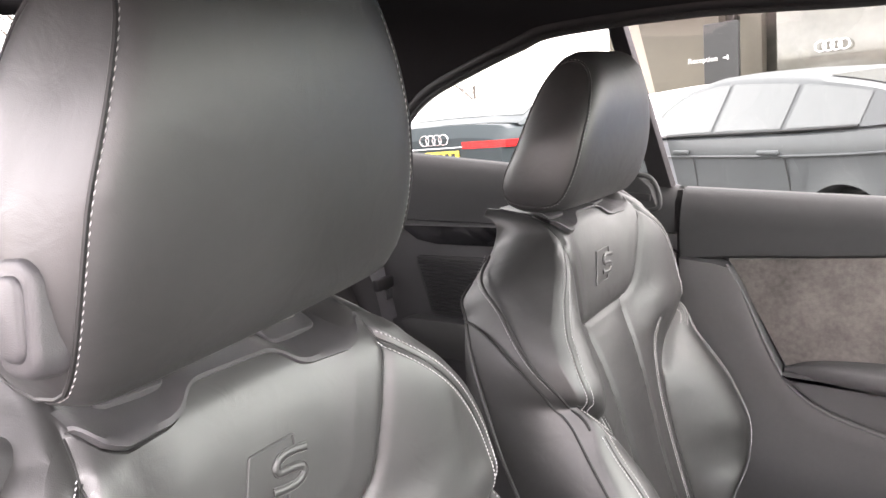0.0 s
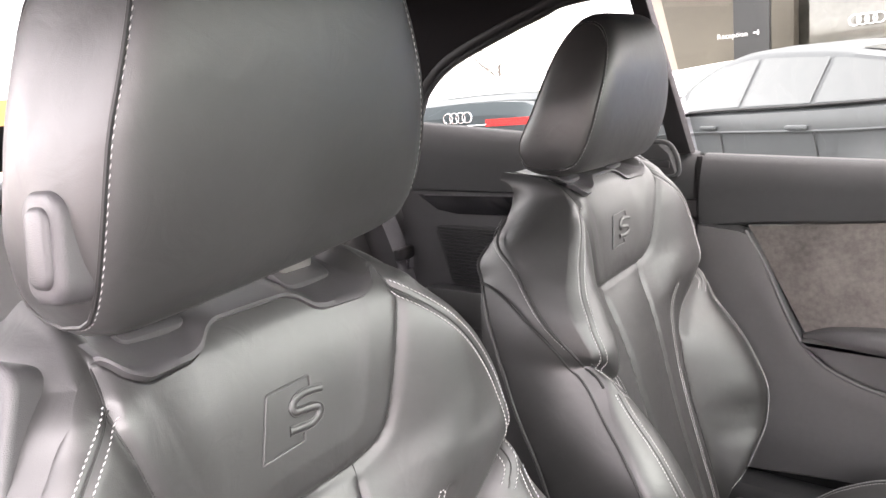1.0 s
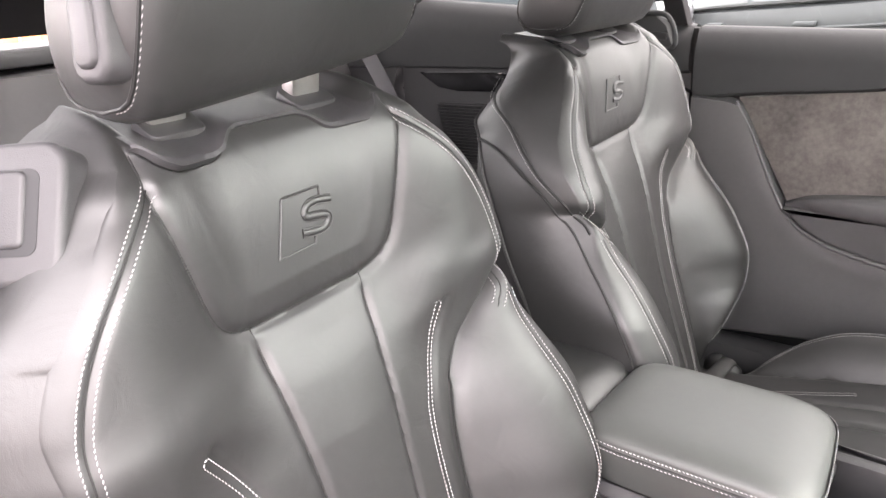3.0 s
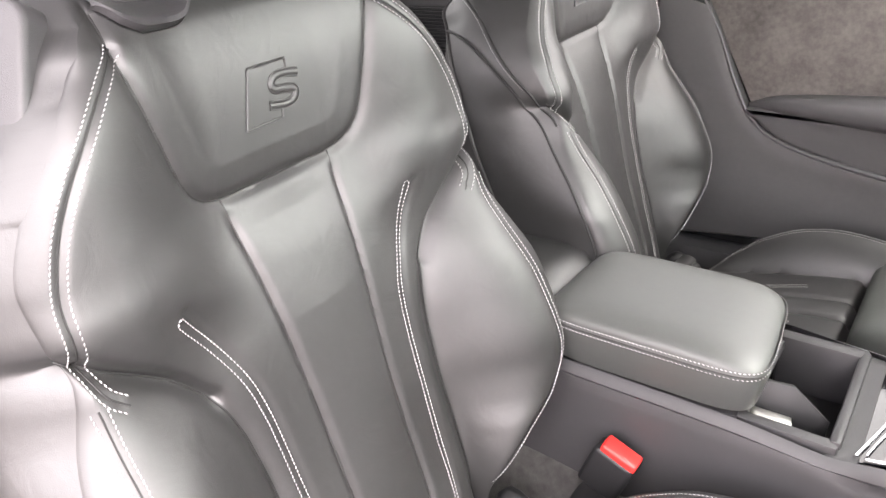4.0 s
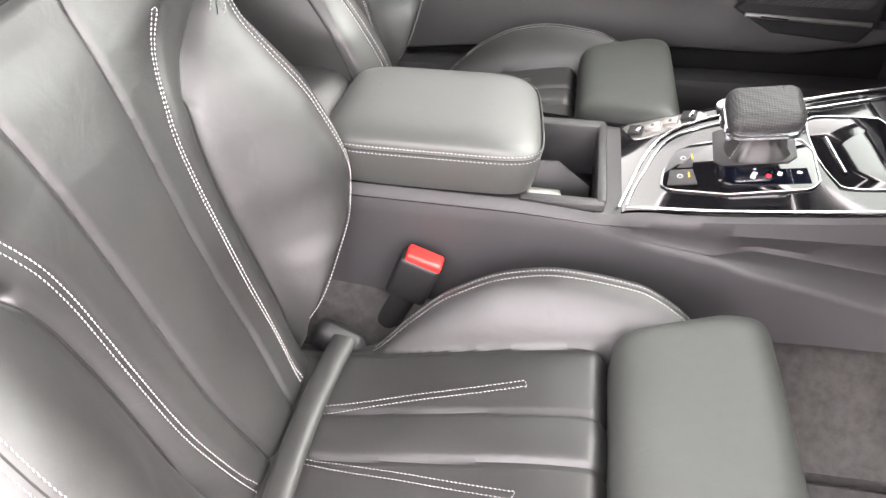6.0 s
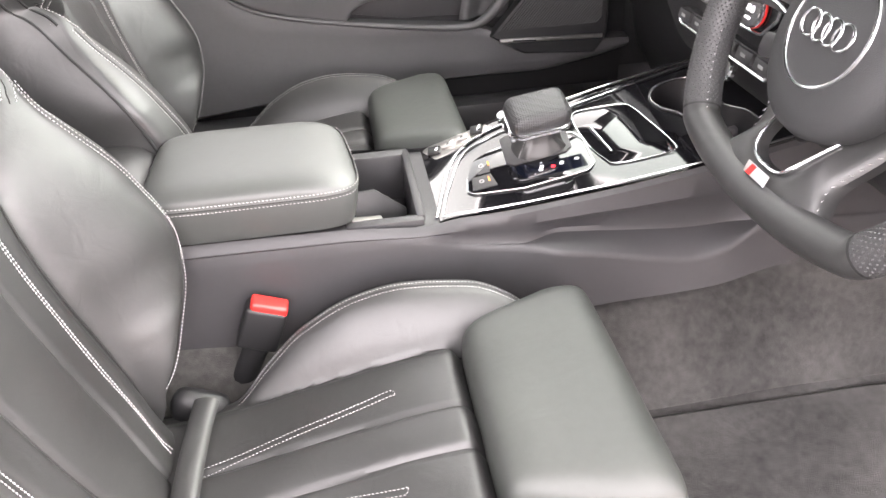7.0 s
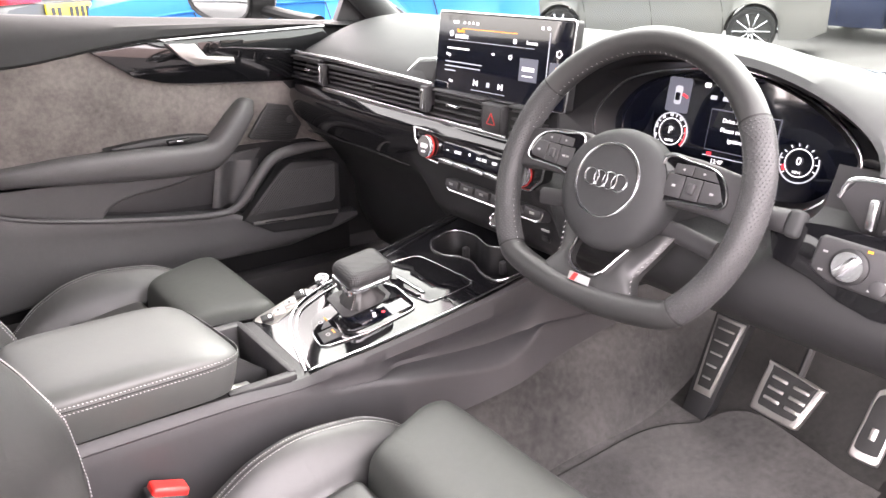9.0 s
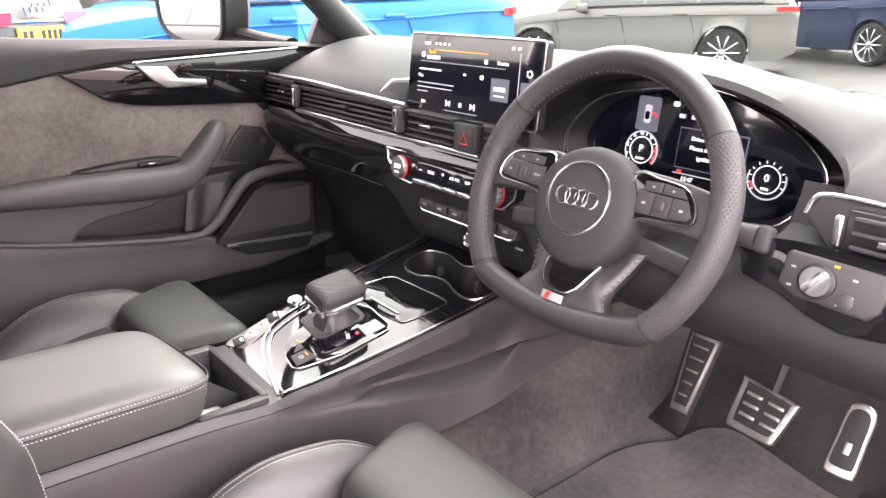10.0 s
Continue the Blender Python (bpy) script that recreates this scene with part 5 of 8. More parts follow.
for y, z in ((0.096, 0.713), (-0.146, 0.716)):
    m = frame_m((0.834, y, z), (0, -1, 0), (0.12, 0, 1))
    kb = part("knob", lathe([(0.0195, 0.0), (0.0195, 0.007), (0.0185, 0.0090), (0.0165, 0.0092)], m, 36), CHROME, cl, "chrome temperature knob with a red ring")
    part("red_ring", lathe([(0.0203, 0.0), (0.0203, 0.0025), (0.019, 0.0025)], m, 36), RED, kb)
    part("face", lathe([(0.0170, 0.0091), (0.0, 0.0091)], m, 36), SCREEN, kb)
    part("digits", text("19.0", 0.011, m @ pose(0, 0.001, 0.0096)), SCR_WHITE, kb)
    part("lettering", text("AUTO", 0.0042, m @ pose(0, -0.009, 0.0096)), SCR_WHITE, kb)
m = frame_m((0.8335, -0.026, 0.7185), (0, -1, 0), (0.12, 0, 1))
ds = part("climate_display", prism(rounded(0.150, 0.024, 0.003), m @ Vector((0, 0, 0.002)), m.col[0].xyz, m.col[1].xyz, 0.006, 0.001), SCREEN, cl)
for a, w in ((-0.062, "~"), (-0.034, "SYNC"), (-0.004, "*"), (0.026, "A/C ON"), (0.058, "OFF")):
    part("lettering", text(w, 0.0068 if len(w) > 1 else 0.012, m @ pose(a, 0, 0.0026)), SCR_WHITE, ds)
for i in range(4):
    part("key", box((0.8355, 0.042 - i * 0.040, 0.6955), (0.012, 0.037, 0.008), 0.002, pose(0, 0, 0, 0, 8, 0)), CHROME, cl, "satin chrome key")
# key row below
kr = part("key_panel", prism(rounded(0.236, 0.020, 0.005), (0.846, -0.065, 0.654), (0, -1, 0), (0.2, 0, 1), 0.02, 0.002), PLASTIC, dash, "row of black keys in a chrome frame")
part("chrome_edge", tube(np.array([(0.845 + 0.2 * b, -0.065 - a, 0.654 + b) for a, b in resample([(-0.118, 0.008), (-0.116, -0.005), (-0.108, -0.010), (0.108, -0.010), (0.116, -0.005), (0.118, 0.006)], 60)]), 0.0020, 8), CHROME, kr)
for i in range(6):
    y = 0.035 - i * 0.040
    kk = part("key", box((0.8445, y, 0.656), (0.008, 0.034, 0.014), 0.002, pose(0, 0, 0, 0, 11, 0)), PLASTIC, kr)
    part("icon", box((0.8398, y, 0.657), (0.0006, 0.010, 0.004), 0), ICON, kk)
m = frame_m((0.866, -0.060, 0.612), (0, -1, 0), (0.35, 0, 1))
part("start_button", lathe([(0.014, 0), (0.014, 0.006), (0.011, 0.008), (0.010, 0.006), (0.0, 0.006)], m, 28), BRIGHT, dash, "round chrome-edged button")
part("usb_port", box((0.876, -0.166, 0.607), (0.004, 0.016, 0.008), 0.001), PLASTIC_DARK, dash)
part("usb_icon", box((0.873, -0.166, 0.622), (0.002, 0.016, 0.003), 0), ICON, dash)
m = frame_m((0.892, -0.20, 0.590), (0, -1, 0), (0.5, 0, 1))
part("socket", lathe([(0.014, 0), (0.014, 0.004), (0.011, 0.005), (0.011, -0.004), (0.0, -0.004)], m, 28), PLASTIC_DARK, dash)

# instrument bay
BAY = smooth_line([(-0.142, 0.775), (-0.150, 0.812), (-0.198, 0.857), (-0.288, 0.882), (-0.36, 0.886), (-0.423, 0.879), (-0.50, 0.852), (-0.556, 0.806), (-0.545, 0.765), (-0.500, 0.720), (-0.42, 0.712), (-0.28, 0.712), (-0.17, 0.725)], 90, closed=True)
bc = BAY.mean(0)
rows = []
for k, x in ((1.10, 0.945), (1.035, 0.975), (1.0, 1.000), (0.985, 1.004), (0.93, 1.034)):
    q = bc + (BAY - bc) * k
    rows.append(np.stack([x + 0.10 * (q[:, 1] - 0.80), q[:, 0], q[:, 1]], 1))
part("instrument_bay", grid(np.array(rows), wrap=True), PLASTIC_DARK, dash, "black instrument surround")
part("bay_trim", tube(np.array(rows[2]) + (-0.003, 0, 0), 0.0026, 8, closed=True), CHROME, dash, "thin satin chrome ring")

cluster = thing("instrument_display", (1.035, -0.35, 0.72), "digital instrument display with two round dials", "instrument display")
q = bc + (BAY - bc) * 0.94
g = (np.stack([1.034 + 0.10 * (q[:, 1] - 0.80), q[:, 0], q[:, 1]], 1))
part("display_glass", ([tuple(p) for p in g], [tuple(range(len(g)))]), SCREEN, cluster, smooth=False)


def cm(y, z, d=0.002):
    return frame_m((1.034 + 0.10 * (z - 0.80) - d, y, z), (0, -1, 0), (0.10, 0, 1))


def plate(w, h, m, r=0.0):
    return prism(rounded(w, h, r) if r else [(-w / 2, -h / 2), (w / 2, -h / 2), (w / 2, h / 2), (-w / 2, h / 2)], m.translation, m.col[0].xyz, m.col[1].xyz, 0.0008)


for y, z, r, big, small, lab in ((-0.264, 0.782, 0.029, "P", "AUTO", "rev counter"), (-0.469, 0.775, 0.027, "0", "MPH", "speedometer")):
    d = part("dial", ring(r, cm(y, z), -40 if big == "P" else -200, 220 if big == "P" else 20, 0.0011), SCR_DIM, cluster, lab)
    part("inner_ring", ring(r * 0.70, cm(y, z), 0, 360, 0.0007), SCR_WHITE, d)
    part("red_zone", ring(r * 0.93, cm(y, z, 0.0024), -40, 20, 0.0016, 20) if big == "P" else ring(r * 0.8, cm(y, z, 0.0024), 195, 215, 0.0022, 8), SCR_RED, d)
    for i in range(11):
        a = radians(220 - 24 * i)
        p0, p1 = cm(y, z, 0.0024) @ Vector((r * 0.82 * math.cos(a), r * 0.82 * math.sin(a), 0)), cm(y, z, 0.0024) @ Vector((r * 0.97 * math.cos(a), r * 0.97 * math.sin(a), 0))
        part("tick", tube(np.array([p0, p1]), 0.0006, 5), SCR_WHITE, d)
    part("digit", text(big, 0.016 if big == "P" else 0.015, cm(y, z + 0.002, 0.003)), SCR_WHITE, d)
    part("lettering", text(small, 0.0055, cm(y, z - 0.013, 0.003)), SCR_WHITE, d)
for i, ch in enumerate("12345"):
    a = radians(200 - 36 * i)
    part("digit", text(ch, 0.007, cm(-0.264 - 0.0255 * math.cos(a), 0.782 + 0.0255 * math.sin(a), 0.0032)), SCR_WHITE, cluster)
icon = part("door_warning", plate(0.040, 0.052, cm(-0.266, 0.838), 0.004), SCR_GREY, cluster, "small picture of a car with an open door")
part("car_shape", plate(0.012, 0.028, cm(-0.266, 0.838, 0.0032), 0.004), SCR_DIM, icon)
part("car_roof", plate(0.008, 0.012, cm(-0.266, 0.836, 0.0042), 0.002), SCREEN, icon)
part("open_door", box((1.0355, -0.278, 0.838), (0.001, 0.010, 0.0035), 0, pose(0, 0, 0, 25, 0, 0)), SCR_RED, icon)
pop = part("message_panel", plate(0.108, 0.060, cm(-0.380, 0.797), 0.0), SCR_GREY, cluster, "grey message panel")
part("message_field", plate(0.105, 0.057, cm(-0.380, 0.797, 0.0032), 0.0), SCREEN, pop)
for i, w in enumerate(("Drive system a", "Please switch o", "ignition")):
    part("message", text(w, 0.0086, cm(-0.374, 0.8125 - 0.0135 * i, 0.0042)), SCR_WHITE, pop)
part("lamp_icon", plate(0.010, 0.007, cm(-0.312, 0.858), 0.002), SCR_WHITE, cluster)
part("brake_icon", plate(0.010, 0.008, cm(-0.350, 0.857), 0.003), SCR_RED, cluster)
for y in (-0.325, -0.345, -0.364):
    part("status_icon", plate(0.010, 0.006, cm(y, 0.842), 0.001), SCR_DIM, cluster)
part("status_bar", plate(0.090, 0.0012, cm(-0.37, 0.759), 0.0), SCR_DIM, cluster)
part("marker", plate(0.007, 0.005, cm(-0.335, 0.762), 0.001), SCR_RED, cluster)
part("trip_text", text("12:47", 0.009, cm(-0.350, 0.752)), SCR_WHITE, cluster)

# driver's outer vent and light switch
ov = part("outer_vent", prism([(-0.035, 0.006), (-0.020, 0.030), (0.13, 0.030), (0.13, -0.026), (-0.004, -0.026)], (0.862, -0.632, 0.780), (0, -1, 0), (0.1, 0, 1), 0.03, 0.003), PLASTIC, dash, "outer air vent with a chrome edge")
part("throat", box((0.855, -0.700, 0.781), (0.012, 0.110, 0.044), 0.002), PLASTIC_DARK, ov)
part("chrome_edge", tube(np.array([(0.858 + 0.1 * b, -0.632 - a, 0.780 + b) for a, b in smooth_line([(-0.034, 0.008), (-0.020, 0.030), (0.05, 0.031), (0.13, 0.028)], 30)]), 0.0028, 8), CHROME, ov)
for i in range(3):
    part("blade", box((0.846, -0.705, 0.766 + 0.015 * i), (0.020, 0.10, 0.005), 0.002, pose(0, 0, 0, 0, 12, 0)), PLASTIC, ov)
part("tab", box((0.836, -0.700, 0.780), (0.016, 0.034, 0.008), 0.002), CHROME, ov)
part("thumb_wheel", box((0.846, -0.640, 0.780), (0.012, 0.010, 0.034), 0.003), CHROME, ov)
part("chrome_strip", tube(np.array([(0.852, y, 0.752) for y in np.linspace(-0.60, -0.75, 12)]), 0.0022, 8), CHROME, dash)
gb = [(0.540, 0.030), (0.60, 0.038), (0.66, 0.040), (0.76, 0.036), (0.76, -0.034), (0.715, -0.038), (0.672, -0.044), (0.635, -0.036), (0.60, -0.022), (0.555, -0.012)]
part("gloss_band", prism([tuple(p) for p in resample(gb, 60, True)], (0.8265, 0, 0.724), (0, -1, 0), (0.22, 0, 1), 0.02, 0.002), GLOSS, dash, "piano-black band round the light switch")
ls = part("light_switch", prism([(-0.048, 0.022), (-0.043, 0.026), (0.050, 0.024), (0.060, 0.016), (0.054, -0.014), (0.044, -0.025), (-0.030, -0.022), (-0.050, -0.012)], (0.8222, -0.648, 0.728), (0, -1, 0), (0.22, 0, 1), 0.02, 0.004, 3), PLASTIC, dash, "grey-black rotary light switch panel")
m = frame_m((0.8207, -0.639, 0.729), (0, -1, 0), (0.22, 0, 1))
part("dial_base", lathe([(0.019, 0.0), (0.019, 0.004), (0.016, 0.006), (0.0, 0.006)], m, 36), PLASTIC_DARK, ls)
part("dial_ring", lathe([(0.0155, 0.006), (0.0155, 0.008), (0.0143, 0.008)], m, 36), CHROME, ls)
part("grip", box(m @ Vector((0, 0, 0.012)), (0.0075, 0.028, 0.011), 0.0025, Matrix(m.to_3x3()).to_4x4() @ pose(0, 0, 0, 0, 0, -35)), CHROME, ls, "chrome grip")
m2 = frame_m((0.8190, -0.671, 0.716), (0, -1, 0), (0.22, 0, 1))
part("dimmer", lathe([(0.008, 0.0), (0.008, 0.005), (0.006, 0.006), (0.0, 0.006)], m2, 24), PLASTIC, ls)
for a, b in ((-0.036, 0.010), (-0.036, -0.010), (0.026, 0.012), (0.026, -0.006), (0.016, -0.017), (0.006, 0.021)):
    mm = frame_m((0.8207, -0.648, 0.728), (0, -1, 0), (0.22, 0, 1))
    part("icon", box(mm @ Vector((a, b, 0.0012)), (0.005, 0.0022, 0.0006), 0, Matrix(mm.to_3x3()).to_4x4()), SCR_AMBER if (a, b) == (0.006, 0.021) else ICON, ls)

# ---- touchscreen ----
touch = thing("touchscreen", (0.885, -0.02, 0.81), "upright black touchscreen showing a radio menu", "touchscreen")
TA, TB, TC = Vector((0.876, 0.136, 0.807)), Vector((0.880, -0.178, 0.809)), Vector((0.884, 0.133, 0.941))
tux, tuy = (TB - TA).normalized(), (TC - TA).normalized()
tw_, th_ = (TB - TA).length, (TC - TA).length
tmid = TA + (TB - TA) / 2 + (TC - TA) / 2
part("housing", prism(rounded(tw_, th_, 0.006), tmid, tux, tuy, 0.018, 0.0025, 3), PLASTIC_DARK, touch)
part("rim", tube(np.array([tmid + tux * a + tuy * b + tux.cross(tuy) * -0.002 for a, b in rounded(tw_, th_, 0.006)]), 0.0014, 6, closed=True), CHROME, touch, "thin satin metal rim")
part("display_glass", prism(rounded(tw_ - 0.006, th_ - 0.006, 0.004), tmid + tux.cross(tuy) * 0.0012, tux, tuy, 0.002), SCREEN, touch)


def sm(u, v, d=0.002):
    """A place on the screen: u and v from 0 to 1, from its lower left corner."""
    return frame_m(tmid + tux * ((u - 0.5) * tw_) + tuy * ((v - 0.5) * th_) + tux.cross(tuy) * d, tux, tuy)


def bar(u, v, w, h, m=SCR_WHITE, name="line_of_text", d=0.0022):
    part(name, plate(w * tw_, h * th_, sm(u, v, d)), m, touch)


for u, v, s, w, m in ((0.155, 0.875, 0.0070, "12:47", SCR_WHITE), (0.200, 0.775, 0.0085, "Radio", SCR_AMBER), (0.210, 0.705, 0.0095, "DAB/FM", SCR_WHITE), (0.740, 0.715, 0.0085, "Source", SCR_WHITE), (0.113, 0.475, 0.0075, "Pop", SCR_WHITE), (0.150, 0.145, 0.0070, "List", SCR_WHITE)):
    part("lettering", text(w, s, sm(u, v)), m, touch)
for i in range(4):
    bar(0.225 + 0.035 * i, 0.878, 0.014, 0.028, SCR_WHITE, "status_icon")
bar(0.80, 0.893, 0.016, 0.034, SCR_WHITE, "status_icon")
bar(0.84, 0.893, 0.016, 0.034, SCR_WHITE, "status_icon")
bar(0.42, 0.805, 0.42, 0.008, SCR_AMBER, "accent_line")
bar(0.43, 0.655, 0.66, 0.006, SCR_DIM, "rule")
bar(0.190, 0.555, 0.180, 0.018)
for i, w in enumerate((0.30, 0.29, 0.09)):
    bar(0.090 + w / 2, 0.385 - 0.055 * i, w, 0.013, SCR_DIM)
part("icon", ring(0.004, sm(0.125, 0.735)), SCR_WHITE, touch)
bar(0.62, 0.715, 0.020, 0.050, SCR_WHITE, "status_icon")
bar(0.47, 0.54, 0.018, 0.026, SCR_WHITE, "status_icon")
part("star", ring(0.0035, sm(0.60, 0.53), n=6), SCR_WHITE, touch)
bar(0.735, 0.41, 0.125, 0.26, SCR_GREY, "station_logo")
bar(0.735, 0.42, 0.080, 0.045, SCR_WHITE, "station_logo", 0.003)
bar(0.735, 0.34, 0.070, 0.012, SCR_WHITE, "station_logo", 0.003)
for u, s in ((0.36, -1), (0.455, 0), (0.545, 1)):
    if s:
        part("skip_arrow", prism([(-0.004, -0.005), (0.004, 0.0), (-0.004, 0.005)] if s > 0 else [(0.004, -0.005), (0.004, 0.005), (-0.004, 0.0)], sm(u, 0.165).translation, tux, tuy, 0.0005), SCR_WHITE, touch)
        bar(u + s * 0.018, 0.165, 0.005, 0.075, SCR_WHITE, "skip_bar")
    else:
        bar(u, 0.165, 0.022, 0.055, SCR_DIM, "mute_icon")
bar(0.455, 0.075, 0.26, 0.006, SCR_DIM, "rule")
bar(0.858, 0.50, 0.004, 0.70, SCR_DIM, "rule")
bar(0.925, 0.43, 0.10, 0.20, SCR_GREY, "active_tile")
part("home_icon", ring(0.0055, sm(0.925, 0.63), n=6), SCR_WHITE, touch)
bar(0.925, 0.44, 0.018, 0.08, SCR_AMBER, "tile_icon", 0.003)
bar(0.80, 0.09, 0.04, 0.012, SCR_WHITE, "more_dots")
part("stand", box((0.905, -0.02, 0.815), (0.05, 0.20, 0.03), 0.008), PLASTIC_DARK, touch)
# small stowage beside the screen
part("vent_scoop", prism([(-0.05, 0.0), (-0.02, 0.030), (0.03, 0.036), (0.03, 0.0)], (0.870, 0.165, 0.822), (0, -1, 0), (0.35, 0, 1), 0.03, 0.003), PLASTIC_DARK, dash)
part("scoop_edge", tube(np.array([(0.868 + 0.35 * b, 0.165 - a, 0.824 + b) for a, b in ((-0.05, 0.0), (-0.02, 0.030), (0.03, 0.036))]), 0.0016, 6), CHROME, dash)

# ---- steering wheel ----
wheel = thing("steering_wheel", (0.79, -0.357, 0.757), "flat-bottomed black leather steering wheel with four-ring emblem", "steering wheel")
WC, TILT_W = Vector((0.790, -0.357, 0.757)), radians(20)
wm = frame_m(WC, (0, -1, 0), (math.sin(TILT_W), 0, math.cos(TILT_W)))
WX, WY, WN = wm.col[0].xyz, wm.col[1].xyz, wm.col[2].xyz
w3 = Matrix(wm.to_3x3()).to_4x4()
RW, RT = 0.184, 0.0172


def rim_pt(a):
    """Rim centre line at the angle a (degrees, 0 at the right, 90 at the top): a circle with a flattened foot."""
    x, y = RW * math.cos(radians(a)), RW * math.sin(radians(a))
    flat = -0.150
    if y < flat + 0.02:
        y = flat + 0.02 - (flat + 0.02 - y) * 0.35
    return Vector((x, y, 0))


def rim_arc(a0, a1, n):
    return np.array([wm @ rim_pt(a) for a in np.linspace(a0, a1, n)])


def rim_part(name, a0, a1, n, r, m, label=""):
    return part(name, tube(rim_arc(a0, a1, n), r, 20, flat=(tuple(WN), 1.08)), m, wheel, label)


rim_part("rim_top", 35, 145, 50, RT, LEATHER, "smooth leather top of the rim")
grips = [rim_part("rim_grip", 145, 222, 40, RT * 1.03, PERF, "perforated leather grip"), rim_part("rim_grip", -42, 35, 40, RT * 1.03, PERF, "perforated leather grip")]
rim_part("rim_foot", 222, 318, 50, RT * 1.02, LEATHER, "smooth leather foot of the rim")
for a in (35, 145, 222, 318):
    part("rim_joint", tube(rim_arc(a - 0.35, a + 0.35, 3), RT * 1.04, 20, flat=(tuple(WN), 1.08)), LEATHER_DARK, wheel)
# raised rims of the perforations, in staggered rows
for grip, a0, a1 in ((grips[0], 146, 221), (grips[1], -41, 34)):
    v, f = [], []
    rows_ = 64
    for i in range(rows_):
        a = a0 + (a1 - a0) * (i + 0.5) / rows_
        c = rim_pt(a)
        t = (rim_pt(a + 0.3) - rim_pt(a - 0.3)).normalized()
        o = Vector((t.y, -t.x, 0))
        for j in range(24):
            b = 2 * math.pi * (j + 0.5 * (i % 2)) / 24
            n = (o * math.cos(b) + Vector((0, 0, 1)) * math.sin(b))
            q = c + (o * math.cos(b) + Vector((0, 0, 1.08)) * math.sin(b)) * RT * 1.03
            s = n.cross(t)
            k = len(v)
            v += [tuple(wm @ (q + t * 0.0013)), tuple(wm @ (q + s * 0.0013)), tuple(wm @ (q - t * 0.0013)), tuple(wm @ (q - s * 0.0013)), tuple(wm @ (q + n * 0.0009))]
            f += [(k, k + 1, k + 4), (k + 1, k + 2, k + 4), (k + 2, k + 3, k + 4), (k + 3, k, k + 4)]
    part("perforation", (v, f), PERF, grip, "", False)
for a0, a1 in ((14, 166), (196, 250), (290, 344)):
    inn = np.array([wm @ (rim_pt(a) * (1 - RT * 0.93 / RW) + Vector((0, 0, 0.006))) for a in np.linspace(a0, a1, 160)])
    part("stitching", stitches(inn, np.array([tuple(WN)] * 160), 0.0045, 0.0035, 0.0007, 1.2), THREAD, wheel, "cross stitching along the inner rim")
# hub
th = np.linspace(0, 2 * math.pi, 60, endpoint=False)
rows = []
for r, h in ((0.070, -0.040), (0.0765, -0.018), (0.0765, 0.000), (0.073, 0.010), (0.065, 0.0165), (0.050, 0.0200), (0.02, 0.0212), (0.0, 0.0214)):
    rows.append([wm @ Vector((r * 1.04 * math.cos(a), r * math.sin(a) * (0.96 if math.sin(a) > 0 else 1.10) - 0.003, h)) for a in th])
hub = part("airbag_cover", grid(np.array(rows), wrap=True), SOFT, wheel, "soft black airbag cover")
part("emblem_ring", tube(np.array([wm @ Vector((0.0465 * math.cos(a), 0.0465 * math.sin(a), 0.0212)) for a in th]), 0.0019, 8, closed=True), CHROME, hub, "bright chrome ring")
for i in range(4):
    c = Vector(((i - 1.5) * 0.0145, 0.0, 0.0236))
    part("emblem", tube(np.array([wm @ (c + Vector((0.0108 * math.cos(a), 0.0108 * math.sin(a), 0.0008 * math.sin(a + i)))) for a in np.linspace(0, 2 * math.pi, 40, endpoint=False)]), 0.0013, 8, closed=True), CHROME, hub, "interlocking chrome ring")
part("moulded_word", box(wm @ Vector((0, -0.063, 0.0172)), (0.022, 0.005, 0.0008), 0, w3), PLASTIC, hub)


def wprism(outline, z, depth, bevel=0.002, seg=2):
    return prism(outline, wm @ Vector((0, 0, z)), WX, WY, depth, bevel, seg)


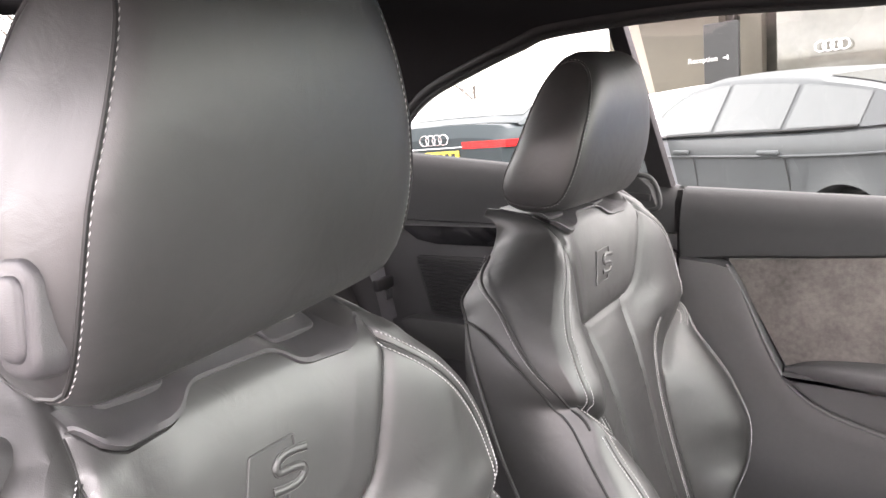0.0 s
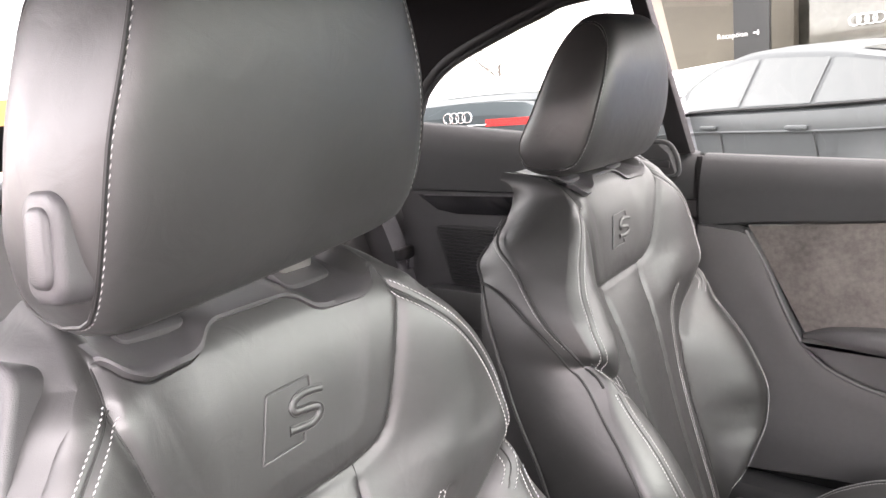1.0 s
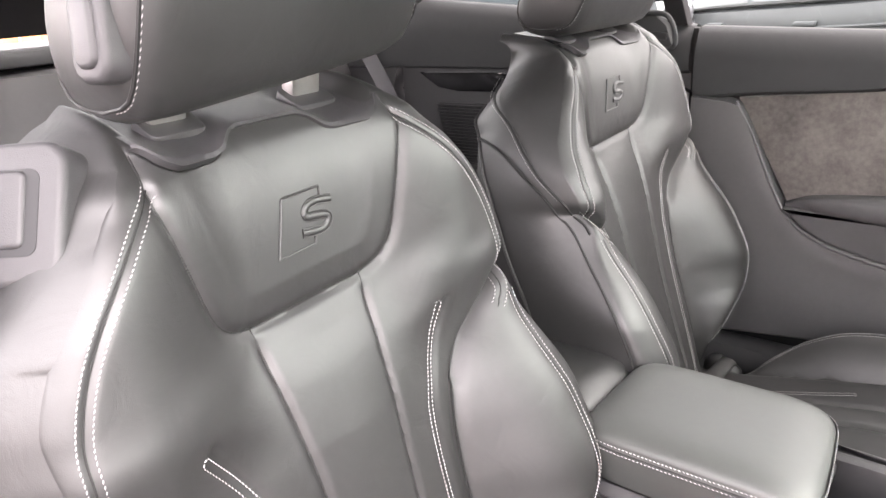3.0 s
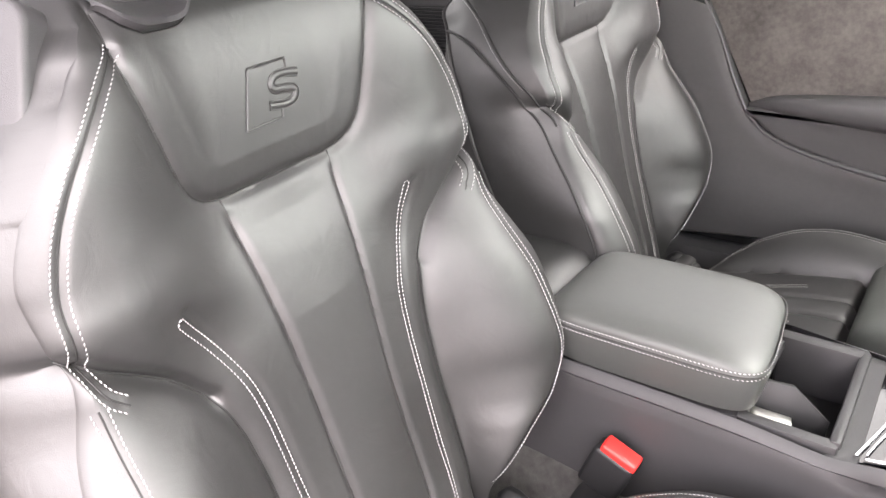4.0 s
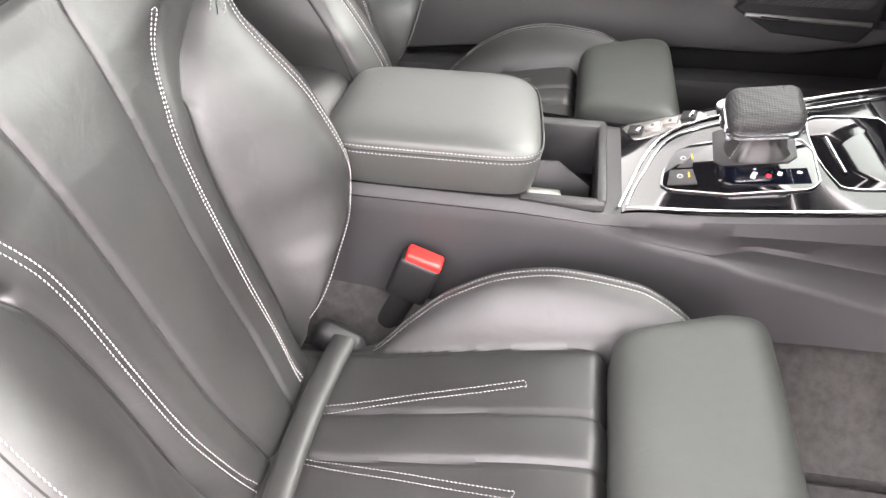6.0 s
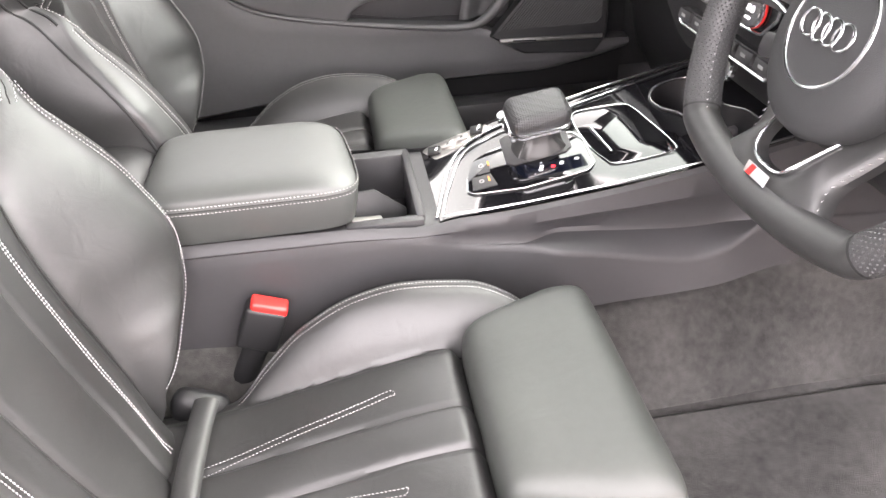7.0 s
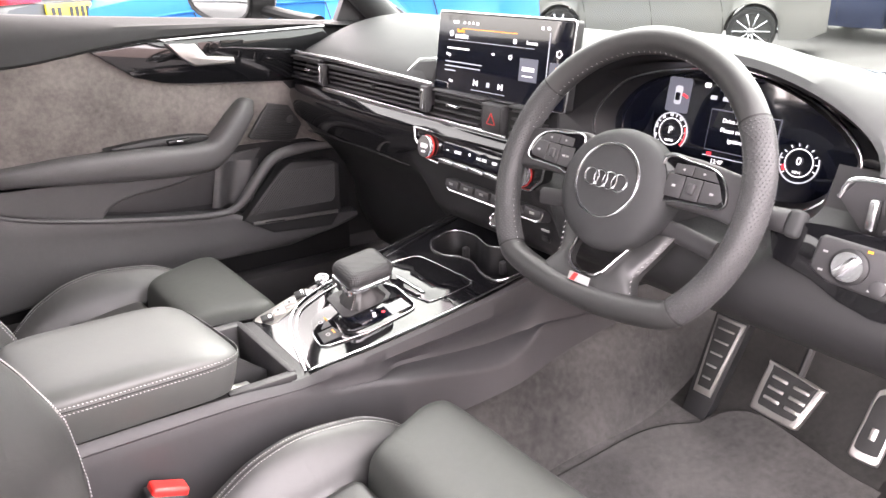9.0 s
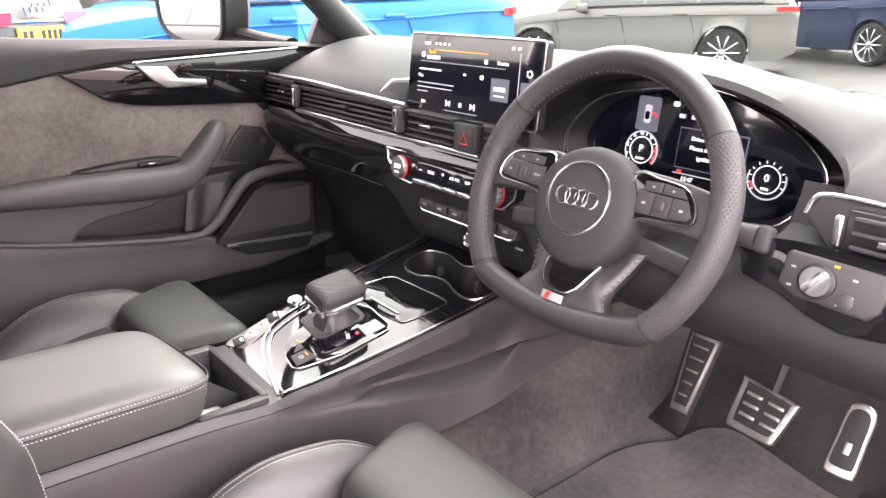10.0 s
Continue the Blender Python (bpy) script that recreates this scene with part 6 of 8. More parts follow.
# side spokes with key pads
for sg in (-1, 1):
    def flip_x(o):
        return [(sg * a, b) for a, b in o]

    arm_ = smooth_line([(0.055, 0.048), (0.090, 0.053), (0.135, 0.049), (0.172, 0.040), (0.178, 0.012), (0.172, -0.012), (0.155, -0.010), (0.130, -0.008), (0.085, -0.008), (0.055, -0.010)], 60, closed=True)
    part("spoke", wprism(flip_x(arm_), 0.003, 0.024, 0.005, 3), PLASTIC, wheel, "black plastic spoke")
    pad = smooth_line([(0.064, 0.0455), (0.100, 0.0465), (0.131, 0.0425), (0.147, 0.030), (0.154, 0.012), (0.150, 0.0035), (0.138, 0.0010), (0.100, -0.0005), (0.066, -0.0015)], 70, closed=True)
    kp = part("key_pad", wprism(flip_x(pad), 0.0075, 0.008, 0.001), GLOSS, wheel, "key pad in a chrome frame")
    part("pad_frame", tube(np.array([wm @ Vector((sg * a, b, 0.0075)) for a, b in pad]), 0.0013, 6, closed=True), CHROME, kp)
    keys = [[(0.080, 0.0355), (0.104, 0.0375), (0.104, 0.0215), (0.080, 0.0215)], [(0.1055, 0.0375), (0.130, 0.0350), (0.139, 0.0215), (0.1055, 0.0215)],
            [(0.074, 0.0200), (0.097, 0.0200), (0.097, -0.0130), (0.074, -0.0140)], [(0.0985, 0.0200), (0.120, 0.0200), (0.120, -0.0120), (0.0985, -0.0130)], [(0.1215, 0.0200), (0.1400, 0.0200), (0.1490, -0.001), (0.1450, -0.0080), (0.1215, -0.0115)]]
    for i, o in enumerate(keys):
        o = [(a, 0.0020 + (b + 0.014) * 0.80) for a, b in o]
        ky = part("key", wprism(flip_x(o), 0.0092, 0.003, 0.0008), PLASTIC, kp)
        mx, my = sum(a for a, b in o) / len(o), sum(b for a, b in o) / len(o)
        if sg < 0 and i == 2:
            part("lettering", text("VIEW", 0.0050, wm @ pose(sg * mx, my, 0.0095)), ICON, ky)
        elif i < 2:
            d = 1 if (i == 0) == (sg < 0) else -1
            part("icon", wprism([(sg * mx - 0.002 * d, my - 0.0016), (sg * mx + 0.002 * d, my), (sg * mx - 0.002 * d, my + 0.0016)], 0.0095, 0.0004, 0), ICON, ky)
        elif i == 3:
            part("scroll_wheel", box(wm @ Vector((sg * mx, my, 0.0098)), (0.0095, 0.0125, 0.006), 0.0022, w3, 3), PLASTIC, ky, "ribbed scroll wheel")
        else:
            part("icon", box(wm @ Vector((sg * mx, my, 0.0094)), (0.0045, 0.0028, 0.0006), 0, w3), ICON, ky)
    # lower spoke: dished towards the hub, splayed to the foot, with an opening in the middle
    inn = smooth_line([(0.046, -0.048), (0.038, -0.080), (0.030, -0.106), (0.021, -0.117), (0.010, -0.1205), (0.0, -0.1205)], 50)
    outl = smooth_line([(0.088, -0.044), (0.072, -0.082), (0.064, -0.110), (0.078, -0.138), (0.060, -0.160), (0.0, -0.164)], 50)
    rows = []
    for q, (a, b) in enumerate(zip(inn, outl)):
        zc = -0.026 + 0.032 * float(ease(q / 36))
        r = [(a[0], a[1], zc - 0.014)]
        for v_ in np.linspace(0, 1, 11):
            p = a + (b - a) * v_
            r.append((p[0], p[1], zc + 0.003 - 0.006 * abs(2 * v_ - 1) ** 4))
        r.append((b[0], b[1], zc - 0.014))
        rows.append([wm @ Vector((sg * x, y, z)) for x, y, z in r])
    part("lower_spoke", grid(np.array(rows), flip=sg > 0), LEATHER, wheel, "leather-covered lower spoke")
    edge = [wm @ Vector((sg * a[0], a[1], -0.0255 + 0.032 * float(ease(q / 36)))) for q, a in enumerate(inn)]
    part("spoke_trim", tube(np.array(edge), 0.0019, 8), CHROME, wheel, "thin chrome trim")
    seam_ = np.array([wm @ Vector((sg * (b[0] - 0.002), b[1], -0.0245 + 0.032 * float(ease(q / 36)))) for q, b in enumerate(outl[:30])])
    part("stitching", stitches(seam_, np.array([tuple(WN)] * 30), 0.0045, 0.0035, 0.0007, 1.2), THREAD, wheel)
bd = part("badge", box(wm @ Vector((0.002, -0.129, 0.0132)), (0.034, 0.011, 0.0014), 0.0005, w3), ICON, wheel, "small silver and red badge")
part("red_bar", prism([(-0.006, -0.005), (0.001, -0.005), (0.005, 0.005), (-0.002, 0.005)], wm @ Vector((-0.005, -0.129, 0.0146)), WX, WY, 0.001), RED, bd)
part("column", lathe([(0.050, -0.02), (0.056, -0.06), (0.054, -0.14), (0.050, -0.22)], wm, 28), PLASTIC, wheel, "black column shroud")
for sg in (-1, 1):
    st = smooth_line([wm @ Vector((sg * 0.05, 0.004, -0.055)), wm @ Vector((sg * 0.12, 0.010, -0.050)), wm @ Vector((sg * 0.205, 0.012, -0.045))], 16)
    stalk = part("stalk", tube(st, lin(np.linspace(0, 1, 16), [0, 0.6, 1], [0.010, 0.012, 0.015]), 12, flat=(tuple(WN), 0.7)), PLASTIC, wheel, "black column stalk")
    part("stalk_end", box(wm @ Vector((sg * 0.213, 0.012, -0.044)), (0.018, 0.032, 0.020), 0.006, w3, 3), SOFT, stalk, "matt grey stalk tip")
    part("stalk_switch", box(wm @ Vector((sg * 0.176, 0.014, -0.036)), (0.018, 0.010, 0.006), 0.002, w3), PLASTIC_DARK, stalk)
    st2 = [wm @ Vector((sg * 0.06, -0.034, -0.036)), wm @ Vector((sg * 0.140, -0.044, -0.032))]
    part("shift_paddle", tube(resample(np.array(st2), 8), 0.012, 10, flat=(tuple(WN), 0.4)), PLASTIC, wheel)


# ---- passenger door ----
door = thing("car_door", (0.45, 0.69, 0.3), "closed passenger door with suede insert and black trim", "car door")


def dprism(outline, y, depth, bevel=0.002, seg=2):
    """A plate on the door, outline in (x, z), facing the cabin."""
    return prism(outline, (0, y, 0), (1, 0, 0), (0, 0, 1), depth, bevel, seg)


# black strip added so that the gap behind the door stays in shade
part("gap_filler", box((-0.048, 0.705, 0.58), (0.040, 0.05, 0.68), 0.006), RUBBER, door, "black strip added for the dark gap at the door's rear edge")
belt = []
for x in np.linspace(-0.036, 1.03, 50):
    zt = float(lin(x, [-0.04, 0.15, 0.4, 0.66, 1.0], [0.922, 0.914, 0.904, 0.898, 0.888]))
    lo = float(soft_lin(x, [-0.04, 0.05, 0.30, 0.43, 0.57, 0.94, 1.03], [0.788, 0.798, 0.816, 0.840, 0.860, 0.880, 0.872]))
    belt.append([(x, 0.715, zt - 0.004), (x, 0.700, zt + 0.002), (x, 0.684, zt), (x, 0.668, zt - 0.010), (x, 0.655, (zt * 0.7 + lo * 0.3)), (x, 0.650, (zt + lo) / 2), (x, 0.652, lo + 0.006), (x, 0.660, lo), (x, 0.675, lo - 0.002)])
part("belt_pad", grid(np.array(belt), flip=True), SOFT, door, "soft black pad along the window line")
part("door_body", dprism([(-0.036, 0.24), (1.02, 0.24), (1.02, 0.885), (0.4, 0.895), (-0.036, 0.90)], 0.676, 0.05, 0.004), PLASTIC_DARK, door)
part("suede_insert", dprism([(0.048, 0.795), (0.30, 0.815), (0.429, 0.838), (0.506, 0.786), (0.617, 0.765), (0.84, 0.757), (0.905, 0.69), (0.985, 0.585), (0.90, 0.618), (0.78, 0.62), (0.66, 0.62), (0.43, 0.605), (0.158, 0.588)], 0.664, 0.012, 0.003), SUEDE, door, "grey-brown suede insert")
tr = part("trim_panel", dprism([(0.426, 0.839), (0.569, 0.8585), (0.94, 0.879), (0.985, 0.83), (0.965, 0.765), (0.84, 0.760), (0.617, 0.767), (0.560, 0.772), (0.506, 0.786)], 0.655, 0.02, 0.003), GLOSS, door, "piano-black door trim")
part("chrome_strip", tube(np.array([(x, 0.652, float(lin(x, [0.565, 0.94], [0.858, 0.881]))) for x in np.linspace(0.565, 0.945, 20)]), 0.0032, 8, flat=((0, 0, 1), 1.1)), CHROME, tr)
part("chrome_line", tube(np.array([(0.426, 0.654, 0.840), (0.50, 0.654, 0.851), (0.565, 0.653, 0.860)]), 0.0014, 6), CHROME, tr)
part("release_handle", dprism([(0.572, 0.852), (0.632, 0.850), (0.655, 0.824), (0.715, 0.820), (0.719, 0.806), (0.628, 0.804), (0.602, 0.820)], 0.642, 0.014, 0.004, 3), STEEL, tr, "satin chrome door release")
part("handle_recess", dprism([(0.640, 0.852), (0.745, 0.858), (0.735, 0.806), (0.66, 0.808)], 0.6535, 0.006, 0.001), GLOSS, tr)
# lower panel with its bright-edged swage
sw = smooth_line([(0.050, 0.645, 0.790), (0.085, 0.642, 0.730), (0.125, 0.640, 0.640), (0.160, 0.638, 0.582), (0.215, 0.634, 0.545), (0.31, 0.630, 0.520), (0.48, 0.626, 0.494), (0.63, 0.624, 0.478), (0.69, 0.622, 0.490), (0.74, 0.622, 0.545), (0.785, 0.624, 0.590), (0.86, 0.630, 0.604), (0.97, 0.640, 0.600)], 110)
part("swage", tube(sw, lin(np.linspace(0, 1, 110), [0, 0.3, 0.5, 0.68, 0.76, 0.9, 1], [0.003, 0.004, 0.006, 0.008, 0.013, 0.013, 0.007]), 14), DOORSKIN, door, "raised swage line")
rows = []
for x in np.linspace(-0.034, 1.02, 60):
    ztop = float(soft_lin(x, [-0.034, 0.05, 0.085, 0.125, 0.16, 0.215, 0.31, 0.48, 0.63, 0.69, 0.72, 1.02], [0.80, 0.79, 0.73, 0.64, 0.582, 0.545, 0.52, 0.494, 0.478, 0.470, 0.455, 0.42]))
    r = [(x, 0.672, ztop), (x, 0.640, ztop - 0.004)]
    for u in np.linspace(0, 1, 10)[1:]:
        zlow = float(lin(x, [-0.034, 0.10, 0.40, 0.83, 0.96, 1.02], [0.315, 0.330, 0.362, 0.362, 0.384, 0.40]))
        z = ztop + (zlow - ztop) * u
        r.append((x, 0.634 + 0.010 * u ** 2 + 0.003 * math.sin(u * 6), z))
    r += [(x, 0.652, zlow - 0.006), (x, 0.674, zlow - 0.010)]
    rows.append(r)
part("lower_panel", grid(np.array(rows), flip=True), DOORSKIN, door, "black grained lower door panel")
# armrest that runs up into the pull handle: flat front, rounded edges
ap = smooth_line([(0.150, 0.601), (0.20, 0.611), (0.284, 0.616), (0.40, 0.6165), (0.52, 0.6135), (0.60, 0.612), (0.640, 0.618), (0.672, 0.643), (0.703, 0.679), (0.732, 0.711), (0.752, 0.720)], 90)
an = np.linspace(0, 1, 90)
ah = soft_lin(an, [0, 0.07, 0.2, 0.37, 0.6, 0.72, 0.82, 0.92, 0.97, 1.0], [0.005, 0.014, 0.020, 0.028, 0.032, 0.032, 0.026, 0.023, 0.020, 0.006])
ay = soft_lin(an, [0, 0.1, 0.2, 0.4, 0.7, 0.85, 0.95, 1.0], [0.650, 0.622, 0.606, 0.594, 0.590, 0.595, 0.606, 0.640])
tn = np.gradient(ap, axis=0)
tn /= np.linalg.norm(tn, axis=1)[:, None]
rows = []
for p, t, h, yf in zip(ap, tn, ah, ay):
    up_ = np.array((-t[1], t[0]))
    d = 0.668 - yf
    sec = [(0.668, 0.80), (yf + 0.55 * d, 0.98), (yf + 0.22 * d, 1.0), (yf + 0.10 * d, 0.93), (yf + 0.03 * d, 0.78), (yf, 0.55), (yf, 0.0), (yf + 0.03 * d, -0.45), (yf + 0.11 * d, -0.80), (yf + 0.24 * d, -0.97), (yf + 0.5 * d, -1.0), (0.668, -0.86)]
    rows.append([(p[0] + up_[0] * h * v, y, p[1] + up_[1] * h * v) for y, v in sec])
part("armrest", grid(np.array(rows)), DOORSKIN, door, "smooth charcoal armrest and pull handle")
part("handle_end", ([tuple(q) for q in rows[-1]], [tuple(range(12))]), DOORSKIN, door)
part("switch_plate", dprism([tuple(q) for q in smooth_line([(0.425, 0.646), (0.50, 0.642), (0.60, 0.640), (0.648, 0.652), (0.60, 0.660), (0.50, 0.656)], 40, closed=True)], 0.640, 0.03, 0.003), PLASTIC_DARK, door, "black window switch plate")
web = [(0.150, 0.600), (0.30, 0.606), (0.60, 0.600), (0.625, 0.580), (0.556, 0.556), (0.490, 0.549), (0.445, 0.540), (0.412, 0.522), (0.398, 0.504), (0.30, 0.522), (0.215, 0.548), (0.172, 0.578)]
part("armrest_web", dprism([tuple(p) for p in smooth_line(web, 80, closed=True)], 0.628, 0.04, 0.010, 4), DOORSKIN, door, "charcoal panel under the armrest")
wsw = part("window_switch", box((0.575, 0.636, 0.652), (0.050, 0.016, 0.008), 0.003, pose(0, 0, 0, 0, -3, 0)), PLASTIC_DARK, door)
part("switch_edge", box((0.575, 0.627, 0.653), (0.014, 0.003, 0.003), 0.001), CHROME, wsw)
part("pocket", dprism([(0.36, 0.520), (0.43, 0.565), (0.60, 0.575), (0.70, 0.600), (0.775, 0.606), (0.735, 0.55), (0.68, 0.49), (0.52, 0.494)], 0.668, 0.02, 0.002), PLASTIC, door, "dark door pocket")
# bottle hollow beside the loudspeaker
rows = []
for u in np.linspace(0, 1, 16):
    rows.append([(0.640 + 0.105 * v + 0.02 * u, 0.664 - 0.020 * math.cos(v * math.pi * 1.5 - 0.6) ** 2 * (1 - 0.5 * u), 0.486 + 0.100 * u) for v in np.linspace(0, 1, 16)])
part("bottle_hollow", grid(np.array(rows), flip=True), PLASTIC, door)
# loudspeakers
spk = part("speaker_grille", dprism([(0.703, 0.450), (0.800, 0.558), (0.831, 0.575), (0.94, 0.568), (0.960, 0.556), (0.963, 0.432), (0.937, 0.395), (0.777, 0.407)], 0.622, 0.03, 0.006, 3), GRILLE, door, "black ribbed speaker grille")
for i in range(34):
    # slanting ribs, parallel to the grille's rear edge
    z0, z1 = 0.462, 0.556
    x0 = 0.722 + 0.0066 * i
    x1 = x0 + (z1 - z0) * 0.86
    if x1 > 0.945:
        z1 = z0 + (0.945 - x0) / 0.86
        x1 = 0.945
    if z1 - z0 > 0.012:
        part("rib", tube(np.array([(x0, 0.6195, z0), (x1, 0.6195, z1)]), 0.0017, 6), PLASTIC_DARK, spk)
part("chrome_bar", tube(np.array([(0.722, 0.616, 0.4420), (0.950, 0.620, 0.4335)]), 0.0040, 8, flat=((0, 0, 1), 1.2)), STEEL, spk, "satin chrome bar")
part("maker_plate", box((0.775, 0.6112, 0.4402), (0.05, 0.001, 0.003), 0, pose(0, 0, 0, 0, 3.5, 0)), PLASTIC_DARK, spk)
tw2 = part("tweeter_grille", dprism([(0.742, 0.638), (0.777, 0.688), (0.797, 0.711), (0.848, 0.702), (0.880, 0.656), (0.862, 0.622), (0.850, 0.615), (0.752, 0.630)], 0.656, 0.01, 0.004), GRILLE, door, "small ribbed tweeter grille")
for i in range(13):
    z = 0.632 + 0.0058 * i
    xa, xb = 0.750 + 0.62 * max(0, z - 0.640), 0.872 - 0.55 * max(0, z - 0.656) - 0.5 * max(0, 0.650 - z)
    part("rib", box(((xa + xb) / 2, 0.6535, z - 0.004), (xb - xa - 0.008, 0.004, 0.0024), 0.001, pose(0, 0, 0, 0, 5, 0)), PLASTIC_DARK, tw2)
part("tweeter_cap", lathe([(0.010, 0.0), (0.009, 0.003), (0.0, 0.003)], frame_m((0.845, 0.652, 0.672), (1, 0, 0), (0, 0, 1)), 18), PLASTIC, tw2)

# ---- side trim behind the doors ----
def quarter(sg):
    q = thing("rear_side_trim", (-0.4, sg * 0.7, 0.3), "black rear side trim with speaker grille and gloss handle", "side trim", "rear side trims")

    def dp(outline, y, depth, bevel=0.003):
        if sg > 0:
            return prism(outline, (0, y, 0), (1, 0, 0), (0, 0, 1), depth, bevel)
        return prism([(-a, b) for a, b in outline], (0, -y, 0), (-1, 0, 0), (0, 0, 1), depth, bevel)

    rows = []
    for x in np.linspace(-0.048, -1.0, 40):
        zt = float(lin(x, [-1.0, -0.73, -0.41, -0.13, -0.05], [1.02, 1.0, 0.968, 0.940, 0.924]))
        inn = 0.03 * float(np.clip((-0.72 - x) / 0.28, 0, 1))
        rows.append([(x, sg * (0.72 - inn), zt - 0.004), (x, sg * (0.698 - inn), zt + 0.002), (x, sg * (0.680 - inn), zt - 0.003), (x, sg * (0.662 - inn), zt - 0.025), (x, sg * (0.655 - inn), zt - 0.07), (x, sg * (0.658 - inn), 0.842), (x, sg * (0.672 - inn), 0.836)])
    part("belt_pad", grid(np.array(rows), flip=sg < 0), SOFT, q, "soft black pad under the rear window")
    part("side_panel", dp([(-0.048, 0.24), (-0.048, 0.838), (-0.80, 0.838), (-0.80, 0.24)], 0.674, 0.03), PLASTIC, q)
    part("post", dp([(-0.045, 0.24), (-0.045, 0.80), (-0.10, 0.835), (-0.19, 0.82), (-0.16, 0.24)], 0.660, 0.03), PLASTIC, q)
    part("handle_recess", dp([(-0.74, 0.826), (-0.45, 0.832), (-0.45, 0.785), (-0.62, 0.782), (-0.68, 0.790)], 0.668, 0.012), GLOSS, q, "piano-black handle recess")
    part("handle_edge", tube(np.array([(-0.715, sg * 0.663, 0.8265), (-0.45, sg * 0.663, 0.8325)]), 0.0016, 6), PLASTIC, q)
    g = part("speaker_grille", dp([(-0.690, 0.735), (-0.680, 0.752), (-0.40, 0.760), (-0.40, 0.612), (-0.638, 0.606), (-0.652, 0.612)], 0.668, 0.012), GRILLE, q, "black ribbed speaker grille")
    for i in range(17):
        z = 0.620 + 0.0080 * i
        x0 = -0.642 - 0.042 * (z - 0.612) / 0.14
        part("rib", box(((x0 - 0.41) / 2, sg * 0.6655, z), (-0.41 - x0, 0.006, 0.0034), 0.001), PLASTIC_DARK, g)
    part("elbow_rest", dp([(-0.735, 0.588), (-0.70, 0.600), (-0.35, 0.606), (-0.35, 0.50), (-0.62, 0.505), (-0.70, 0.525)], 0.640, 0.06, 0.012), LEATHER, q, "padded black elbow rest")
    # rear pillar trim
    part("pillar_trim", dp([(-0.74, 0.30), (-0.82, 0.78), (-0.80, 0.84), (-1.0, 0.84), (-1.0, 0.30)], 0.655, 0.04), PLASTIC, q)
    # belt slot in the corner by the door
    o = [(-0.172, 0.882), (-0.086, 0.884), (-0.080, 0.892), (-0.092, 0.928), (-0.115, 0.948), (-0.172, 0.952)]
    part("belt_guide", dp(o, 0.650, 0.02, 0.006), SOFT, q, "moulded belt guide")
    loop = smooth_line([(-0.178, 0.934), (-0.142, 0.949), (-0.098, 0.949), (-0.080, 0.932), (-0.072, 0.902), (-0.080, 0.886), (-0.123, 0.882)], 40)
    part("guide_rim", tube(np.array([(a, sg * 0.648, b) for a, b in loop]), 0.0050, 8), SOFT, q, "rounded rim of the belt slot")
    part("belt_slot", box((-0.128, sg * 0.649, 0.910), (0.075, 0.006, 0.014), 0.002, pose(0, 0, 0, 0, 4, 0)), PLASTIC_DARK, q)
    return q


quarter(1)
quarter(-1)
# second black filler, standing in for the gap's shade
solid("door_gap", joined(box((-0.042, 0.690, 0.58), (0.010, 0.035, 0.68), 0.0)), RUBBER, "black strip added for the shade in the gap behind the passenger door", "door seal", kind="structure")

# ---- rear bench ----
bench = thing("rear_bench", (-0.85, 0, 0.3), "black leather rear bench with two headrests", "rear bench")
rows = []
for y in np.linspace(-0.62, 0.62, 50):
    k = 0.04 * math.cos(y / 0.62 * math.pi * 2) - 0.03 * (abs(y) / 0.62) ** 6
    rows.append([(-0.78 + k - 0.20 * u, y, 0.42 + 0.50 * u) for u in np.linspace(0, 1, 10)] + [(-1.06 + k, y, 0.93)])
part("backrest", grid(np.array(rows)), LEATHER, bench)
rows = []
for y in np.linspace(-0.60, 0.60, 50):
    k = 0.025 * math.cos(y / 0.62 * math.pi * 2)
    rows.append([(-0.80 + 0.42 * u, y, 0.40 - k + 0.03 * math.sin(u * math.pi * 0.7)) for u in np.linspace(0, 1, 10)] + [(-0.37, y, 0.25)])
part("cushion", grid(np.array(rows), flip=False), LEATHER, bench)
for y in (-0.34, 0.34):
    hr = part("headrest", box((-0.985, y, 0.985), (0.085, 0.24, 0.13), 0.035, pose(0, 0, 0, 0, -15, 0), 5), LEATHER, bench, "low black leather rear headrest")
    part("stitching", stitches(np.array([(-0.945 - 0.03 * (z - 0.985), y - 0.085, z) for z in np.linspace(0.94, 1.03, 30)]), np.array([(1, 0, 0)] * 30)), THREAD, hr)
solid("parcel_shelf", box((-1.22, 0, 0.95), (0.42, 1.30, 0.03), 0.008), SOFT, "black hard cover behind the rear bench", "rear cover", kind="structure")

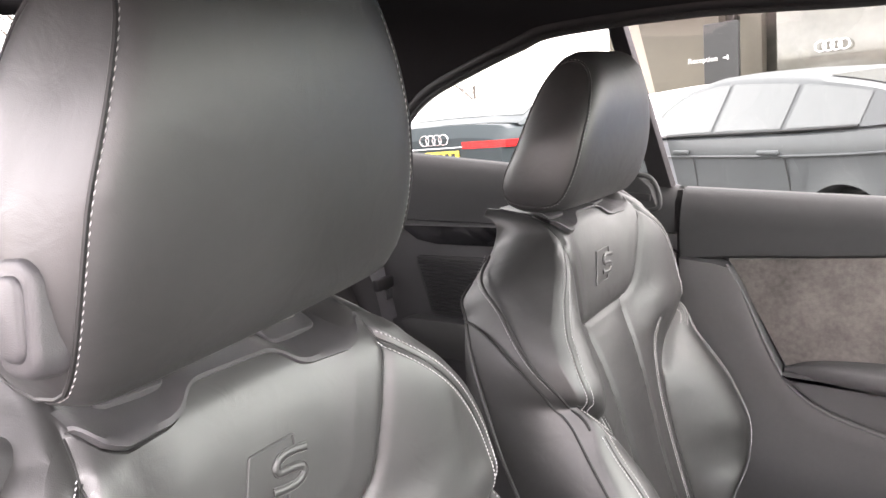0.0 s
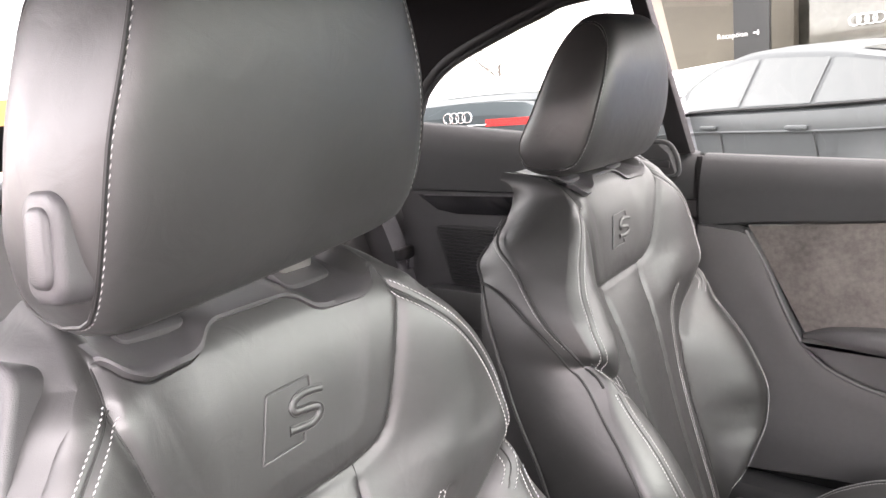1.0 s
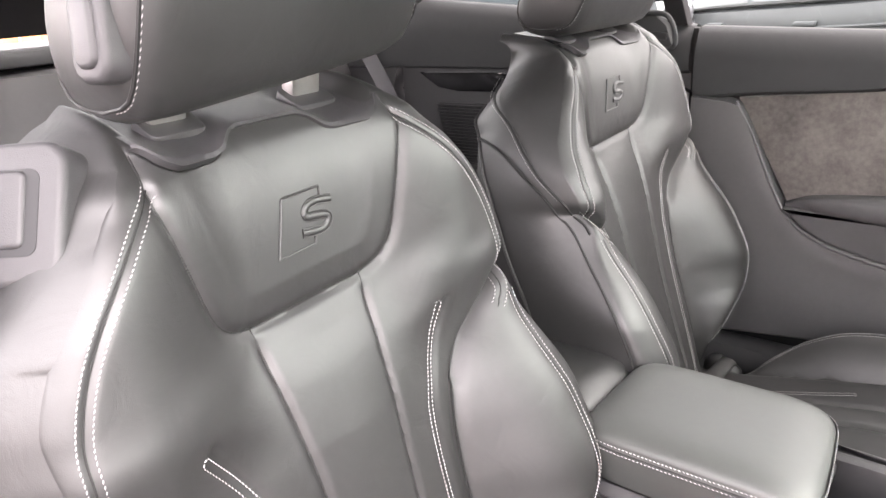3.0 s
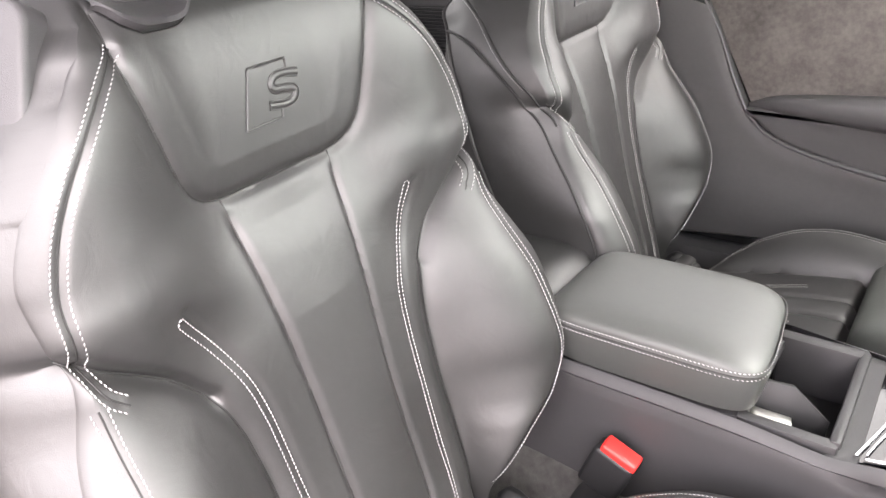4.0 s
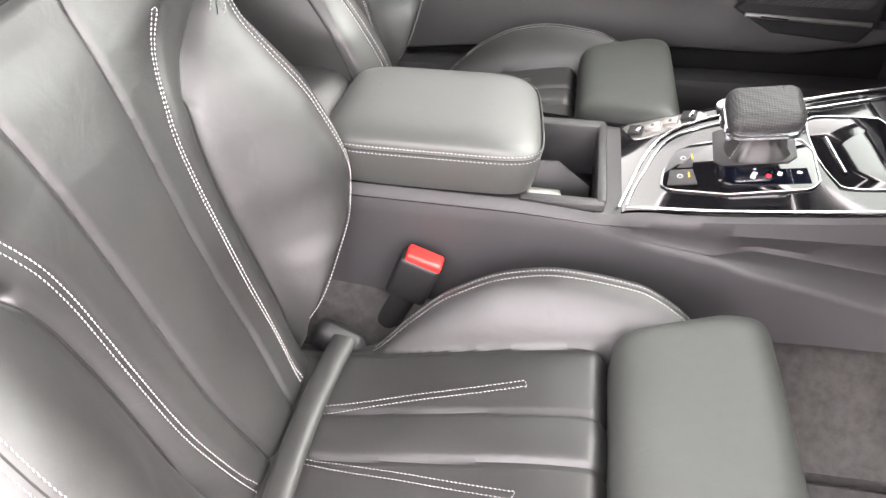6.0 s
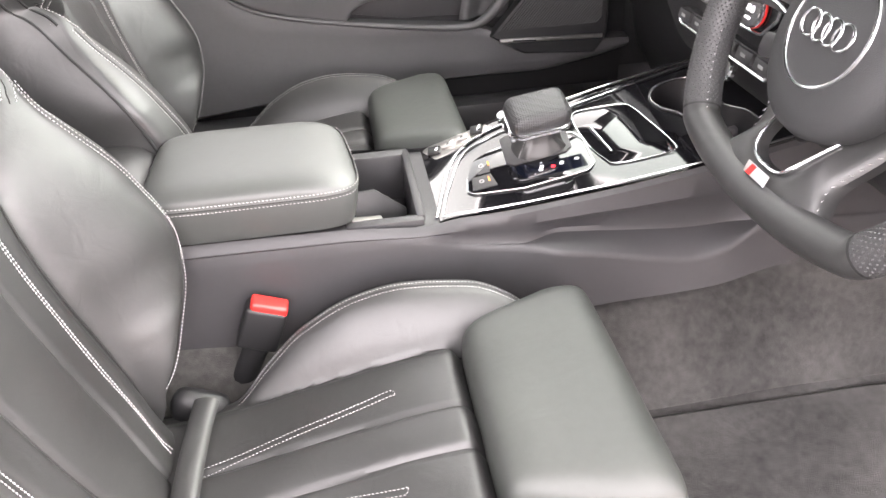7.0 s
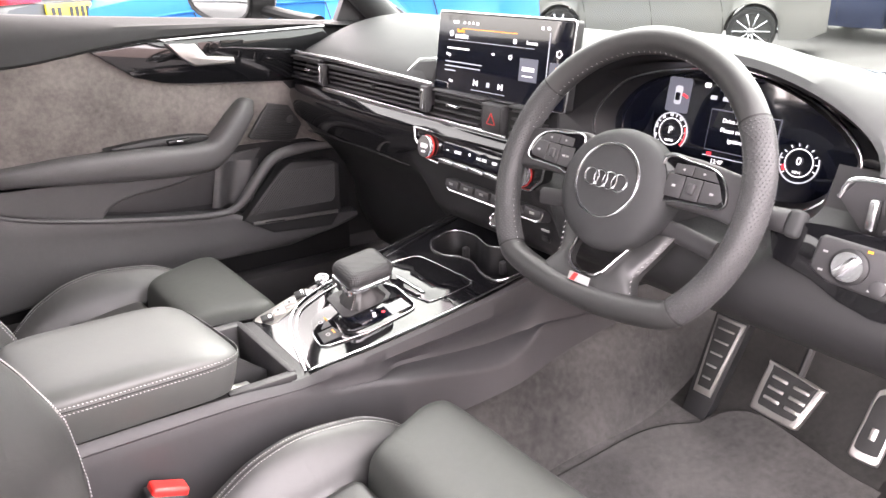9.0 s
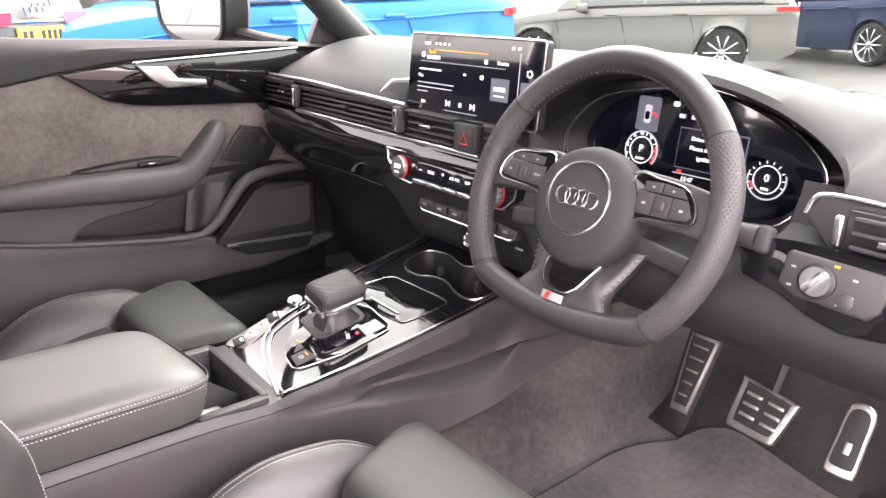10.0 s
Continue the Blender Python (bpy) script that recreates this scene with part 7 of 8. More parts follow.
# ---- seat belts ----
for sg in (1, -1):
    sb = thing("seat_belt", (-0.60, sg * 0.60, 0.5), "grey webbing rear seat belt hanging by the side trim", "seat belt", "rear seat belts")
    w = [(-0.86, sg * 0.585, 0.92), (-0.80, sg * 0.600, 0.80), (-0.755, sg * 0.600, 0.70), (-0.73, sg * 0.60, 0.60)]
    w = smooth_line(w, 24)
    part("webbing", grid(np.array([[p + np.array((0.0, -0.0225 * sg, -0.004)) , p + np.array((0.006, 0.0225 * sg, 0.004))] for p in w])), mat("grey_webbing", (0.06, 0.06, 0.065), 0.8, bump=0.4, bscale=500) if sg > 0 else bpy.data.materials["grey_webbing"], sb)
    part("tongue", box((-0.745, sg * 0.605, 0.690), (0.020, 0.060, 0.030), 0.006), PLASTIC_DARK, sb)
    part("tongue_plate", box((-0.735, sg * 0.61, 0.664), (0.004, 0.024, 0.026), 0.001), BRIGHT, sb)
    wf = smooth_line([(-0.14, sg * 0.648, 0.905), (-0.20, sg * 0.636, 0.87), (-0.235, sg * 0.62, 0.70), (-0.24, sg * 0.62, 0.30)], 30)
    part("front_webbing", grid(np.array([[p + np.array((-0.022, 0, 0)), p + np.array((0.022, 0, 0.002))] for p in wf])), bpy.data.materials["grey_webbing"], sb)


# ---- fabric roof ----
EDGE = smooth_line([(0.72, 0.60, 1.240), (0.45, 0.640, 1.235), (0.28, 0.650, 1.228), (0.0, 0.654, 1.244), (-0.275, 0.650, 1.240), (-0.36, 0.650, 1.220), (-0.47, 0.650, 1.186), (-0.60, 0.652, 1.138), (-0.68, 0.660, 1.080), (-0.735, 0.676, 1.005)], 120)
INNER = smooth_line([(0.72, 0.30, 1.285), (0.0, 0.36, 1.325), (-0.45, 0.42, 1.318), (-0.72, 0.455, 1.285), (-0.86, 0.46, 1.225), (-0.98, 0.47, 1.140), (-1.08, 0.48, 1.060), (-1.14, 0.50, 0.985)], 120)


def roof_sheet():
    gs = []
    for sg in (1, -1):
        rows = []
        for e, i in zip(EDGE, INNER):
            r = []
            for u in np.linspace(0, 1, 10):
                p = e + (i - e) * u
                p = p + np.array((0, 0, 0.022 * math.sin(u * math.pi) ** 0.8 + 0.0))
                r.append((p[0], sg * p[1], p[2]))
            rows.append(r)
        gs.append(grid(np.array(rows), flip=sg > 0))
    top = []
    for i in INNER:
        if i[0] < -0.735:
            break
        top.append([(i[0], -i[1] + 2 * i[1] * u, i[2] + 0.02 * math.sin(u * math.pi)) for u in np.linspace(0, 1, 14)])
    gs.append(grid(np.array(top)))
    return joined(*gs)


roof = thing("fabric_roof", (0, 0, 1.24), "closed black fabric convertible roof with dark headlining", "convertible roof")
part("headlining", roof_sheet(), ROOFCLOTH, roof, "dark headlining cloth")
back_rows = [[(-1.06, y, 1.075) for y in np.linspace(-0.48, 0.48, 12)], [(-1.16, y, 0.985) for y in np.linspace(-0.50, 0.50, 12)]]
part("lower_band", grid(np.array(back_rows)), ROOFCLOTH, roof)
part("upper_band", grid(np.array([[(-0.735, y, 1.303 - 0.09 * y * y) for y in np.linspace(-0.456, 0.456, 12)], [(-0.765, y, 1.285 - 0.09 * y * y) for y in np.linspace(-0.456, 0.456, 12)]])), ROOFCLOTH, roof)
rw = part("rear_window", grid(np.array([[(-0.765 + (x1 - 0) * -0.295, y, 1.285 - 0.21 * x1) for y in np.linspace(-0.455 - 0.02 * x1, 0.455 + 0.02 * x1, 8)] for x1 in np.linspace(0, 1, 6)])), GLASS, roof, "glass rear window")
rw.visible_shadow = False
for sg in (1, -1):
    e = EDGE * (1, sg, 1)
    part("side_rail", tube(e + np.array((0, sg * 0.006, 0.004)), 0.016, 10), PLASTIC_DARK, roof, "black roof rail")
    part("rail_seal", tube(e + np.array((0.004, sg * 0.002, -0.013)), 0.0065, 8), SOFT, roof, "lighter rail lining")
    # fixed strut between front and rear side windows
    part("window_strut", prism([(-0.182, 1.238), (-0.150, 1.238), (-0.058, 0.925), (-0.098, 0.925)] if sg > 0 else [(0.058, 0.925), (0.150, 1.238), (0.182, 1.238), (0.098, 0.925)], (0, sg * 0.672, 0), (sg, 0, 0), (0, 0, 1), 0.025, 0.003), ROOFCLOTH, roof, "black window strut")
part("header", tube(smooth_line([(0.74, -0.60, 1.235), (0.755, -0.3, 1.272), (0.76, 0, 1.285), (0.755, 0.3, 1.272), (0.74, 0.60, 1.235)], 30), 0.030, 10), PLASTIC_DARK, roof, "black windscreen header")
# the far side windows
for nm, pts in (("side_window", [(0.98, 0.705, 0.885), (0.97, 0.69, 0.96), (0.74, 0.64, 1.225), (0.28, 0.665, 1.225), (-0.12, 0.672, 1.235), (-0.055, 0.705, 0.918)]),
                ("quarter_window", [(-0.098, 0.705, 0.930), (-0.17, 0.672, 1.232), (-0.30, 0.668, 1.228), (-0.47, 0.668, 1.180), (-0.62, 0.675, 1.125), (-0.735, 0.69, 1.0)])):
    w = solid(nm, ([tuple(p) for p in pts], [tuple(range(len(pts)))]), GLASS, "clear side window with dust specks" if nm == "side_window" else "clear rear quarter window", "window", kind="structure", smooth=False)
    w.visible_shadow = False

# ---- windscreen and pillars ----
def pillar(sg):
    a = smooth_line([(1.30, sg * 0.712, 0.80), (1.20, sg * 0.70, 0.855), (1.10, sg * 0.678, 0.925), (1.00, sg * 0.657, 1.000), (0.84, sg * 0.630, 1.135), (0.72, sg * 0.60, 1.238)], 40)
    p = thing("windscreen_pillar", (1.2, sg * 0.7, 0.9), "black windscreen pillar", "windscreen pillar", "windscreen pillars")
    part("pillar_trim", tube(a, lin(np.linspace(0, 1, 40), [0, 1], [0.038, 0.030]), 14, flat=((0, sg * 0.7, 0.7), 1.15)), SOFT, p)
    part("corner_panel", prism([(0, 0), (0.24, 0), (0.05, 0.11)] if sg > 0 else [(-0.24, 0), (0, 0), (-0.05, 0.11)], (1.0, sg * 0.69, 0.888), (sg, 0, 0), (0, 0, 1), 0.02, 0.004), PLASTIC, p, "black corner panel")
    return p


pillar(1)
pillar(-1)
ws = []
for u in np.linspace(0, 1, 12):
    x, z = 1.30 + (0.74 - 1.30) * u, 0.845 + (1.262 - 0.845) * u
    hw = 0.71 - 0.10 * u
    ws.append([(x + 0.16 * (1 - (y / hw) ** 2) * (1 - 0.5 * u), y, z + 0.015 * (1 - (y / hw) ** 2) * u) for y in np.linspace(-hw, hw, 14)])
solid("windscreen", grid(np.array(ws)), SCREENGLASS, "curved clear windscreen", "windscreen", kind="structure")
solid("scuttle", box((1.60, 0, 0.815), (0.26, 1.42, 0.03), 0.01), RUBBER, "black plastic scuttle below the windscreen", "scuttle", kind="structure")
PAINT_OWN = mat("dark_grey_car_paint", (0.03, 0.032, 0.036), 0.2, metal=0.4, coat=1.0)
rows = []
for x in np.linspace(1.70, 2.75, 14):
    rows.append([(x, y, 0.825 - 0.16 * ((x - 1.7) / 1.05) ** 1.6 - 0.05 * (y / 0.85) ** 4) for y in np.linspace(-0.85, 0.85, 16)])
solid("bonnet", grid(np.array(rows)), PAINT_OWN, "dark grey bonnet of the car", "bonnet", kind="structure")
solid("outer_shell", joined(box((0.2, 0.85, 0.55), (2.3, 0.13, 0.62), 0.05), box((-1.5, 0, 0.60), (0.7, 1.6, 0.70), 0.10), box((2.2, 0, 0.50), (1.1, 1.65, 0.50), 0.10)), PAINT_OWN, "dark grey outer body of the car", "car body", kind="structure")

# door mirror on the passenger side
mir = thing("door_mirror", (0.86, 0.86, 0.88), "black door mirror with a bright glass", "door mirror")
mm = frame_m((0.82, 0.965, 0.965), (0.36, -0.93, 0.0), (0.0, 0.0, 1.0))
MO = [(-0.088, 0.030), (-0.070, 0.062), (-0.02, 0.074), (0.06, 0.072), (0.086, 0.052), (0.088, -0.02), (0.075, -0.058), (0.02, -0.072), (-0.05, -0.060), (-0.084, -0.030)]
MO = [tuple(p * 1.3) for p in smooth_line(MO, 40, closed=True)]
rows = []
for k, d in ((0.93, 0.004), (1.0, 0.006), (1.06, 0.0), (1.08, -0.02), (1.02, -0.06), (0.80, -0.095), (0.4, -0.115), (0.0, -0.12)):
    rows.append([mm @ Vector((a * k + 0.02 * (d < -0.05), b * k, d)) for a, b in MO])
part("housing", grid(np.array(rows), wrap=True, flip=True), PLASTIC_DARK, mir, "black mirror housing")
part("mirror_glass", prism([(a * 0.94, b * 0.94) for a, b in MO], mm @ Vector((0, 0, 0.002)), mm.col[0].xyz, mm.col[1].xyz, 0.003), MIRROR, mir, "silvered mirror glass")
part("foot", tube(smooth_line([(0.90, 0.88, 0.905), (0.95, 0.80, 0.890), (0.97, 0.72, 0.885)], 12), 0.022, 10, flat=((0, 0, 1), 0.7)), PLASTIC_DARK, mir)


# ---- outside: tarmac, parked cars, showroom ----
# the lot falls gently towards the showroom and rises ahead
UP = Vector((-0.035, 0.030, 1.0)).normalized()
LX = Vector((1, 0, 0)) - UP * UP.x
OUT = frame_m((0, 0, 0), LX, UP.cross(LX))
TARMAC = mat("grey_tarmac", (0.042, 0.040, 0.039), 0.9, vary=0.3, scale=1.2, bump=0.6, bscale=90)
TYRE = mat("tyre_rubber", (0.012, 0.012, 0.012), 0.8)
ALLOY = mat("silver_alloy", (0.62, 0.63, 0.65), 0.25, metal=1.0, vary=0.05)
# base lightened to stand in for bright sky reflected in the panes
CARGLASS = mat("sky_grey_car_glass", (0.10, 0.108, 0.108), 0.04, vary=0.05, spec=0.9)
TAIL = mat("red_tail_lamp", (0.55, 0.015, 0.015), 0.12, coat=1.0)
PLATE_Y = mat("yellow_plate", (0.80, 0.62, 0.04), 0.4, vary=0.03)
PLATE_K = mat("plate_black", (0.02, 0.02, 0.02), 0.5)


def paint(name, c, metal=0.25):
    return mat(name, c, 0.34, metal=metal, vary=0.04, scale=3, coat=0.0, spec=0.2)


def dip(x, y):
    """The tarmac's shallow hollow and rise on the passenger side."""
    return -0.10 * math.exp(-((x + 0.65) ** 2 + (y - 5.3) ** 2) / (2 * 1.9 ** 2)) + 0.10 * math.exp(-((x + 4.0) ** 2 + (y - 7.0) ** 2) / (2 * 2.2 ** 2)) - 0.20 * math.exp(-((x - 12.0) ** 2 + (y - 5.5) ** 2) / (2 * 3.0 ** 2))


STEPS = [-400, -120, -40, -16] + [0.8 * i for i in range(-15, 16)] + [16, 40, 120, 400]
gv, gf = grid(np.array([[(x, y, -0.02 + dip(x, y)) for y in STEPS] for x in STEPS]), flip=True)
solid("ground", turned((gv, gf), OUT), TARMAC, "grey tarmac of the car park", "ground", kind="structure")


# plain unseen wall, closes the lot on the driver's side, added for pinkish bounce
BRICK = mat("pinkish_rendered_wall", (0.42, 0.34, 0.32), 0.85, vary=0.15, scale=0.7, bump=0.4, bscale=60)
solid("wall_south", turned(box((0, -6.6, 0.75), (44, 0.3, 1.6), 0.02), OUT), BRICK, "plain unseen pinkish wall added along the car park", "wall", kind="structure")


def open_lathe(profile, m, n):
    v, f = lathe(profile, m, n)
    return v, [q for q in f if len(q) == 4]


def parked_car(label, body, pos, heading, length=4.7, estate=False, spoiler=0.0, detail=True, tail=0.0):
    """A parked car; pos: the middle of its rear bumper on the ground; heading in degrees from +x."""
    mid = (pos[0] + length / 2 * math.cos(radians(heading)), pos[1] + length / 2 * math.sin(radians(heading)))
    T = OUT @ Matrix.Translation((pos[0], pos[1], -0.02 + dip(*mid))) @ Matrix.Rotation(radians(heading), 4, "Z")
    car = thing("parked_car", T.translation, label, "car", "parked cars")
    L, k = length, length / 4.7
    xw = (0.98 * k, 3.80 * k)
    R = 0.36

    def p(name, g, m, parent=None, lab="", smooth=True):
        return part(name, turned(g, T), m, parent or car, lab, smooth)

    def half(x):
        return float(soft_lin(x / L, [0, 0.03, 0.12, 0.3, 0.7, 0.9, 0.97, 1.0], [0.70, 0.80, 0.90, 0.925, 0.925, 0.87, 0.76, 0.60]))

    def deck(x):
        if estate:
            return float(soft_lin(x / L, [0, 0.02, 0.3, 0.62, 0.74, 0.95, 1.0], [0.90, 1.02, 1.03, 1.01, 0.98, 0.80, 0.62]))
        return float(soft_lin(x / L, [0, 0.02, 0.14, 0.3, 0.62, 0.74, 0.95, 1.0], [0.94, 1.06 + spoiler, 1.06, 1.03, 1.01, 0.98, 0.80, 0.62]))

    rows = []
    for x in np.linspace(0, L, 110):
        h, zt = half(x), deck(x)
        zb = 0.22 + 0.10 * max(0, 1 - x / 0.25) + 0.06 * max(0, (x - L + 0.3) / 0.3)
        for w in xw:
            if abs(x - w) < R + 0.02:
                zb = max(zb, 0.33 + math.sqrt(max(0, (R + 0.02) ** 2 - (x - w) ** 2)))
        side = [(0.0, zt + 0.035), (h * 0.5, zt + 0.028), (h * 0.84, zt + 0.005), (h * 0.95, zt - 0.035), (h * 0.985, max(zb + 0.03, zt - 0.14)), (h * 0.975, max(zb + 0.02, zt - 0.17)), (h, max(zb + 0.012, 0.58)), (h * 0.985, max(zb + 0.006, 0.40)), (h * 0.965, zb), (h * 0.80, zb + 0.01)]
        rows.append([(x, -a, b) for a, b in side[::-1]] + [(x, a, b) for a, b in side[1:]])
    g = grid(np.array(rows))
    n = len(rows[0])
    g[1].append(tuple(range(n)))
    g[1].append(tuple(range(len(g[0]) - n, len(g[0])))[::-1])
    p("body", g, body)
    # greenhouse
    if estate:
        top = ([0.03, 0.06, 0.14, 0.35, 0.52, 0.60, 0.70, 0.735], [1.02, 1.20, 1.41, 1.47, 1.455, 1.40, 1.12, 0.98])
    else:
        top = ([0.05, 0.12, 0.24, 0.38, 0.52, 0.60, 0.70, 0.735], [1.07, 1.16, 1.29, 1.38, 1.42, 1.37, 1.11, 0.98])

    def gh(x, v):
        """A point on the greenhouse's side: v from 0 at the belt to 1 at the roof's edge."""
        zr = float(soft_lin(x / L, *top))
        zb = deck(x) - 0.01
        h = half(x) * 0.93
        return np.array((x, h - (h - half(x) * 0.66) * (max(0, zr - zb) / 0.45) * v, zb + max(0, zr - zb) * v))

    rows = []
    for x in np.linspace(top[0][0] * L, top[0][-1] * L, 70):
        c = [gh(x, v) for v in (0, 0.25, 0.5, 0.75, 0.93)]
        e = gh(x, 1.0)
        c += [np.array((x, e[1] * 0.93, e[2] + 0.004)), np.array((x, e[1] * 0.6, e[2] + 0.022)), np.array((x, 0, e[2] + 0.030))]
        rows.append([q * (1, -1, 1) for q in c] + c[::-1][1:])
    p("roof", grid(np.array(rows)), body)

    def pane(name, x0, x1, v0, v1, sg, m=CARGLASS):
        rr = []
        for x in np.linspace(x0, x1, 24):
            zr, zb = float(soft_lin(x / L, *top)), deck(x)
            rr.append([gh(x, v0 + (v1 - v0) * u) * (1, sg, 1) + np.array((0, sg * 0.006, 0)) for u in np.linspace(0, 1, 5)])
        return p(name, grid(np.array(rr), flip=sg > 0), m)

    doors = (0.20, 0.325, 0.335, 0.485, 0.495, 0.66) if not estate else (0.10, 0.285, 0.295, 0.445, 0.455, 0.655)
    for sg in (1, -1):
        for a in (0, 2, 4):
            pane("side_glass", doors[a] * L, doors[a + 1] * L, 0.07, 0.86, sg)
        if detail:
            for hx in (1.60 * k, 2.60 * k):
                h = half(hx)
                p("door_handle", box((hx, sg * (h * 0.99 + 0.012), 0.895), (0.20, 0.03, 0.032), 0.012, None, 3), body)
            for hx in (1.42 * k, 2.42 * k, 3.42 * k):
                line = [(hx - 0.06 + 0.10 * u ** 2, sg * (half(hx) * (0.992 if u < 0.55 else 0.99 + 0.012 * (1 - u))), 0.32 + 0.54 * u) for u in np.linspace(0, 1, 10)]
                p("door_gap", tube(np.array(line), 0.005, 5), PLATE_K)
            wl_ = [(x, sg * (half(x) * 0.987 + 0.004), deck(x) - 0.155) for x in np.linspace(0.3, L - 0.9, 40)]
            p("shoulder_line", tube(np.array(wl_), 0.009, 6), body)
            p("window_trim", tube(np.array([gh(x, 0.03) * (1, sg, 1) + np.array((0, sg * 0.006, 0)) for x in np.linspace(doors[0] * L, doors[5] * L, 30)]), 0.009, 6), PLATE_K)
            p("mirror", box((3.02 * k, sg * 1.0, 1.0), (0.16, 0.20, 0.13), 0.04, None, 4), body)
        for w in xw:
            m = frame_m((w, sg * (half(w) - 0.11), 0.33), (1, 0, 0), (0, 0, 1) if sg < 0 else (0, 0, -1))
            tyre = p("tyre", open_lathe([(0.255, 0.10), (0.268, 0.105), (0.31, 0.10), (0.33, 0.08), (0.33, -0.08), (0.2, -0.10)], m, 36), TYRE)
            p("rim", open_lathe([(0.264, 0.106), (0.252, 0.092), (0.240, 0.06), (0.236, 0.01)], m, 36), ALLOY, tyre)
            p("brake_disc", lathe([(0.236, 0.02), (0.0, 0.021)], m, 24), PLATE_K, tyre)
            for i in range(10):
                mi = m @ Matrix.Rotation(radians(36 * i), 4, "Z")
                p("spoke", box(mi @ Vector((0.145, 0.0, 0.078)), (0.225, 0.026, 0.03), 0.008, Matrix(mi.to_3x3()).to_4x4()), ALLOY, tyre)
            p("hub", lathe([(0.05, 0.06), (0.05, 0.095), (0.0, 0.10)], m, 16), ALLOY, tyre)
            p("arch", lathe([(0.345, -0.05), (0.0, -0.06)], m, 24), PLATE_K)
        # tail lamp wraps round the corner
        rr = []
        zc = (0.94 if estate else 0.90) + tail
        for u in np.linspace(0, 1, 12):
            x = 0.30 * max(0, (u - 0.45) / 0.55) ** 1.3
            y = half(max(x, 0.0)) * (0.42 + 0.58 * min(1, u / 0.55)) if u < 0.55 else half(x) * 0.99
            rr.append([(x - 0.014 * (u < 0.6), sg * (y + 0.012 * (u > 0.5)), zc - 0.032 + 0.065 * v - 0.01 * u) for v in (0, 0.5, 1)])
        p("tail_lamp", grid(np.array(rr), flip=sg < 0), TAIL)
    # windscreen, rear screen
    def screen(x0, x1, name):
        rr = []
        for x in np.linspace(x0, x1, 8):
            e = gh(x, 1.0)
            rr.append([(x, e[1] * 0.92 * s, e[2] + 0.012 + 0.022 * (1 - s * s)) for s in np.linspace(-1, 1, 8)])
        p(name, grid(np.array(rr)), CARGLASS)

    screen(0.61 * L, 0.725 * L, "windscreen")
    screen((0.05 if estate else 0.10) * L, (0.13 if estate else 0.30) * L, "rear_screen")
    pl = p("number_plate", box((-0.012, 0, 0.80 + tail), (0.012, 0.52, 0.11), 0.003), PLATE_Y, None, "yellow rear number plate")
    for i in range(7):
        if i != 4:
            p("plate_bar", box((-0.0195, -0.20 + 0.066 * i, 0.80 + tail), (0.002, 0.040, 0.070), 0), PLATE_K, pl)
    p("bumper_insert", box((0.02, 0, 0.38), (0.06, 1.35, 0.14), 0.03), PLATE_K)
    p("boot_trim", box((-0.004, 0, 0.885 + tail), (0.012, 0.9, 0.014), 0.003), BRIGHT)
    if detail:
        for i in range(4):
            q = np.array([(-0.01, (i - 1.5) * 0.068 + 0.048 * math.cos(a), 0.965 + tail + 0.048 * math.sin(a)) for a in np.linspace(0, 2 * math.pi, 24, endpoint=False)])
            p("emblem", tube(q, 0.006, 6, closed=True), BRIGHT)
    return car


def rear_from(handle, heading, sg=1, s=1.60):
    """Middle of the rear bumper of a car whose rear handle on the side sg (1: its left) is at handle."""
    h = Vector((math.cos(radians(heading)), math.sin(radians(heading))))
    n = Vector((-h.y, h.x)) * sg
    q = Vector(handle) - h * s - n * 0.925
    return q.x, q.y


parked_car("pale silver four-door coupe parked beside the car", paint("pale_silver_paint", (0.105, 0.112, 0.115), 0.1), (1.15, 3.96), 140, spoiler=0.09, tail=0.11)
parked_car("dark teal saloon seen from behind, red tail lamps", paint("dark_teal_paint", (0.045, 0.055, 0.060)), (-3.75, 4.85), 98)
parked_car("white hatchback parked further back", paint("white_paint", (0.55, 0.55, 0.55), 0.0), (-4.6, 8.6), 30, 4.3)
parked_car("white saloon parked further back", paint("white_paint", (0.72, 0.72, 0.72), 0.0), (-8.0, 11.5), 20, 4.7, detail=False)
parked_car("bright blue coupe parked alongside", paint("bright_blue_paint", (0.025, 0.22, 0.60), 0.0), rear_from((3.62, 4.02), 180, 1, 1.75), 180)
parked_car("grey estate car with alloy wheels", paint("bronze_grey_paint", (0.20, 0.195, 0.185), 0.3), (11.62, 4.46), 118, 4.75, True)
parked_car("navy blue car with multi-spoke wheels", paint("navy_paint", (0.022, 0.032, 0.075), 0.3), (13.3, 2.60), 66)
parked_car("silver grey hatchback parked in the row behind", paint("silver_grey_paint", (0.16, 0.165, 0.17), 0.2), (-9.6, 6.6), -60, 4.3, detail=False)
parked_car("black estate car parked behind", paint("black_paint", (0.02, 0.02, 0.022), 0.2), (-8.5, -1.0), 150, 4.75, True, detail=False)

# showroom with its dark glass front
CLAD = mat("grey_beige_cladding", (0.13, 0.115, 0.09), 0.6, vary=0.15, scale=0.8)
DARKGL = mat("tinted_showroom_glass", (0.10, 0.095, 0.080), 0.12, vary=0.6, scale=0.5, coat=1.0)
SIGNW = mat("white_sign_letters", (0.8, 0.8, 0.8), 0.4, vary=0.02)
FENCE = mat("orange_timber_fence", (0.32, 0.14, 0.04), 0.7, vary=0.2, scale=2)
show = thing("showroom", (-2, 13, 0), "grey showroom with tinted glass and a dark sign", "building")


def ob(name, g, m, parent=None, lab=""):
    return part(name, turned(g, OUT), m, parent or show, lab)


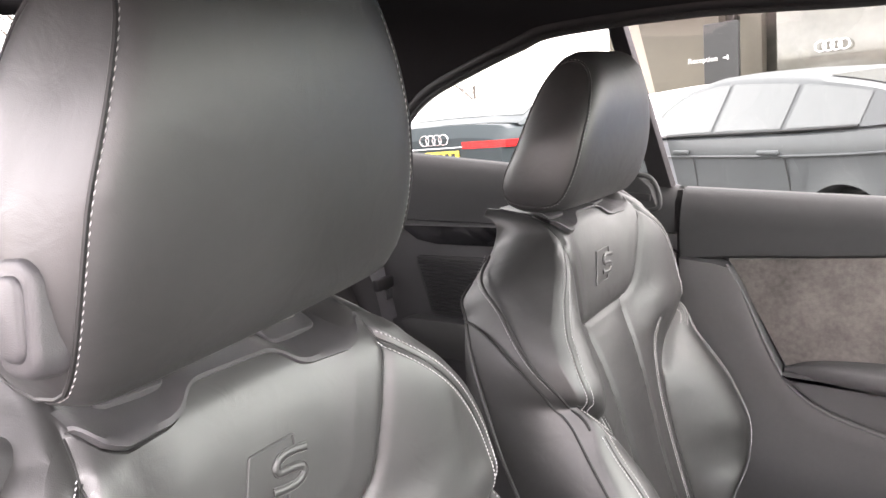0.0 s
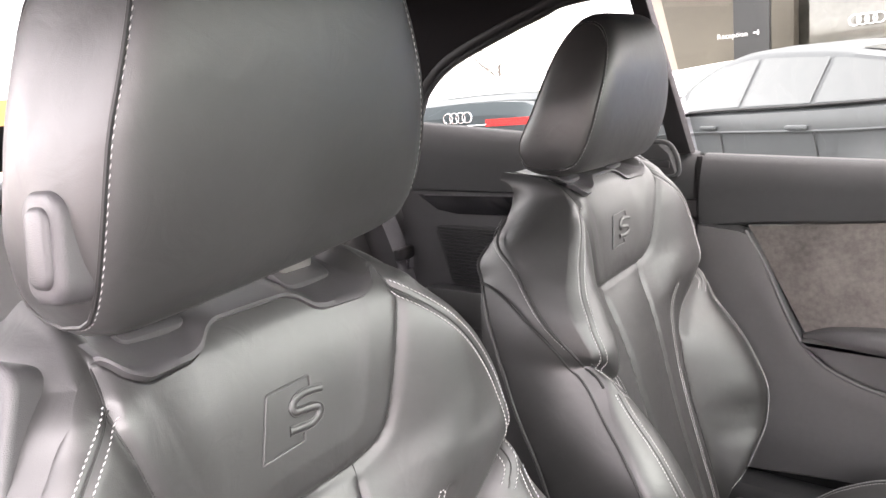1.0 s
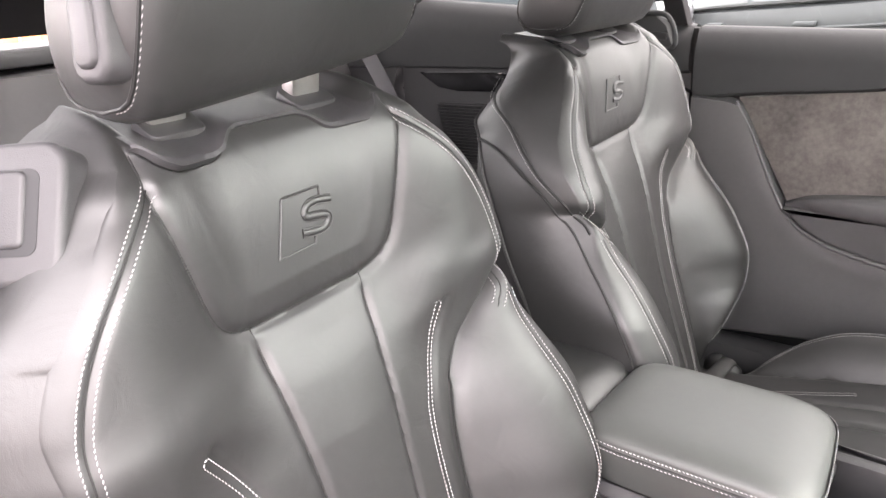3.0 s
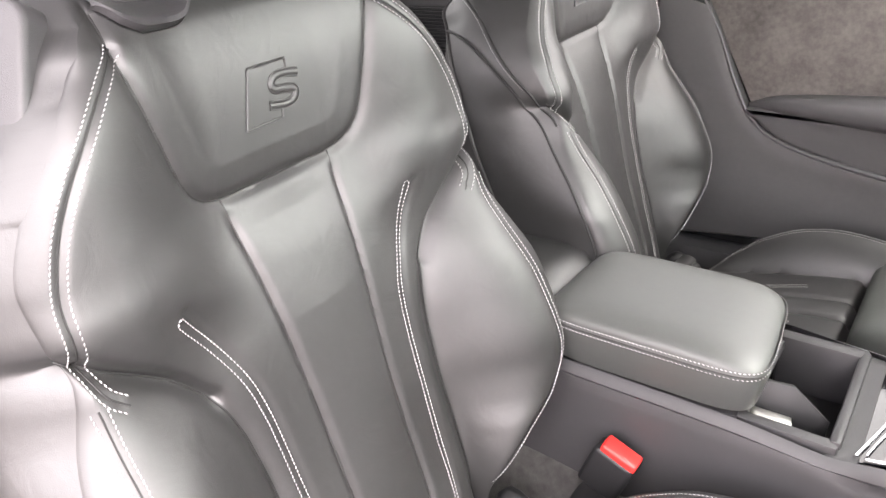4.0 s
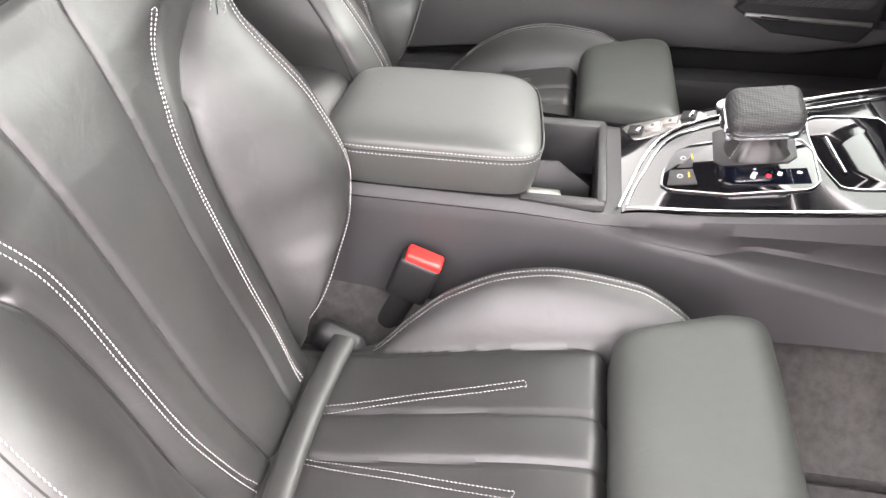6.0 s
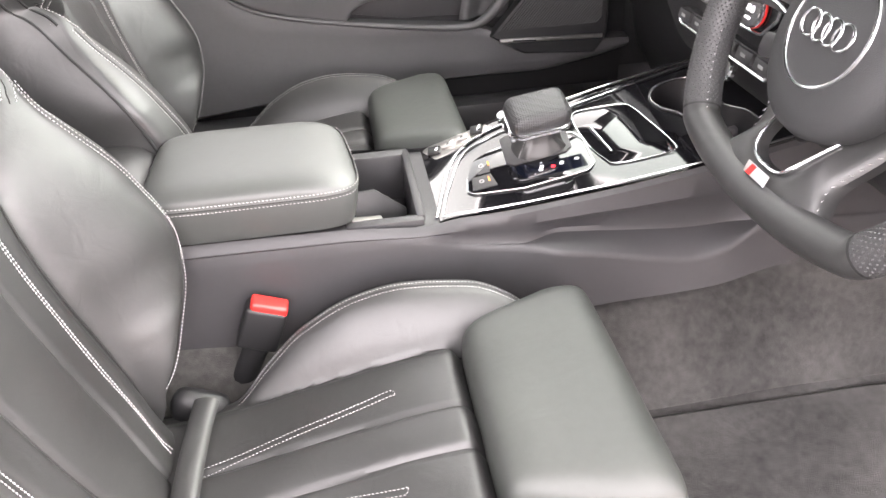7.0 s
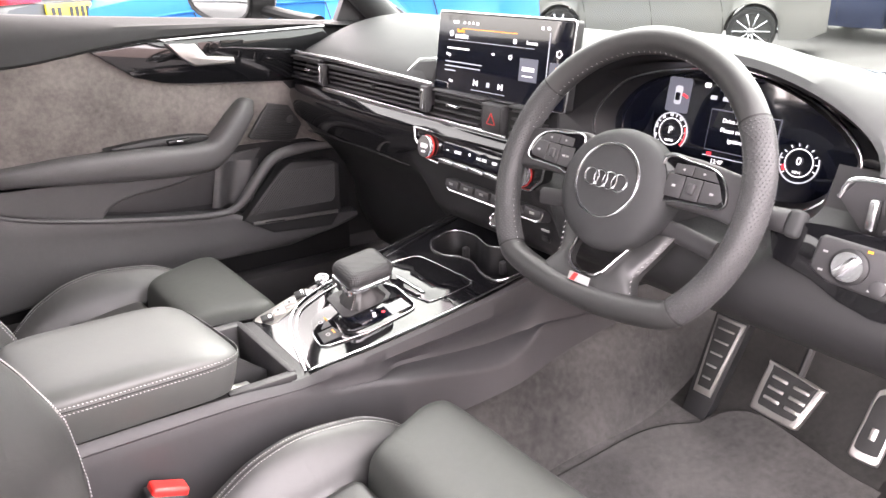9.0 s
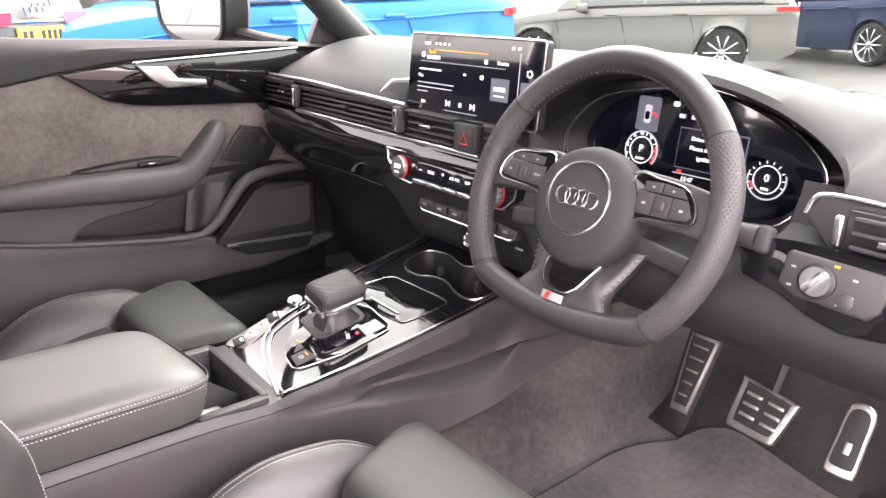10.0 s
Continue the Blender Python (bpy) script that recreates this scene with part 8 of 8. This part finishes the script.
ob("wall", box((1.5, 14.6, 2.6), (13.5, 0.6, 5.6), 0.02), DARKGL, None, "tinted glass front")
for i in range(9):
    x = -5.0 + 1.5 * i
    ob("mullion", box((x, 14.24, 2.6), (0.09, 0.14, 5.6), 0.01), PLATE_K)
ob("cladding", box((-4.75, 14.1, 2.9), (2.2, 0.5, 6.2), 0.02), CLAD, None, "beige cladding panel")
ob("column", box((-3.05, 13.9, 2.9), (0.38, 0.38, 6.2), 0.03), CLAD)
ob("canopy", box((-3.2, 13.7, 3.3), (4.2, 1.2, 0.35), 0.02), CLAD)
sign = ob("sign_panel", box((-3.26, 12.6, 1.45), (0.58, 0.12, 2.3), 0.02), PLATE_K, None, "dark upright sign panel")
sm_ = OUT @ frame_m((-3.56, 12.52, 2.0), (1, 0, 0), (0, 0, 1))
part("lettering", text("Reception", 0.125, sm_, 0.004), SIGNW, sign, "white lettering")
ob("arrow", joined(box((-3.17, 12.52, 2.0), (0.09, 0.01, 0.024), 0), box((-3.14, 12.52, 2.0), (0.024, 0.01, 0.08), 0)), SIGNW, sign)
for i in range(4):
    q = np.array([(-1.62 + (i - 1.5) * 0.115 + 0.082 * math.cos(a), 13.0, 2.02 + 0.082 * math.sin(a)) for a in np.linspace(0, 2 * math.pi, 28, endpoint=False)])
    ob("emblem", tube(q, 0.014, 6, closed=True), SIGNW, None, "white ring emblem")
ob("emblem_panel", box((-0.6, 13.2, 2.0), (3.8, 0.12, 1.5), 0.02), DARKGL)

fence = thing("timber_fence", (-14, 4, 0), "orange-brown timber fence at the lot's edge", "fence")
for i in range(11, 20):
    part("board", turned(box((-13.5 - 0.1 * math.sin(i), -1.0 + 0.36 * i, 1.05), (0.03, 0.345, 1.9 + 0.01 * (i % 3)), 0.004), OUT), FENCE, fence)


def bare_tree(x, y, h, seed):
    rnd = random.Random(seed)
    t = thing("bare_tree", OUT @ Vector((x, y, 0)), "bare winter tree behind the lot", "tree", "bare trees")
    bark = bpy.data.materials.get("grey_bark") or mat("grey_bark", (0.12, 0.10, 0.09), 0.9, vary=0.3, scale=6, bump=0.5, bscale=60)
    trunk = [(x, y, 0), (x + 0.05, y, h * 0.25), (x - 0.03, y + 0.05, h * 0.5)]
    part("trunk", turned(tube(smooth_line(trunk, 12), lin(np.linspace(0, 1, 12), [0, 1], [0.14, 0.09]), 8), OUT), bark, t)
    gs = []

    def limb(p, d, ln, r, depth):
        q = [p]
        for i in range(4):
            d = (d + Vector((rnd.uniform(-0.25, 0.25), rnd.uniform(-0.25, 0.25), rnd.uniform(-0.05, 0.2)))).normalized()
            q.append(q[-1] + d * ln / 4)
        gs.append(tube(np.array(q), np.linspace(r, r * 0.45, 5), 5))
        if depth:
            for i in range(3):
                k = rnd.randint(1, 4)
                limb(q[k], (d + Vector((rnd.uniform(-0.9, 0.9), rnd.uniform(-0.9, 0.9), rnd.uniform(-0.1, 0.6)))).normalized(), ln * 0.68, r * 0.5, depth - 1)

    for i in range(6):
        a = i * 1.05 + rnd.random()
        limb(Vector((x, y, h * (0.25 + 0.045 * i))), Vector((math.cos(a), math.sin(a), 0.9)).normalized(), h * 0.32, 0.05, 3)
    part("crown", turned(joined(*gs), OUT), bark, t)


bare_tree(-28, 42, 8.5, 1)
bare_tree(-33, 40, 9.0, 2)
bare_tree(-17, -6, 7.0, 4)
bare_tree(-14, 9.4, 6.5, 5)
bare_tree(-15.5, 7.6, 6.0, 6)
car_seat(0.0, -0.3695, -1, "black leather driver's sport seat with light stitching", 240, 300, 0.026, 1.17)
car_seat(-0.056, 0.3455, 1, "black leather passenger's sport seat with light stitching", 150, 190, 0.0, 1.0, near=0.05)
